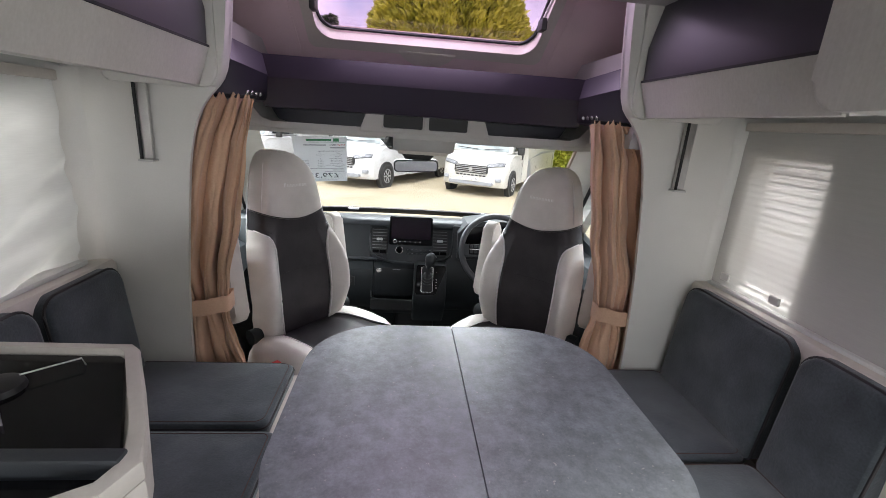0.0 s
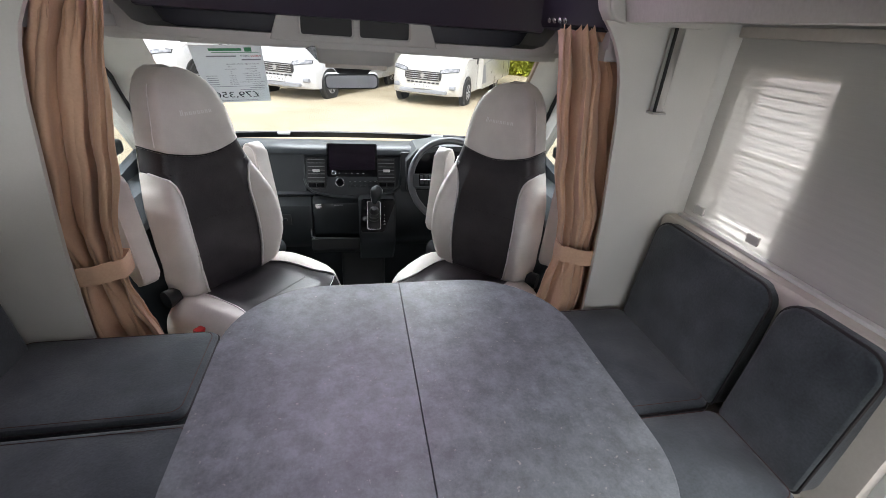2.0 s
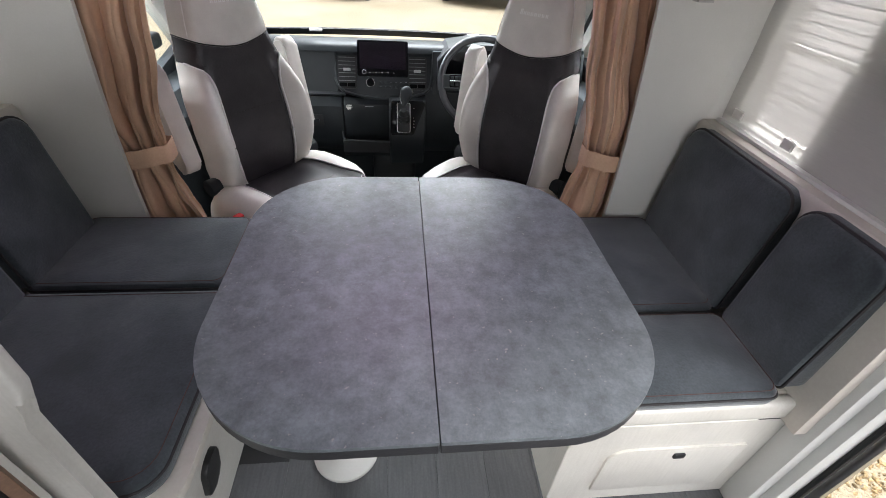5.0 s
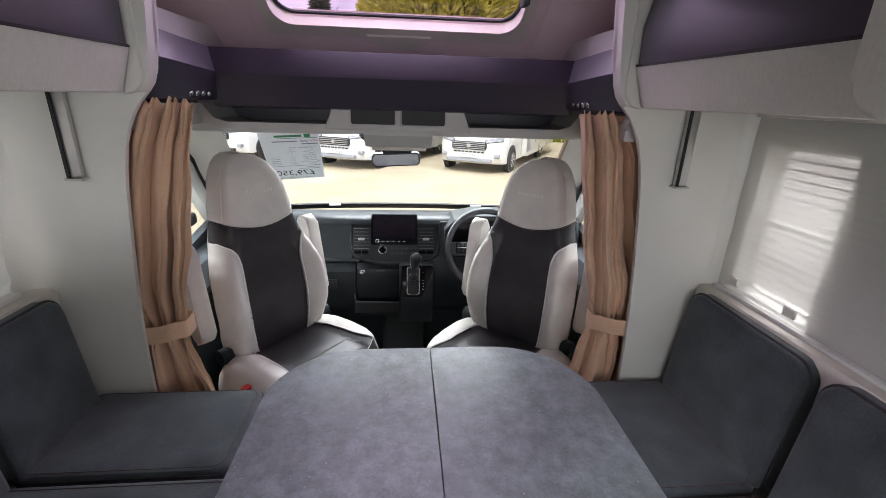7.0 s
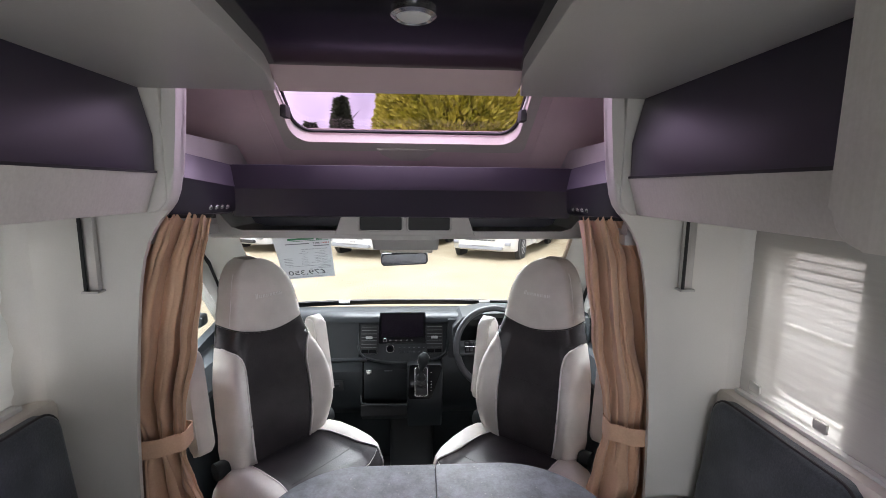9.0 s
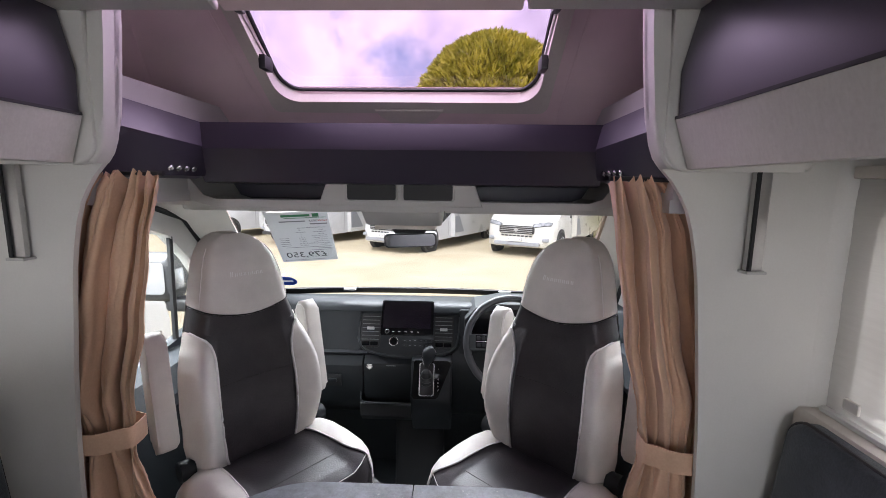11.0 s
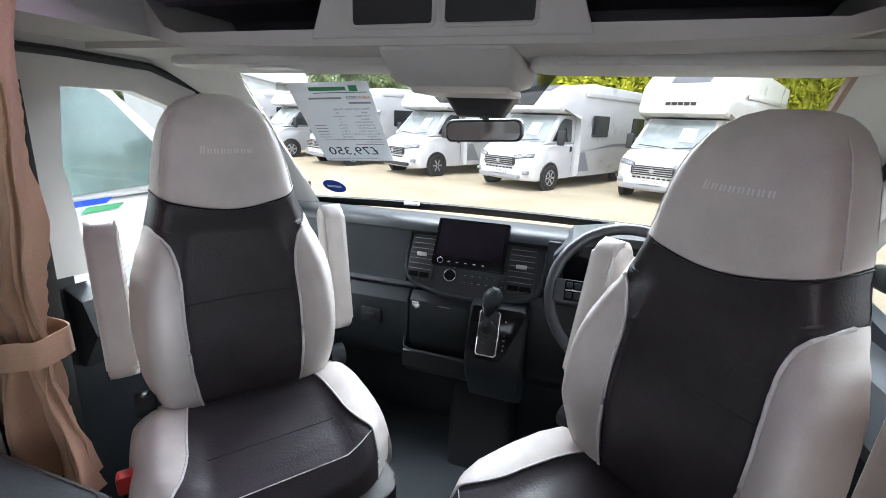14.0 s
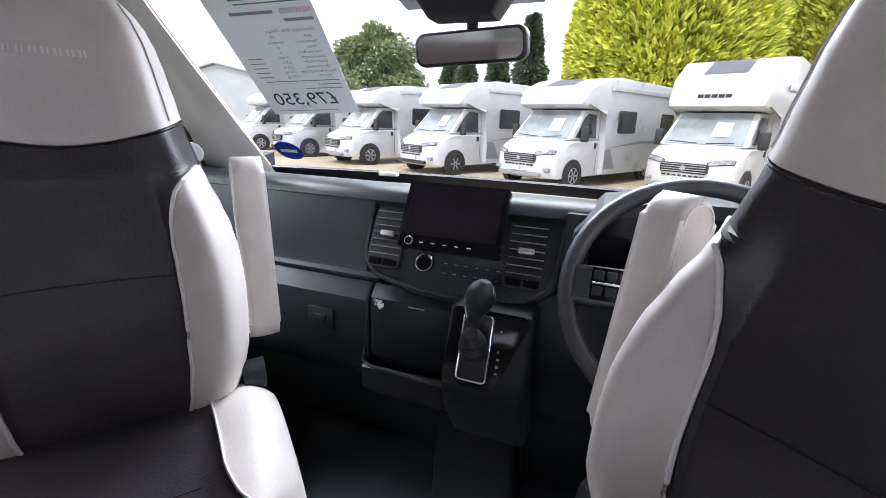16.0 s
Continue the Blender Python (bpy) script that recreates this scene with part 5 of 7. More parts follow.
def captain_seat(name_label, at, turn, lean_arm, buckle_side):
    t = thing("captain_seat", name_label, "cab seat", group="swivelled cab seats", at=(at[0], at[1], -0.10), turn=turn)
    up = 0.10

    def P(v):
        return Vector((v.x, v.y + 0.20, v.z + up))
    # headrest hood
    bm = B()
    grid(bm, lambda a, b: P(back_front(2 * a - 1, hood_line(2 * a - 1) + 0.004 + b * (0.996 - hood_line(2 * a - 1)), 0.003)), 36, 22)
    hood = part("headrest", bm, M_HIDE_PALE, t, "pale grey leatherette headrest")
    # embroidered maker's mark as plain bars
    for k in range(8):
        u = -0.36 + 0.093 * k
        v0, v1 = 0.838, (0.858 if k == 0 else 0.851)
        for du, dw in ((0.0, 0.022), (0.040, 0.018)):
            bm = B()
            grid(bm, lambda a, b: P(back_front(u + du + dw * a, v0 + (v1 - v0) * b, 0.0052)), 2, 2, 0.0008)
            part("embroidered_bar", bm, M_THREAD, hood, "silver embroidered bar")
    # dark centre
    bm = B()

    def centre(a, b):
        s_ = 2 * a - 1
        v = b * (hood_line(s_) - 0.004)
        return P(back_front(s_ * (dark_share(v) - 0.006), v))
    grid(bm, centre, 40, 66)
    part("centre_panel", bm, M_HIDE_DARK, t, "dark brown-grey leatherette centre panel")
    for s in (-1, 1):
        bm = B()

        def bolster(a, b, s=s):
            v = b * 0.634
            lo = dark_share(v) + 0.006
            return P(back_front(s * (lo + a * (1 - lo)), v, 0.002))
        grid(bm, bolster, 18, 60)
        part("side_bolster", bm, M_HIDE_PALE, t)
        bm = B()
        tube(bm, [P(back_front(s * dark_share(v), v, 0.0065)) for v in [0.634 * k / 30 for k in range(31)]], 0.0034, 6)
        part("piping", bm, M_SEAM, t)
    bm = B()
    tube(bm, [P(back_front(-1 + k / 15, hood_line(-1 + k / 15), 0.002)) for k in range(31)], 0.0018, 5)
    part("hood_seam", bm, M_PIPING, t)
    bm = B()
    tube(bm, [P(back_front(-0.52 + 1.04 * k / 12, 0.42 - 0.02 * (abs(-0.52 + 1.04 * k / 12)) ** 2, 0.0006)) for k in range(13)], 0.0014, 5)
    part("cross_seam", bm, M_PIPING, t)
    # back shell closes the backrest behind
    bm = B()

    def shell(a, b):
        u = 2 * a - 1
        p = back_front(u, b)
        e = back_front(1.0 if u > 0 else -1.0, b)
        back = e.y + 0.125 * (1 - abs(u) ** 2.6) * ramp([(0, 0.8), (0.6, 0.9), (0.8, 0.75), (0.92, 0.5), (1, 0.1)], b)
        return P(Vector((p.x, max(back, p.y + 0.0), p.z)))
    grid(bm, shell, 24, 24)
    part("back_shell", bm, M_HIDE_PALE, t)
    for s in (-1, 1):
        bm = B()
        tube(bm, [P(back_front(s * 0.86, v, 0.0025) + Vector((s * 0.002, 0, 0))) for v in [0.73 + 0.22 * k / 14 for k in range(15)]], 0.0016, 5)
        part("stitch_line", bm, M_SEAM, t)
    # seat cushion: the dark centre widens towards the front
    def share(b):
        return 0.56 + 0.20 * ramp([(0.1, 0.0), (0.4, 0.3), (0.62, 1.0)], b)
    bm = B()
    grid(bm, lambda a, b: P(seat_top((2 * a - 1) * (share(b) - 0.004), b)), 28, 36)
    part("seat_centre", bm, M_HIDE_DARK, t)
    for s in (-1, 1):
        bm = B()
        grid(bm, lambda a, b: P(seat_top(s * (share(b) + 0.004 + a * (1.296 - share(b))), b) + Vector((0, 0, 0.002))), 24, 36)
        part("seat_bolster", bm, M_HIDE_PALE, t)
        bm = B()
        tube(bm, [P(seat_top(s * share(w_), w_) + Vector((0, -0.001, 0.004))) for w_ in [0.12 + 0.8 * k / 28 for k in range(29)]], 0.0026, 5)
        part("piping", bm, M_SEAM, t)
    bm = B()
    tube(bm, [P(seat_top(-0.74 + 1.48 * k / 12, 0.615) + Vector((0, -0.001, 0.0012))) for k in range(13)], 0.0012, 5)
    part("stitch_line", bm, M_SEAM, t)
    bm = B()
    tube(bm, [P(seat_top(-0.5 + 1.0 * k / 12, 0.42) + Vector((0, 0, 0.0005))) for k in range(13)], 0.001, 5)
    part("stitch_line", bm, M_PIPING, t)
    # closing sides and underside
    bm = B()
    prism(bm, rounded(-0.225, 0.225, -0.20, 0.26, 0.05, 5), "z", 0.405, 0.49, 0.01, 2)
    part("seat_pan", bm, M_BLACK, t)
    # folded-up armrests
    for s in (-1, 1):
        m = Matrix.Translation((s * 0.258, 0.20 + 0.085, 0.62 + up + 0.025)) @ Matrix.Rotation(radians(-9), 4, "X")
        bm = B()
        prism(bm, rounded(-0.040, 0.040, -0.09, 0.27, 0.034, 7), "x", -0.028, 0.028, 0.016, 3)
        bmesh.ops.transform(bm, matrix=m, verts=bm.verts)
        arm = part("armrest", bm, M_HIDE_PALE, t)
        bm = B()
        tube(bm, [m @ Vector((-s * 0.0285, y, z)) for y, z in rounded(-0.030, 0.030, -0.08, 0.258, 0.024, 6)], 0.0013, 5, True)
        part("stitch_line", bm, M_SEAM, arm)
        bm = B()
        lathe(bm, [(0.03, -0.02), (0.03, 0.02)], disc_at((s * 0.225, 0.22, 0.52 + up - 0.02), (s, 0, 0)), 18)
        part("hinge", bm, M_DASH, t)
    # pedestal, swivel plate, levers
    bm = B()
    lathe(bm, [(0.20, 0.0), (0.19, 0.05), (0.15, 0.10), (0.14, 0.30), (0.21, 0.34), (0.22, 0.405)], None, 28)
    part("pedestal", bm, M_BLACK, t)
    bm = B()
    lathe(bm, [(0.035, 0.0), (0.035, 0.03), (0.028, 0.036)], disc_at((0.24, 0.10, 0.44), (1, 0, 0)), 18)
    part("adjuster_knob", bm, M_BLACK, t)
    bm = B()
    q = 0.262 * buckle_side
    box(bm, q - 0.012, q + 0.012, 0.03, 0.055, 0.42, 0.545, 0.006)
    buckle = part("buckle_stalk", bm, M_BLACK, t)
    bm = B()
    box(bm, q - 0.016, q + 0.016, 0.022, 0.05, 0.535, 0.575, 0.006)
    part("buckle_button", bm, M_RED, buckle, "red seat belt buckle")
    return t


captain_seat("pale and dark leatherette cab seat swivelled towards the table", (-0.312, 1.884), 51, 1, -1)
captain_seat("pale and dark leatherette driver's seat swivelled towards the table", (0.336, 1.836), -41, -1, 1)


# ---------------------------------------------------------------- dashboard
dash = thing("dashboard", "dark grey cab dashboard with centre stack and vents", "dashboard", at=(0, 2.6, -0.1))
bm = B()
prism(bm, [(2.86, 0.79), (2.80, 0.803), (2.62, 0.836), (2.53, 0.84), (2.508, 0.828), (2.50, 0.81), (2.60, 0.70), (2.84, 0.60), (2.87, 0.70)], "x", -0.91, 0.91, 0.006, 2)
part("top_pad", bm, M_DASH, dash)
bm = B()
prism(bm, [(2.505, 0.815), (2.47, 0.72), (2.462, 0.66), (2.455, 0.645), (2.47, 0.63), (2.60, 0.62), (2.60, 0.80)], "x", -0.91, -0.235, 0.008, 3)
part("passenger_panel", bm, M_DASH, dash)
bm = B()
prism(bm, [(2.452, 0.648), (2.446, 0.640), (2.452, 0.630), (2.47, 0.628), (2.47, 0.65)], "x", -0.90, -0.20, 0.002, 2)
part("trim_strip", bm, M_DASH_SOFT, dash)
bm = B()
prism(bm, [(2.455, 0.625), (2.425, 0.59), (2.42, 0.44), (2.47, 0.36), (2.62, 0.30), (2.62, 0.62)], "x", -0.90, -0.215, 0.008, 3)
glove = part("glovebox", bm, M_DASH, dash)
bm = B()
box(bm, -0.380, -0.308, 2.4165, 2.4245, 0.500, 0.552, 0.004)
part("latch_recess", bm, M_BLACK, glove)
bm = B()
box(bm, -0.362, -0.326, 2.411, 2.419, 0.520, 0.536, 0.003)
part("latch", bm, M_DASH, glove)
# centre stack: a curved housing from the pad down to the shelf
stack_o = [(-0.245, 0.825), (0.20, 0.825), (0.205, 0.74), (0.202, 0.70), (0.190, 0.668), (0.168, 0.648), (0.12, 0.634), (0.05, 0.624), (-0.03, 0.620), (-0.11, 0.624), (-0.17, 0.634), (-0.215, 0.650), (-0.237, 0.672), (-0.247, 0.70), (-0.25, 0.74)]
bm = B()
prism(bm, stack_o, "y", 2.437, 2.60, 0.014, 3)
for v in bm.verts:
    v.co.y += max(0, v.co.z - 0.66) * 0.55 if v.co.y < 2.5 else 0
stack = part("stack_housing", bm, M_DASH, dash)
bm = B()
rim_pts = [(-0.240, 0.79), (-0.239, 0.74), (-0.234, 0.70), (-0.224, 0.678), (-0.20, 0.660), (-0.15, 0.645), (-0.09, 0.636), (-0.03, 0.633), (0.05, 0.637), (0.11, 0.646), (0.155, 0.660), (0.178, 0.678), (0.188, 0.705), (0.193, 0.74), (0.194, 0.79)]
tube(bm, [(x, 2.433 + max(0, z - 0.66) * 0.55, z) for x, z in rim_pts], 0.0035, 6)
part("trim_line", bm, M_DASH_SOFT, stack)


def tilt_frame(x, z, out=0.0):
    """A frame on the sloping face of the centre stack."""
    y = 2.437 + max(0, z - 0.66) * 0.55 - out
    return Matrix.Translation((x, y, z)) @ Matrix.Rotation(radians(-29), 4, "X")


M_SLAT = mat("grey_vent_plastic", (0.20, 0.205, 0.21), 0.25, vary=0.05, bump=0)


def vent(x, name):
    m = tilt_frame(x, 0.735, 0.002)
    bm = B()
    prism(bm, rounded(-0.042, 0.042, -0.075, 0.068, 0.012, 5), "y", -0.004, 0.01, 0.002, 1, m)
    v = part(name, bm, M_SEAL, stack)
    for k in range(7):
        bm = B()
        box(bm, -0.037, 0.037, -0.0085, -0.004, -0.044 + 0.0165 * k, -0.0418 + 0.0165 * k, 0.0008, 1, m)
        part("slat", bm, M_SLAT, v)
    bm = B()
    box(bm, -0.016, 0.016, -0.016, -0.005, -0.002, 0.010, 0.003, 2, m)
    part("vent_tab", bm, M_ALU, v)
    for k in (-1, 1):
        bm = B()
        box(bm, k * 0.018 - 0.016, k * 0.018 + 0.016, -0.008, -0.002, -0.068, -0.052, 0.002, 1, m)
        part("button", bm, M_GLOSS, v)
    bm = B()
    lathe(bm, [(0.001, -0.001), (0.022, 0.0), (0.020, 0.006), (0.001, 0.008)], tilt_frame(x, 0.815, 0.004) @ Matrix.Rotation(radians(90), 4, "X") @ Matrix.Diagonal((1, 0.42, 1, 1)), 18)
    part("vent_dial", bm, M_GLOSS, stack)


vent(-0.188, "air_vent")
vent(0.127, "air_vent")
# screen: reclined tablet
bm = B()
ms = Matrix.Translation((-0.027, 2.458, 0.795)) @ Matrix.Rotation(radians(-30), 4, "X")
prism(bm, rounded(-0.111, 0.111, -0.074, 0.074, 0.008, 5), "y", -0.012, 0.012, 0.004, 2, ms)
scr = part("touch_screen", bm, M_GLOSS, dash)
bm = B()
box(bm, -0.100, 0.100, -0.0135, -0.011, -0.046, 0.066, 0.0, 1, ms)
part("display", bm, M_SCREEN, scr)
for k in range(5):
    bm = B()
    box(bm, -0.06 + 0.026 * k, -0.052 + 0.026 * k, -0.0138, -0.0118, -0.0615, -0.0598, 0.0, 1, ms)
    part("key_mark", bm, M_THREAD, scr)
for x, z, r, mm in ((-0.081, -0.061, 0.0085, ms),):
    bm = B()
    lathe(bm, [(r, 0), (r, 0.007), (r * 0.7, 0.009), (0.001, 0.009)], mm @ Matrix.Translation((x, -0.012, z)) @ Matrix.Rotation(radians(90), 4, "X"), 20)
    k = part("volume_knob", bm, M_GLOSS, scr)
    bm = B()
    tube(bm, [mm @ Vector((x + r * math.cos(a), -0.020, z + r * math.sin(a))) for a in [2 * math.pi * q / 20 for q in range(20)]], 0.0012, 5, True)
    part("knob_ring", bm, M_CHROME, k)
mk = tilt_frame(-0.085, 0.692, 0.004)
bm = B()
lathe(bm, [(0.018, -0.004), (0.018, 0.010), (0.014, 0.014), (0.001, 0.014)], mk @ Matrix.Rotation(radians(90), 4, "X"), 24)
k = part("tuning_knob", bm, M_GLOSS, stack)
bm = B()
tube(bm, [mk @ Vector((0.0185 * math.cos(a), -0.011, 0.0185 * math.sin(a))) for a in [2 * math.pi * q / 24 for q in range(24)]], 0.0018, 6, True)
part("knob_ring", bm, M_CHROME, k)
for c in range(6):
    for r in range(2):
        bm = B()
        box(bm, -0.0095, 0.0095, -0.0015, 0.002, -0.006, 0.006, 0.0012, 1, tilt_frame(-0.040 + 0.023 * c, 0.696 - 0.018 * r, 0.0))
        key = part("climate_key", bm, M_DASH, stack)
        bm = B()
        box(bm, -0.004, 0.004, -0.0021, -0.0012, -0.0008, 0.0008, 0, 1, tilt_frame(-0.040 + 0.023 * c, 0.696 - 0.018 * r, 0.0))
        part("key_mark", bm, M_INK_GREY, key)
# lower centre: dark flap with key barrel, pocket, and the gear console
bm = B()
prism(bm, [(2.455, 0.625), (2.428, 0.60), (2.425, 0.46), (2.47, 0.40), (2.62, 0.34), (2.62, 0.62)], "x", -0.212, 0.02, 0.006, 2)
low = part("lower_centre", bm, M_DASH, dash)
bm = B()
lathe(bm, [(0.014, -0.002), (0.014, 0.004), (0.010, 0.006), (0.001, 0.005)], disc_at((-0.186, 2.426, 0.588), (0, -1, 0)), 20)
part("key_barrel", bm, M_CHROME, low, "chrome ringed key barrel")
bm = B()
box(bm, -0.198, -0.172, 2.413, 2.425, 0.594, 0.604, 0.004)
part("barrel_tab", bm, M_CHROME, low)
bm = B()
box(bm, -0.115, -0.075, 2.4245, 2.427, 0.592, 0.594)
part("caption_bar", bm, M_INK_GREY, low)
bm = B()
prism(bm, [(2.412, 0.435), (2.404, 0.43), (2.404, 0.375), (2.44, 0.34), (2.52, 0.32), (2.52, 0.355), (2.44, 0.385), (2.416, 0.41)], "x", -0.225, 0.0, 0.004, 2)
part("pocket", bm, M_BLACK, dash)
bm = B()
tube(bm, [(-0.225, 2.424, 0.475), (-0.222, 2.408, 0.445), (-0.20, 2.405, 0.436), (0.0, 2.405, 0.428)], 0.0035, 6)
part("pocket_lip", bm, M_DASH_SOFT, dash)
bm = B()
prism(bm, [(2.44, 0.64), (2.395, 0.632), (2.345, 0.49), (2.36, 0.42), (2.44, 0.30), (2.62, 0.26), (2.62, 0.62)], "x", -0.004, 0.165, 0.012, 3)
gc = part("gear_console", bm, M_DASH, dash)
mg = Matrix.Translation((0.080, 2.362, 0.572)) @ Matrix.Rotation(radians(-20), 4, "X")
bm = B()
prism(bm, [(-0.072, 0.062), (-0.066, 0.070), (0.070, 0.070), (0.082, 0.055), (0.078, 0.045), (0.03, -0.075), (0.02, -0.082), (-0.07, -0.082), (-0.078, -0.07)], "y", -0.008, 0.006, 0.004, 2, mg)
plate = part("shift_plate", bm, M_GLOSS, gc)
bm = B()
so = rounded(-0.046, 0.012, -0.068, 0.060, 0.008, 4)
tube(bm, [mg @ Vector((x, -0.010, z)) for x, z in so], 0.0028, 6, True)
part("chrome_frame", bm, M_CHROME, plate)
bm = B()
prism(bm, rounded(-0.043, 0.009, -0.065, 0.057, 0.006, 4), "y", -0.0095, -0.006, 0, 1, mg)
part("gate", bm, M_BLACK, plate)
for kk, ch in enumerate("PRNDM"):
    z = 0.035 if kk == 0 else 0.010 - 0.014 * kk
    flat_text(ch, 0.0075, mg @ Matrix.Translation((0.030, -0.0088, z)) @ Matrix.Rotation(radians(90), 4, "X"), M_THREAD, "gear_letter", plate)
lev = thing("gear_lever", "black gear lever with chrome-edged grip", "gear lever", at=(0.055, 2.36, 0.56))
bm = B()
g_a, g_b = mg @ Vector((-0.017, -0.006, -0.012)), mg @ Vector((-0.017, -0.060, 0.030))
tube(bm, [g_a.lerp(g_b, k / 7) for k in range(8)], [0.027, 0.030, 0.024, 0.028, 0.021, 0.023, 0.016, 0.013], 16)
part("gaiter", bm, M_BLACK, lev)
bm = B()
g0, g1 = mg @ Vector((-0.017, -0.055, 0.050)), Vector((0.080, 2.335, 0.718))
gp = [g0.lerp(g1, k / 8) for k in range(9)]
tube(bm, gp, [0.010, 0.013, 0.018, 0.0225, 0.0262, 0.0276, 0.0265, 0.021, 0.010], 20)
grip = part("grip", bm, M_DASH, lev)
for s in (-1, 1):
    bm = B()
    tube(bm, [p + Vector((s * r * 0.93, -0.006, 0)) for p, r in zip(gp[1:8], (0.013, 0.018, 0.0225, 0.0262, 0.0276, 0.0265, 0.021))], 0.0026, 6)
    part("chrome_edge", bm, M_CHROME, grip)

# steering wheel, column and instruments
MW = Matrix.Translation((0.405, 2.315, 0.748)) @ Matrix.Rotation(radians(58), 4, "X")
M_LEATHER = mat("dark_wheel_leather", (0.045, 0.046, 0.052), 0.42, vary=0.08, scale=20, fine=500, bump=0.2, dist=0.001)
sw = thing("steering_wheel", "dark leather steering wheel with switch spokes", "steering wheel", at=(0.405, 2.315, 0.748))
bm = B()
tube(bm, [MW @ Vector((0.183 * math.cos(a), 0.183 * math.sin(a), 0)) for a in [2 * math.pi * q / 48 for q in range(48)]], 0.0145, 12, True)
part("rim", bm, M_LEATHER, sw)
bm = B()
cushion(bm, [(0.075 * math.cos(a) * (1 + 0.1 * math.cos(2 * a)), 0.062 * math.sin(a)) for a in [2 * math.pi * q / 28 for q in range(28)]], -0.015, 0.03, 0.008, 0.02, MW)
hub = part("hub", bm, M_DASH, sw)
for s in (-1, 1):
    bm = B()
    box(bm, min(s * 0.055, s * 0.178), max(s * 0.055, s * 0.178), -0.034, 0.030, -0.008, 0.014, 0.010, 3, MW)
    sp = part("spoke", bm, M_DASH_SOFT, hub)
    bm = B()
    box(bm, min(s * 0.088, s * 0.148), max(s * 0.088, s * 0.148), -0.026, 0.026, 0.012, 0.017, 0.006, 2, MW)
    pad = part("switch_pad", bm, M_GLOSS, sw)
    for k in range(3):
        for q in (-1, 1):
            bm = B()
            box(bm, s * (0.099 + 0.019 * k) - 0.0075, s * (0.099 + 0.019 * k) + 0.0075, q * 0.0125 - 0.008, q * 0.0125 + 0.008, 0.016, 0.0195, 0.002, 1, MW)
            part("switch_key", bm, M_DASH, pad)
    bm = B()
    box(bm, min(s * 0.090, s * 0.146), max(s * 0.090, s * 0.146), -0.002, 0.002, 0.017, 0.0205, 0.001, 1, MW)
    part("silver_bar", bm, M_CHROME, pad)
bm = B()
box(bm, -0.022, 0.022, -0.178, -0.05, -0.006, 0.010, 0.006, 2, MW)
part("lower_spoke", bm, M_DASH, sw)
bm = B()
tube(bm, [MW @ Vector((0, 0, -0.01)), MW @ Vector((0, 0, -0.20))], [0.055, 0.06], 16)
part("column", bm, M_BLACK, sw)
for s in (-1, 1):
    bm = B()
    tube(bm, [MW @ Vector((s * 0.05, 0, -0.06)), MW @ Vector((s * 0.16, 0.02, -0.05))], [0.012, 0.009], 8)
    part("stalk", bm, M_BLACK, sw)
bm = B()
prism(bm, [(2.49, 0.825), (2.47, 0.72), (2.462, 0.64), (2.60, 0.62), (2.60, 0.825)], "x", 0.195, 0.245, 0.004, 1)
part("stack_side", bm, M_DASH, dash)
ins = thing("instrument_hood", "black instrument hood behind the steering wheel", "instruments", at=(0.43, 2.48, 0.66))
bm = B()
prism(bm, [(0.22, 0.66), (0.64, 0.66), (0.645, 0.80), (0.60, 0.855), (0.50, 0.872), (0.36, 0.872), (0.26, 0.855), (0.215, 0.80)], "y", 2.43, 2.62, 0.010, 3)
part("hood", bm, M_DASH, ins)
bm = B()
prism(bm, [(0.25, 0.68), (0.61, 0.68), (0.615, 0.79), (0.58, 0.835), (0.49, 0.85), (0.37, 0.85), (0.28, 0.835), (0.245, 0.79)], "y", 2.426, 2.432)
part("glass", bm, M_GLOSS, ins)
bm = B()
prism(bm, [(2.47, 0.66), (2.44, 0.58), (2.45, 0.42), (2.50, 0.34), (2.62, 0.30), (2.62, 0.66)], "x", 0.157, 0.91, 0.008, 2)
part("knee_panel", bm, M_DASH, dash)
bm = B()
prism(bm, [(2.505, 0.825), (2.47, 0.72), (2.462, 0.66), (2.60, 0.62), (2.60, 0.80)], "x", 0.655, 0.91, 0.008, 2)
part("driver_panel", bm, M_DASH, dash)
bm = B()
prism(bm, [(2.60, 0.65), (2.60, 0.30), (2.80, -0.10), (2.86, -0.10), (2.86, 0.75)], "x", -0.91, 0.91)
part("bulkhead", bm, M_RUBBER, dash)
bm = B()
prism(bm, [(2.60, 0.36), (2.54, -0.10), (2.82, -0.10), (2.75, 0.36)], "x", -0.10, 0.13, 0.03, 3)
part("tunnel", bm, M_BLACK, dash)

# rear-view mirror with its camera pod
mir = thing("rear_view_mirror", "rear-view mirror under a black camera pod", "mirror", at=(-0.02, 2.5, 1.10))
mm = Matrix.Translation((-0.018, 2.488, 1.128)) @ Matrix.Rotation(radians(6), 4, "X") @ Matrix.Rotation(radians(-3), 4, "Y")
bm = B()
prism(bm, rounded(-0.112, 0.112, -0.031, 0.031, 0.02, 6), "y", -0.012, 0.022, 0.008, 3, mm)
part("housing", bm, M_BLACK, mir)
bm = B()
prism(bm, rounded(-0.104, 0.104, -0.025, 0.025, 0.016, 6), "y", -0.0135, -0.0115, 0, 1, mm)
part("glass", bm, mat("mirror_glass", (0.55, 0.54, 0.53), 0.03, 1.0, vary=0.01, bump=0), mir, "mirror glass")
bm = B()
tube(bm, [(-0.018, 2.500, 1.15), (-0.012, 2.47, 1.20)], [0.010, 0.014], 10)
part("stem", bm, M_BLACK, mir)
bm = B()
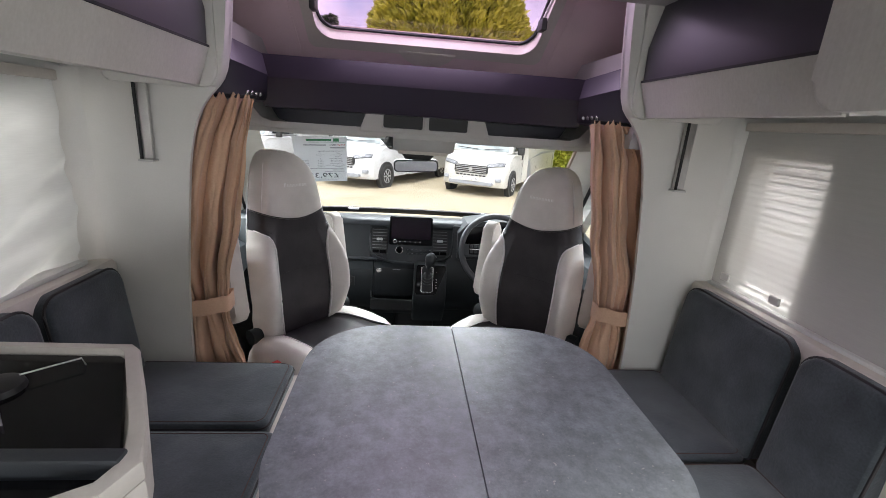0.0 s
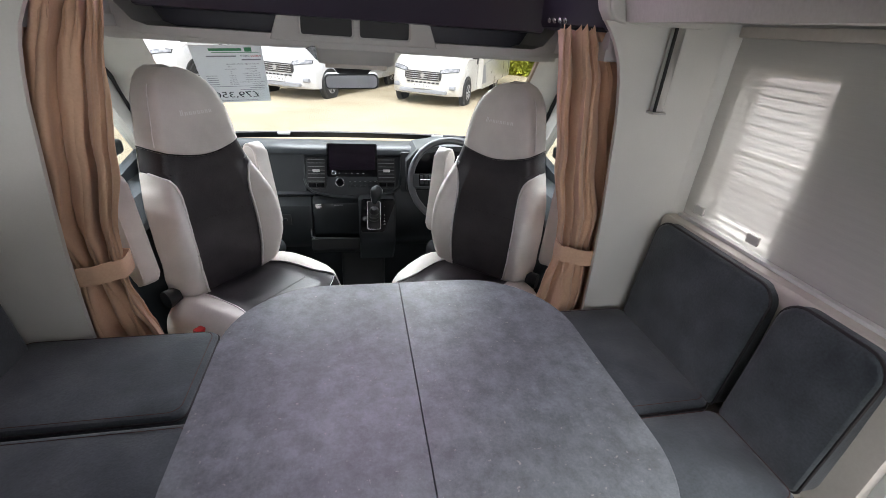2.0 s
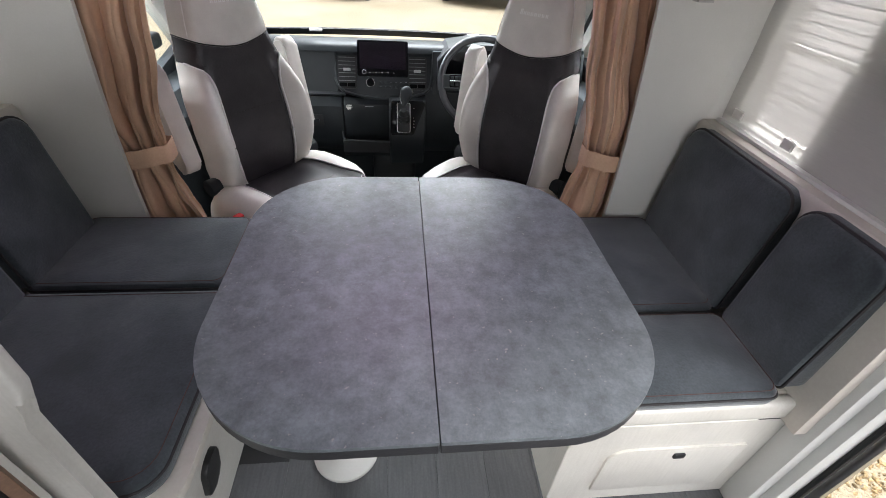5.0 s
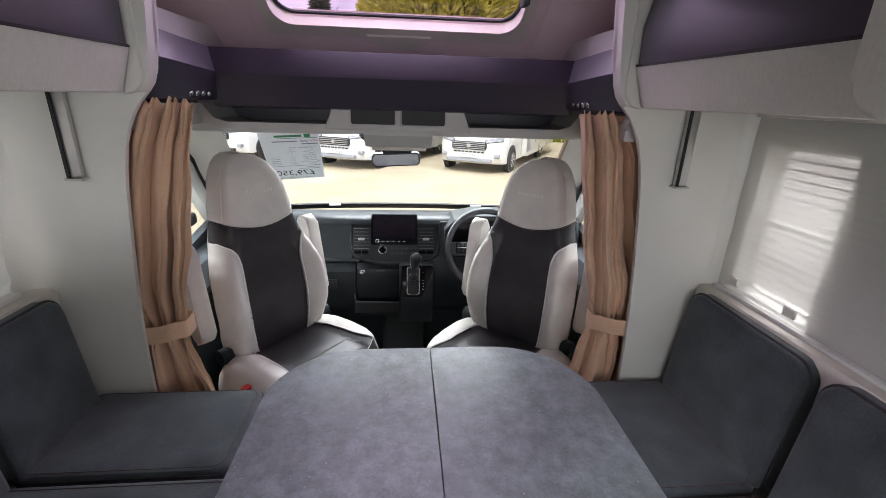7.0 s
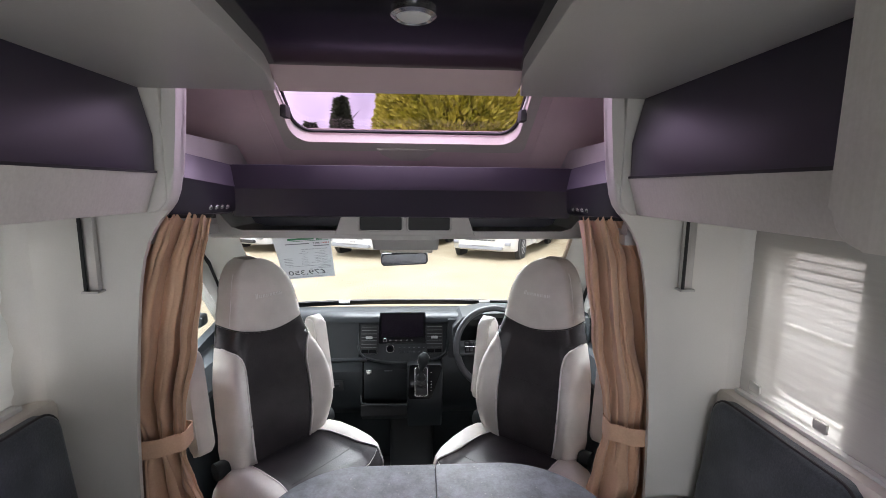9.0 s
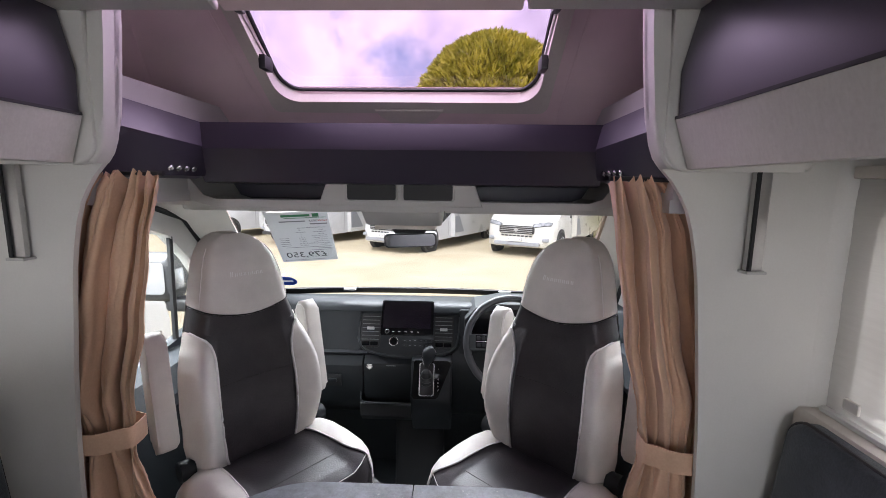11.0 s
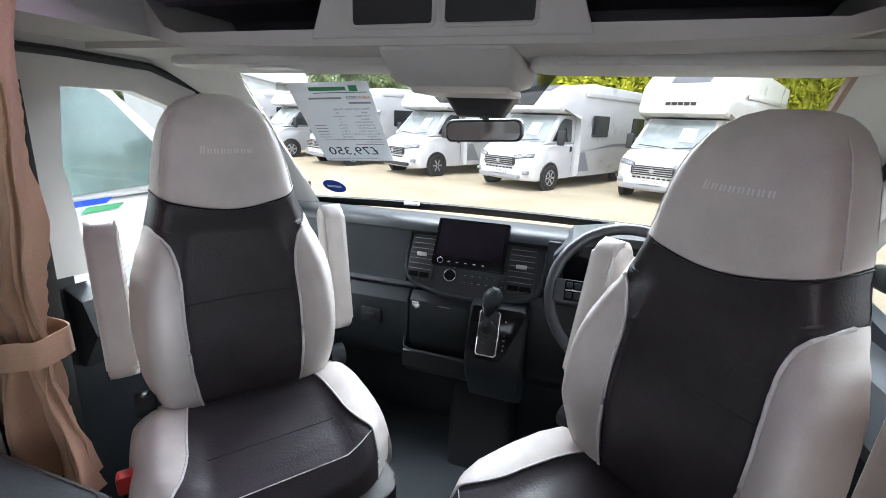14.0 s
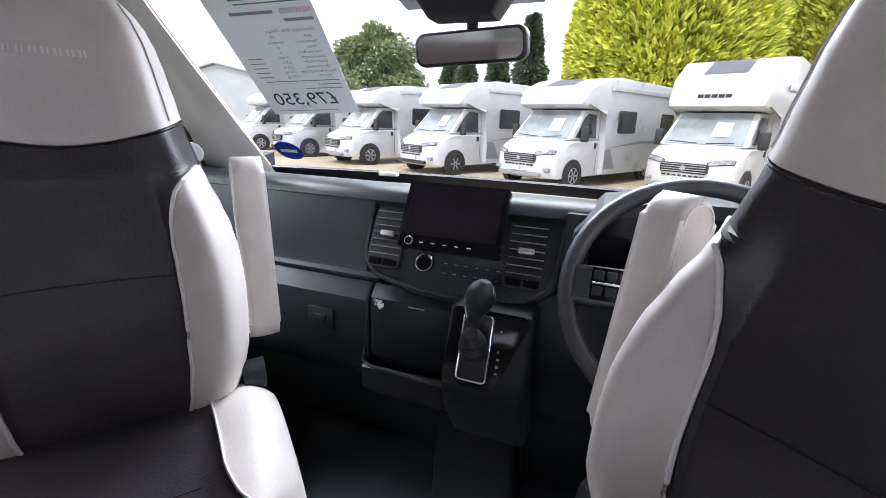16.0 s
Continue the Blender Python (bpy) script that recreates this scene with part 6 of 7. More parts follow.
prism(bm, [(-0.120, 1.292), (0.088, 1.292), (0.086, 1.240), (0.072, 1.200), (0.046, 1.163), (-0.072, 1.163), (-0.098, 1.200), (-0.116, 1.240)], "y", 2.355, 2.47, 0.022, 4)
for v in bm.verts:
    v.co.y += 0.25 * (1.292 - v.co.z) if v.co.y < 2.41 else 0.0
pod = part("camera_pod", bm, M_BLACK, mir)
bm = B()
for k in range(5):
    box(bm, -0.078 + 0.006 * k, -0.040 + 0.004 * k, 2.366 + 0.004 * k, 2.374 + 0.004 * k, 1.236 - 0.008 * k, 1.240 - 0.008 * k)
part("pod_grille", bm, M_DASH_SOFT, pod)

# price sheet in the windscreen, seen from behind
pap = thing("price_sheet", "white printed price sheet in the windscreen, seen from behind", "paper", at=ws(-0.42, 1.10) + Vector((0, -0.02, -0.12)))
pc, pw, ph = Vector((-0.492, 2.535, 1.122)), 0.250, 0.352
px = Vector((1.0, 0.16, 0.05)).normalized()
pn = px.cross(Vector((-0.10, -0.74, 0.68))).normalized()
pz = pn.cross(px).normalized()
MP = Matrix((( px.x, pz.x, pn.x, pc.x), (px.y, pz.y, pn.y, pc.y), (px.z, pz.z, pn.z, pc.z), (0, 0, 0, 1)))
if MP.to_3x3().determinant() < 0:
    MP = MP @ Matrix.Diagonal((1, 1, -1, 1))
bm = B()
box(bm, -pw / 2, pw / 2, -ph / 2, ph / 2, -0.0004, 0.0004, 0, 1, MP)
part("sheet", bm, M_PAPER, pap)


MF = MP @ Matrix.Translation((0, 0, 0.0006 if (MP.to_3x3() @ Vector((0, 0, 1))).y < 0 else -0.0006))


def printed(words, x, y, size, material):
    flat_text(words, size, MF @ Matrix.Translation((x, y, 0)), material, "print", pap, mirror=True, depth=0.0001)


def bar(x, y, w, h, material):
    bm = B()
    box(bm, x - w / 2, x + w / 2, y - h / 2, y + h / 2, -0.0001, 0.0001, 0, 1, MF)
    part("print_bar", bm, material, pap)


printed("£79,350", -0.008, -0.125, 0.056, M_INK)
bar(0.075, 0.152, 0.026, 0.022, M_INK_GREEN)
bar(-0.005, 0.152, 0.115, 0.014, M_INK_GREEN)
bar(0.03, 0.137, 0.17, 0.003, M_INK_GREEN)
printed("NEW", 0.098, 0.116, 0.017, M_INK_RED)
printed("2023", 0.060, 0.116, 0.017, M_INK)
bar(-0.025, 0.116, 0.105, 0.007, M_INK_GREY)
bar(0.080, 0.096, 0.070, 0.007, M_INK_GREY)
printed("Fixed Single Beds, Garage", 0.045, 0.072, 0.0115, M_INK_GREY)
for k, (a, b) in enumerate((("BHP:", "170"), ("Transmission:", "Automatic"), ("Sleeps:", "4"), ("Total Seat Belts:", "4"), ("Overall Length:", "7.19 m"), ("Overall Width:", "2.35 m"), ("Overall Height:", "2.92 m"), ("Mass In Running Order:", "3,157 kg"), ("MTPLM:", "3,500 Kg"))):
    y = 0.056 - 0.0135 * k
    printed(a, 0.085 - 0.0009 * len(a), y, 0.010, M_INK_GREY)
    printed(b, -0.005, y, 0.010, M_INK_GREY)
    if k > 3:
        bar(-0.082, y, 0.04, 0.0025, M_INK_GREY)
for k, w in enumerate((0.20, 0.06, 0.10)):
    bar(0.11 - w / 2, -0.066 - 0.012 * k, w, 0.0025, M_INK_GREY)
bar(-0.02, -0.163, 0.18, 0.002, M_INK_GREY)
bd = thing("oval_badge", "small dark blue oval sticker low on the windscreen", "sticker", at=ws(-0.64, 0.87) + Vector((0, -0.012, -0.02)))
mb = disc_at(ws(-0.638, 0.895) + Vector((0, -0.016, 0)), (0.3, -0.62, -0.72))
MB = Matrix.Translation(mb.translation + Vector((0, -0.012, -0.012))) @ Matrix(((1, 0, 0, 0), (0, -0.69, -0.72, 0), (0, 0.72, -0.69, 0), (0, 0, 0, 1)))
bm = B()
lathe(bm, [(0.048, 0), (0.048, 0.0006)], MB @ Matrix.Translation((0, 0.012, 0)) @ Matrix.Diagonal((1, 0.78, 1, 1)), 28)
part("disc", bm, M_BLUE, bd)
bm = B()
box(bm, -0.030, 0.030, 0.006, 0.018, 0.0008, 0.0012, 0, 1, MB)
part("mark", bm, M_THREAD, bd)


# ---------------------------------------------------------------- outdoors
GZ = -0.60
bm = B()
g0 = [bm.verts.new(p) for p in ((-400, -400, GZ), (400, -400, GZ), (400, 400, GZ), (-400, 400, GZ))]
bm.faces.new(g0)
whole("ground", bm, M_GRAVEL, "pale honey gravel yard", "gravel", kind="structure")


def pebbles():
    """Loose stones outside the entrance door."""
    bm = B()
    rnd = random.Random(5)
    for k in range(9000):
        x, y = 1.2 + 2.4 * rnd.random(), 0.2 + 2.2 * rnd.random()
        r = 0.007 + 0.010 * rnd.random()
        m = Matrix.Translation((x, y, GZ + r * 0.4)) @ Euler((rnd.random() * 3, rnd.random() * 3, rnd.random() * 3)).to_matrix().to_4x4() @ Matrix.Diagonal((r, r * 0.8, r * 0.55, 1))
        p = [m @ Vector(q) for q in ((1, 0, 0), (-1, 0, 0), (0, 1, 0), (0, -1, 0), (0, 0, 1), (0, 0, -1))]
        v = [bm.verts.new(q) for q in p]
        for a, b, c in ((0, 2, 4), (2, 1, 4), (1, 3, 4), (3, 0, 4), (2, 0, 5), (1, 2, 5), (3, 1, 5), (0, 3, 5)):
            bm.faces.new((v[a], v[b], v[c]))
    me = bpy.data.meshes.new("gravel_stones")
    bm.to_mesh(me)
    bm.free()
    m = M_PEBBLE
    gi = m.node_tree.nodes.new("ShaderNodeNewGeometry")
    oi = [n for n in m.node_tree.nodes if n.type == "OBJECT_INFO"][0]
    for l in list(oi.outputs["Random"].links):
        m.node_tree.links.new(gi.outputs["Random Per Island"], l.to_socket)
    me.materials.append(m)
    tagged(new("gravel_stones", me), "loose honey-coloured gravel stones beside the step", "gravel", kind="stuff")


pebbles()


def motorhome(label, at, turn=0.0, paint=None, over=0.0, stripe=None, grille=0, cab_paint=None, roof_panel=True, plate="", name_bar=False, wheel_dark=False, side_glass=None):
    """A coachbuilt motorhome that faces its own -y; at is the middle of its bumper on the ground."""
    paint = paint or M_VAN
    cab_paint = cab_paint or paint
    t = thing("motorhome", label, "motorhome", group="parked motorhomes", at=(at[0], at[1], GZ), turn=turn)
    W = 1.0
    # lower cab: bonnet and doors
    bm = B()
    prof = [(0.10, 0.28), (0.02, 0.34), (0.0, 0.50), (0.01, 0.66), (0.025, 0.80), (0.06, 0.92), (0.11, 1.00), (0.20, 1.06), (0.40, 1.14), (0.62, 1.21), (0.85, 1.26), (2.3, 1.27), (2.3, 0.30)]

    def bowed(x, y, z):
        """The cab's front is round in plan and falls off over the wings."""
        a = abs(x) / W
        f = max(0.0, (0.9 - y) / 0.9)
        drop = 0.05 * a ** 4 * max(0.0, min(1.0, (z - 0.6) / 0.4))
        return Vector((x * (1 - 0.05 * f * f * a ** 2), y + 0.30 * a ** 3.2 * f, z - drop))

    def nose(x, z, lift):
        y = ramp([(0.34, 0.02), (0.5, 0.0), (0.80, 0.025), (0.92, 0.06), (1.00, 0.11), (1.06, 0.20), (1.14, 0.40), (1.21, 0.62)], z)
        return bowed(x, y, z) + Vector((math.copysign(lift * 0.6, x), -lift, lift * 0.5))
    xs = [-1.0, -0.985, -0.95, -0.88, -0.78, -0.64, -0.45, -0.2, 0, 0.2, 0.45, 0.64, 0.78, 0.88, 0.95, 0.985, 1.0]
    cols = []
    for x in xs:
        k = max(0.0, (abs(x) - 0.88) / 0.12) ** 2 * 0.05
        cols.append([bm.verts.new(bowed(x, y + (k if y < 1 else 0), z + (-k * 0.6 if z > 0.9 else 0))) for y, z in prof])
    for a_, b_ in zip(cols, cols[1:]):
        for i in range(len(prof)):
            j = (i + 1) % len(prof)
            bm.faces.new((a_[i], a_[j], b_[j], b_[i]))
    bm.faces.new(cols[0]), bm.faces.new(cols[-1][::-1])
    for fc in bm.faces:
        fc.smooth = len(fc.verts) == 4
    part("cab_body", bm, cab_paint, t)
    # cab top with pillars
    bm = B()
    prism(bm, [(0.78, 1.24), (1.50, 1.98), (2.3, 2.02), (2.3, 1.24)], "x", -W * 0.94, W * 0.94, 0.05, 3)
    for v in bm.verts:
        v.co.x *= 1 - 0.10 * max(0, (v.co.z - 1.24) / 0.8)
    part("cab_top", bm, cab_paint, t)
    bm = B()
    vs = [(-0.84, 0.80, 1.27), (0.84, 0.80, 1.27), (0.75, 1.46, 1.955), (-0.75, 1.46, 1.955)]
    n = Vector((0, -0.72, 0.69))
    lo = [bm.verts.new(Vector(p) + n * 0.012) for p in vs]
    hi = [bm.verts.new(Vector(p) - n * 0.02) for p in vs]
    bm.faces.new(lo)
    for i in range(4):
        bm.faces.new((lo[i], lo[(i + 1) % 4], hi[(i + 1) % 4], hi[i]))
    scr_ = part("windscreen", bm, M_VAN_SCREEN, t)
    bm = B()
    vs = [(0.12, 0.95, 1.44), (0.50, 0.95, 1.44), (0.46, 1.25, 1.755), (0.12, 1.25, 1.755)]
    bm.faces.new([bm.verts.new(Vector(p) + n * 0.018) for p in vs])
    part("price_sheet", bm, M_PLATE, scr_)
    for s in (-1, 1):
        bm = B()
        tube(bm, [(s * 0.1, 0.80, 1.295), (s * 0.70 - 0.05, 0.84, 1.33)], 0.012, 5)
        part("wiper", bm, M_VAN_TRIM, scr_)
    for s in (-1, 1):
        bm = B()
        o = [(1.02, 1.30), (1.98, 1.28), (1.98, 1.88), (1.60, 1.90), (1.44, 1.80)]
        prism(bm, o, "x", s * 0.955, s * 0.925, 0.02, 2)
        for v in bm.verts:
            v.co.x *= 1 - 0.07 * max(0, (v.co.z - 1.28) / 0.8)
            v.co.x *= 1.012
        part("door_window", bm, side_glass or M_VAN_GLASS, t)
        bm = B()
        box(bm, min(s * 1.0, s * 1.005), max(s * 1.0, s * 1.005), 2.03, 2.035, 0.40, 1.9)
        part("door_gap", bm, M_VAN_TRIM, t)
        bm = B()
        box(bm, min(s * 1.0, s * 1.02), max(s * 1.0, s * 1.02), 1.86, 1.96, 1.02, 1.16, 0.02)
        part("door_handle", bm, M_VAN_TRIM, t)
        bm = B()
        box(bm, min(s * 1.02, s * 1.22), max(s * 1.02, s * 1.22), 1.10, 1.22, 1.20, 1.60, 0.05, 3)
        mr = part("wing_mirror", bm, M_VAN_TRIM, t)
        # headlight sweeping back over the wing
        bm = B()
        grid(bm, lambda u, v, s=s: nose(s * (0.44 + 0.50 * u), 0.83 + 0.085 * u + v * (0.095 + 0.06 * u * (1.2 - u)), 0.010), 10, 4, 0.004)
        hl = part("headlight", bm, M_VAN_TRIM, t)
        bm = B()
        grid(bm, lambda u, v, s=s: nose(s * (0.455 + 0.465 * u), 0.842 + 0.083 * u + v * (0.070 + 0.06 * u * (1.2 - u)), 0.020), 10, 4, 0.004)
        part("lens", bm, M_HEADLIGHT, hl)
        bm = B()
        prism(bm, rounded(0.10, 0.22, 0.45, 0.55, 0.03, 4), "x", s * 0.70, s * 0.86, 0.01, 1)
        part("fog_lamp", bm, M_VAN_GREY, t)
        # wheel and arch
        for y in (0.98, 5.1):
            m = disc_at((s * 0.86, y, 0.34), (s, 0, 0))
            bm = B()
            lathe(bm, [(0.40, 0.0), (0.42, 0.10), (0.42, 0.146), (0.001, 0.147)], m, 28)
            part("wheel_arch", bm, M_VAN_TRIM, t)
            bm = B()
            lathe(bm, [(0.21, 0.02), (0.30, 0.0), (0.34, 0.03), (0.34, 0.14), (0.31, 0.168), (0.22, 0.165)], m, 28)
            w = part("wheel", bm, M_TYRE, t)
            bm = B()
            lathe(bm, [(0.22, 0.160), (0.20, 0.172), (0.17, 0.14), (0.001, 0.145)], m, 24)
            rim_ = part("rim", bm, M_VAN_TRIM if wheel_dark else M_RIM, w)
            for q in range(6):
                bm = B()
                a = 2 * math.pi * q / 6
                box(bm, 0.03, 0.19, -0.022, 0.022, 0.145, 0.170, 0.004, 1, m @ Matrix.Rotation(a, 4, "Z"))
                part("spoke", bm, M_RIM, w)
    # grille, bumper and plate
    bm = B()
    prism(bm, rounded(-0.50, 0.50, 0.66, 0.88, 0.06, 4), "y", -0.018, 0.06, 0.01, 1)
    g = part("grille", bm, M_VAN_TRIM, t)
    for k in range(4):
        bm = B()
        box(bm, -0.46, 0.46, -0.028, -0.012, 0.69 + 0.05 * k, 0.705 + 0.05 * k)
        part("grille_bar", bm, M_RIM if grille else M_VAN_GREY, g)
    bm = B()
    lathe(bm, [(0.055, 0), (0.055, 0.012), (0.001, 0.014)], disc_at((0, -0.03, 0.77), (0, -1, 0)), 18)
    part("round_badge", bm, M_RIM, g)
    bm = B()
    prism(bm, rounded(-0.66, 0.66, 0.33, 0.43, 0.04, 4), "y", -0.015, 0.12, 0.012, 1)
    bp = part("bumper_intake", bm, M_VAN_TRIM if not grille else M_VAN_GREY, t)
    for k in range(8):
        bm = B()
        box(bm, -0.44 + 0.115 * k, -0.36 + 0.115 * k, -0.012, 0.02, 0.585, 0.62, 0.004, 1)
        part("cooling_slot", bm, M_VAN_TRIM, bp)
    bm = B()
    box(bm, -0.26, 0.26, -0.04, -0.018, 0.455, 0.565, 0.004, 1)
    pl = part("number_plate", bm, M_PLATE, t)
    if plate:
        flat_text(plate, 0.11, Matrix.Translation((0, -0.0415, 0.51)) @ Matrix.Rotation(radians(90), 4, "X"), M_INK, "plate_letters", pl)
    # living body with its nose over the cab
    BW = 1.13
    body = [(2.18, 0.32), (2.18, 2.0), (1.30, 2.04), (1.10, 2.12), (1.08, 2.25), (1.30, 2.52 + over * 0.5), (2.0, 2.74 + over), (2.6, 2.80 + over), (7.1, 2.80 + over * 0.6), (7.2, 2.6), (7.2, 0.36)]
    bm = B()
    prism(bm, body, "x", -BW, BW, 0.10, 4)
    for v in bm.verts:
        v.co.x *= 1 - 0.10 * max(0, (2.2 - v.co.y) / 1.1) ** 1.5 if v.co.y < 2.2 and v.co.z > 1.9 else 1
    part("living_body", bm, paint, t)
    if roof_panel:
        bm = B()
        vs = [(-0.45, 1.45), (0.45, 1.45), (0.45, 1.98), (-0.45, 1.98)]
        bm.faces.new([bm.verts.new((x, y, (2.52 + over * 0.5) + (y - 1.30) / 0.7 * (0.22 + over * 0.5) + 0.012)) for x, y in vs])
        bmesh.ops.solidify(bm, geom=list(bm.faces), thickness=0.02)
        part("roof_window", bm, M_VAN_GREY, t)
    if name_bar:
        for k in range(5):
            bm = B()
            box(bm, -0.36 + 0.145 * k, -0.25 + 0.145 * k, 1.078, 1.14, 2.31, 2.38, 0.0, 1)
            part("name_bar", bm, M_VAN_TRIM, t)
    for s in (-1, 1):
        for y0, y1 in ((2.75, 3.75), (5.4, 6.3)):
            bm = B()
            prism(bm, rounded(y0, y1, 1.42, 2.02, 0.06, 4), "x", s * (BW - 0.01), s * (BW + 0.02), 0.01, 1)
            part("side_window", bm, M_VAN_GLASS, t)
        if stripe is not None:
            bm = B()
            prism(bm, [(2.25, 1.02), (4.2, 1.22), (7.1, 1.22), (7.1, 1.14), (4.2, 1.14)], "x", s * (BW + 0.001), s * (BW + 0.006))
            part("decal", bm, stripe, t)
            bm = B()
            prism(bm, [(2.22, 0.36), (2.9, 0.36), (2.5, 1.0), (2.22, 1.0)], "x", s * (BW + 0.001), s * (BW + 0.006))
            part("decal", bm, stripe, t)
        bm = B()
        prism(bm, [(2.2, 2.50), (6.9, 2.50), (6.9, 2.62), (2.2, 2.62)], "x", s * (BW + 0.0), s * (BW + 0.05), 0.02, 2)
        part("awning", bm, paint, t)
        bm = B()
        prism(bm, [(2.2, 0.32), (4.6, 0.32), (4.6, 0.46), (2.2, 0.46)], "x", s * (BW + 0.0), s * (BW + 0.012), 0.004, 1)
        part("skirt", bm, paint, t)
    return t


motorhome("cream coachbuilt motorhome with tall nose and dark plate letters", (1.80, 12.6), -28, M_VAN_CREAM, 0.45, M_VAN_GREY, 1, None, True, "FY71 EXK", True)
motorhome("white and silver coachbuilt motorhome with grey side decal", (-1.94, 12.95), -28, M_VAN, 0.05, M_VAN_GREY, 1, None, True, "FD19 BHE", False)
motorhome("white coachbuilt motorhome with dark alloy wheels", (-5.54, 14.05), -28, M_VAN, 0.05, M_VAN_GREY, 0, None, True, "", False, True)
motorhome("white low-profile motorhome with silver nose badge", (-9.14, 15.1), -28, M_VAN, 0.0, None, 1, None, True, "", False)
motorhome("white motorhome with silver cab", (-12.7, 16.35), -28, M_VAN, -0.05, None, 0, M_VAN_SILVER, True, "", False)
motorhome("white motorhome far along the row", (-16.6, 17.8), -28, M_VAN, 0.0, None, 0, None, True, "", False)
motorhome("white coachbuilt motorhome parked along the row", (6.2, 12.9), -28, M_VAN, 0.0, M_VAN_GREY, 0, None, True, "", False)
beside = motorhome("white motorhome parked close beside, with side stripes", (-3.25, 4.55), 180, M_VAN, 0.0, M_VAN_GREY, 0, None, True, "", False, False, M_SIDE_GLASS)
motorhome("white motorhome parked beside on the driver's side", (4.3, 5.3), 180, M_VAN, 0.0, None, 0, None, True, "", False)


for z0, mt, y0 in ((1.235, M_BLUE, 1.62), (1.195, M_INK_GREEN, 1.56)):
    bm = B()
    prism(bm, [(y0, z0), (y0 + 0.20, z0), (y0 + 0.16, z0 + 0.03), (y0 - 0.04, z0 + 0.03)], "x", -1.002, -1.008)
    part("decal", bm, mt, beside, "short coloured stripe")

# white slatted fence panel outside the blinded window
fence = thing("slatted_fence", "white horizontal slat fence panel", "fence", at=(2.33, 2.9, GZ))
for k in range(22):
    bm = B()
    box(bm, 2.29, 2.31, 1.9, 4.0, GZ + 0.9 + 0.055 * k, GZ + 0.945 + 0.055 * k, 0.003, 1)
    part("slat", bm, M_VAN, fence)
for y in (1.9, 2.9, 3.95):
    bm = B()
    box(bm, 2.31, 2.36, y, y + 0.05, GZ, GZ + 2.15, 0.004, 1)
    part("post", bm, M_BARK, fence)


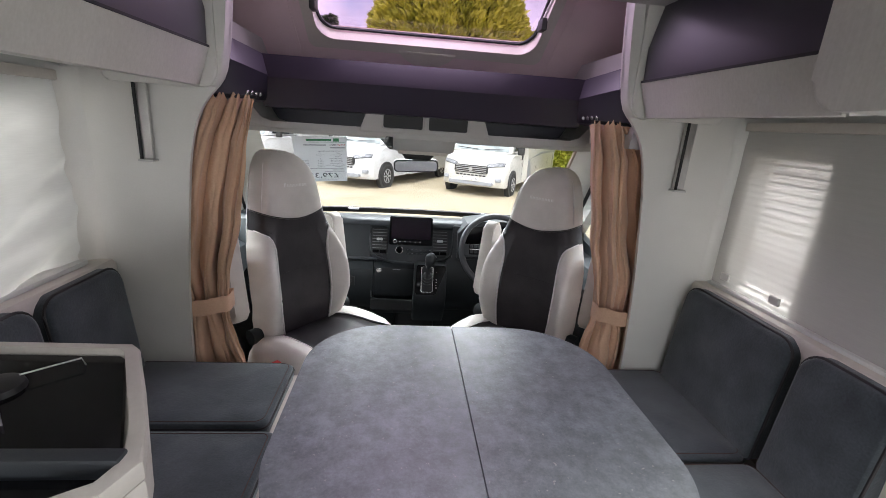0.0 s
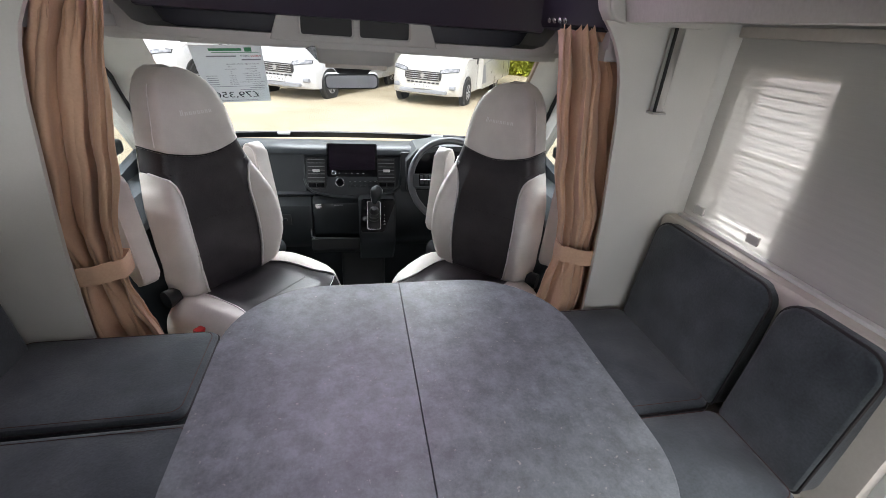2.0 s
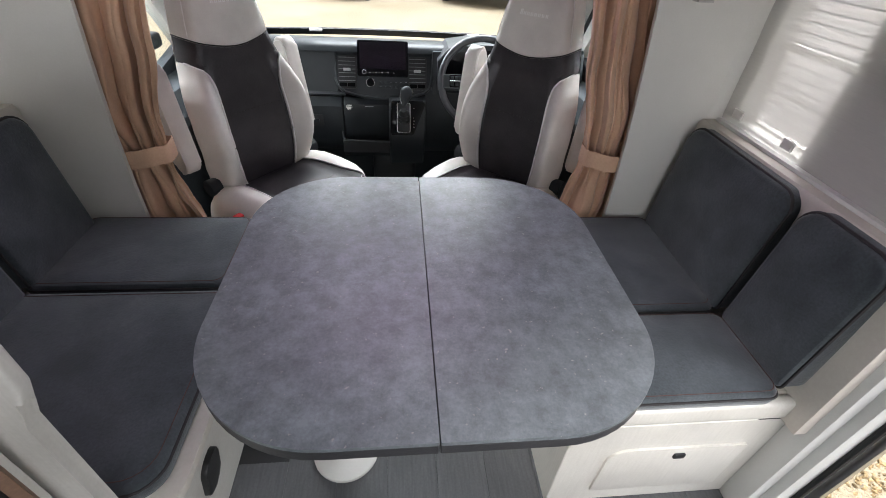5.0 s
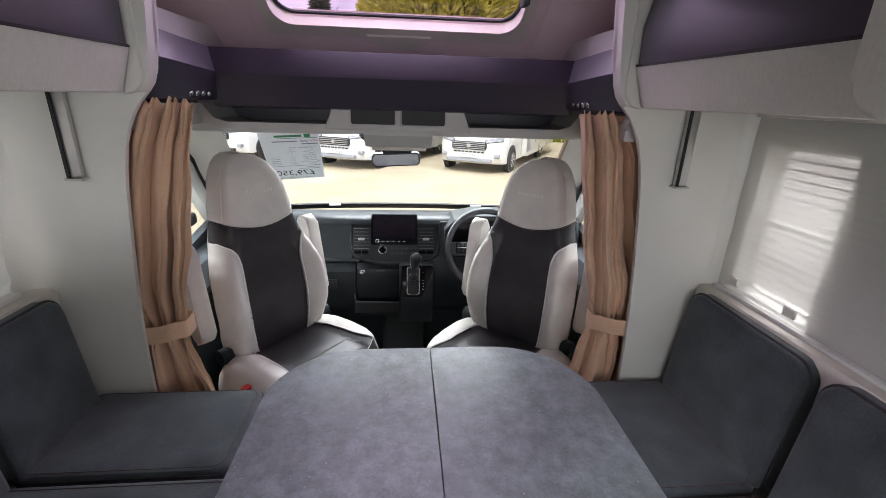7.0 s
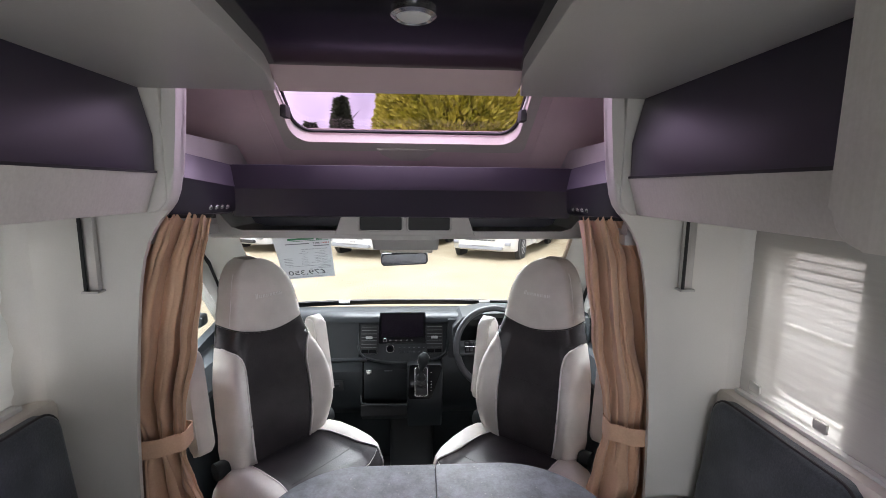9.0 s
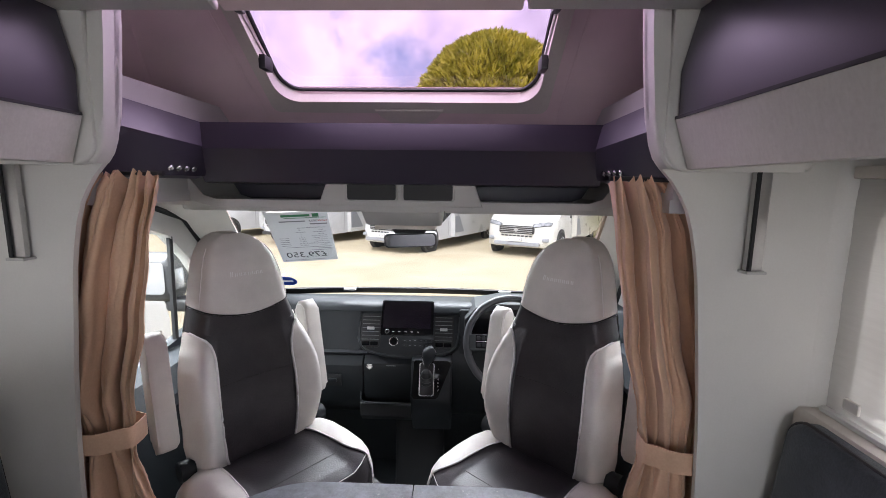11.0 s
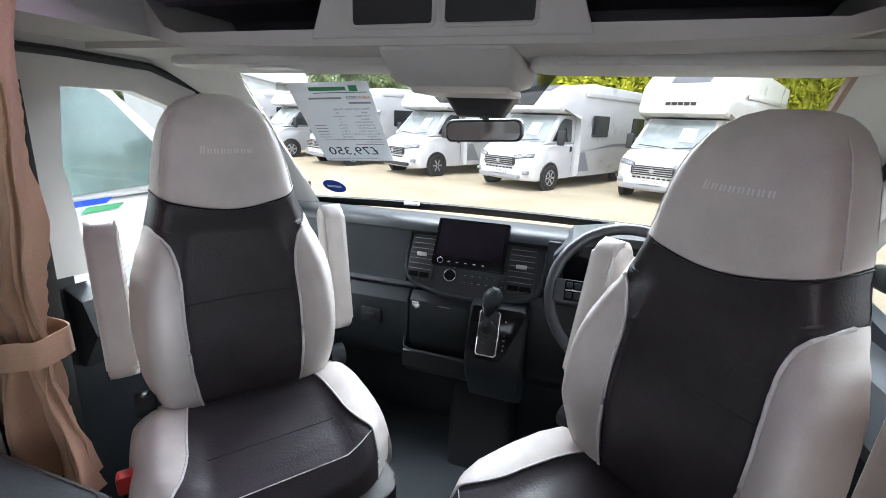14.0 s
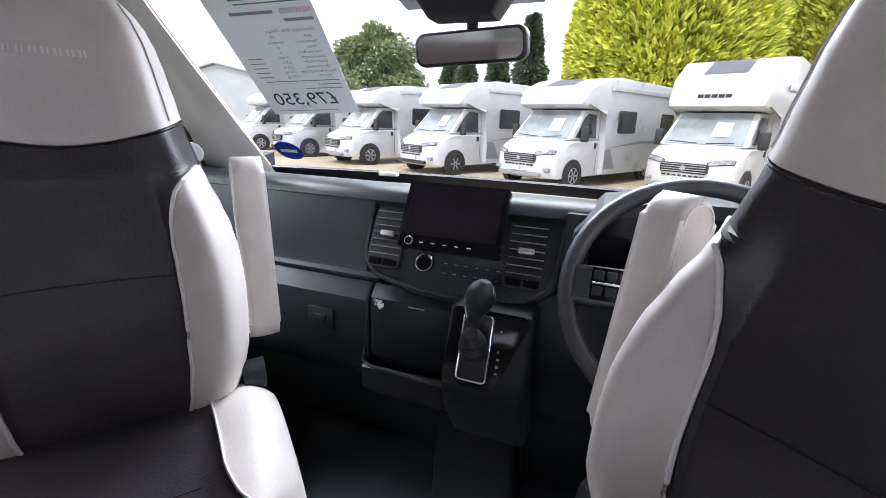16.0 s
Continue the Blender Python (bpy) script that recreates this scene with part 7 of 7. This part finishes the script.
# ---------------------------------------------------------------- trees and far buildings
def tree(name_label, at, height, radius, leaf, kind, seed, count, size, bottom=0.0):
    """A tapered trunk with limbs and a crown of many small sprays."""
    rnd = random.Random(seed)
    t = thing("tree", name_label, "tree", group="yard trees", at=(at[0], at[1], GZ), turn=0)
    bm = B()
    tube(bm, [(0, 0, 0), (0.05, 0.02, height * 0.3), (0, 0.05, height * 0.8)], [radius * 0.09, radius * 0.07, radius * 0.02], 10)
    for k in range(9):
        a, h = k * 2.4, height * (0.2 + 0.07 * k)
        tube(bm, [(0, 0, h), (radius * 0.3 * math.cos(a), radius * 0.3 * math.sin(a), h + height * 0.06), (radius * 0.6 * math.cos(a), radius * 0.6 * math.sin(a), h + height * 0.14)], [radius * 0.035, radius * 0.02, radius * 0.008], 6)
    part("trunk", bm, M_BARK, t)
    verts, faces = [], []

    def spray(p, d, s):
        d = d.normalized()
        u = d.cross(Vector((rnd.random() - 0.5, rnd.random() - 0.5, rnd.random() - 0.5))).normalized()
        w = d.cross(u)
        b = len(verts)
        for a in range(3):
            e = (d * (1.0 + 0.4 * rnd.random()) + u * (rnd.random() - 0.5) * 1.3 + w * (rnd.random() - 0.5) * 1.3) * s
            c = e.cross(d + u * 0.3).normalized() * s * 0.22
            k = len(verts)
            verts.extend([p, p + e * 0.45 + c, p + e, p + e * 0.45 - c])
            faces.append((k, k + 1, k + 2, k + 3))
    for k in range(count):
        if kind == "dome":
            h = rnd.random()
            r = radius * (1.0 if h < 0.55 else math.sqrt(max(0.0, 1 - ((h - 0.55) / 0.45) ** 2)))
            a = rnd.random() * 2 * math.pi
            q = 0.90 + 0.13 * rnd.random() + 0.09 * noise.noise(Vector((math.cos(a) * 3, math.sin(a) * 3, h * 6 + seed)))
            p = Vector((r * q * math.cos(a), r * q * math.sin(a), bottom + (height - bottom) * h * (0.97 + 0.05 * rnd.random())))
            d = Vector((math.cos(a), math.sin(a), 0.25 + 1.1 * (h - 0.3)))
        elif kind == "cone":
            h = rnd.random() ** 1.2
            r = radius * (1 - h) * (0.75 + 0.35 * noise.noise(Vector((seed, h * 9, 0)))) + 0.05
            a = rnd.random() * 2 * math.pi
            q = 0.55 + 0.5 * rnd.random()
            p = Vector((r * q * math.cos(a), r * q * math.sin(a), bottom + (height - bottom) * h))
            d = Vector((math.cos(a), math.sin(a), -0.2))
        else:
            v = Vector((rnd.gauss(0, 1), rnd.gauss(0, 1), rnd.gauss(0, 1))).normalized()
            q = 0.72 + 0.4 * noise.noise(v * 2.2 + Vector((seed, 0, 0))) + 0.22 * rnd.random()
            p = Vector((v.x * radius * q, v.y * radius * q, height * 0.62 + v.z * height * 0.38 * q))
            d = v + Vector((0, 0, -0.6))
        spray(p, d, size * (0.7 + 0.6 * rnd.random()))
    if kind == "dome":
        # a dim inner mass so that the crown has no see-through middle
        n0 = len(verts)
        for i in range(13):
            h = i / 12
            r = radius * 0.86 * (1.0 if h < 0.55 else math.sqrt(max(0.0, 1 - ((h - 0.55) / 0.45) ** 2))) + 0.02
            for j in range(20):
                a = 2 * math.pi * j / 20
                verts.append(Vector((r * math.cos(a), r * math.sin(a), bottom + (height - bottom) * 0.96 * h)))
        for i in range(12):
            for j in range(20):
                faces.append((n0 + i * 20 + j, n0 + i * 20 + (j + 1) % 20, n0 + (i + 1) * 20 + (j + 1) % 20, n0 + (i + 1) * 20 + j))
    me = bpy.data.meshes.new("crown")
    me.from_pydata([tuple(v) for v in verts], [], faces)
    me.materials.append(leaf)
    ob = new("crown", me)
    ob.parent = t
    return t


tree("large golden clipped conifer with a domed crown", (2.0, 25.4), 9.6, 4.1, M_LEAF_GOLD, "dome", 3, 36000, 0.30)
tree("golden conifer beside the row of motorhomes", (9.6, 25.7), 8.0, 3.6, M_LEAF_GOLD, "dome", 4, 18000, 0.25)
tree("rounded green willow behind the motorhomes", (-17.5, 33.0), 8.0, 3.4, M_LEAF, "round", 5, 16000, 0.24)
for k, (x, y, h) in enumerate(((-5.0, 30, 7.8), (-7.5, 32, 6.4), (-10.0, 33, 6.0), (-12.4, 36, 6.5), (-22.5, 36, 6.0), (6.0, 33, 8.5), (14, 31, 8.0))):
    tree("dark green conifer behind the yard", (x, y), h, 1.9, M_LEAF_DARK, "cone", 20 + k, 6000, 0.32)
bm = B()
verts, faces = [], []
rnd = random.Random(9)
for k in range(9000):
    a = radians(60 + 240 * rnd.random() - 60)
    R = 48 + 8 * rnd.random()
    p = Vector((R * math.sin(a - 2.0), R * math.cos(a - 2.0), GZ + 5.2 * rnd.random() ** 0.8 * (0.75 + 0.35 * noise.noise(Vector((a * 9, 0, 0))))))
    i = len(verts)
    for q in range(3):
        verts.append(p + Vector((rnd.random() - 0.5, rnd.random() - 0.5, rnd.random() - 0.5)) * 1.8)
    faces.append((i, i + 1, i + 2))
bm.free()
me = bpy.data.meshes.new("far_hedge")
me.from_pydata([tuple(v) for v in verts], [], faces)
me.materials.append(M_LEAF)
tagged(new("far_hedge", me), "far hedge and woods round the yard", "hedge", kind="stuff")
shed = thing("shed_building", "grey clad sales building with a low roof behind the yard", "building", at=(-27, 30, GZ))
bm = B()
prism(bm, [(-34, GZ), (-20, GZ), (-20, 3.0), (-27, 4.4), (-34, 3.0)], "y", 27, 45)
part("wall", bm, M_SHED, shed)
bm = B()
prism(bm, [(-34.3, 3.0), (-27, 4.46), (-19.7, 3.0), (-19.7, 3.12), (-27, 4.6), (-34.3, 3.12)], "y", 26.7, 45.3)
part("roof", bm, M_SHED, shed)
planks()
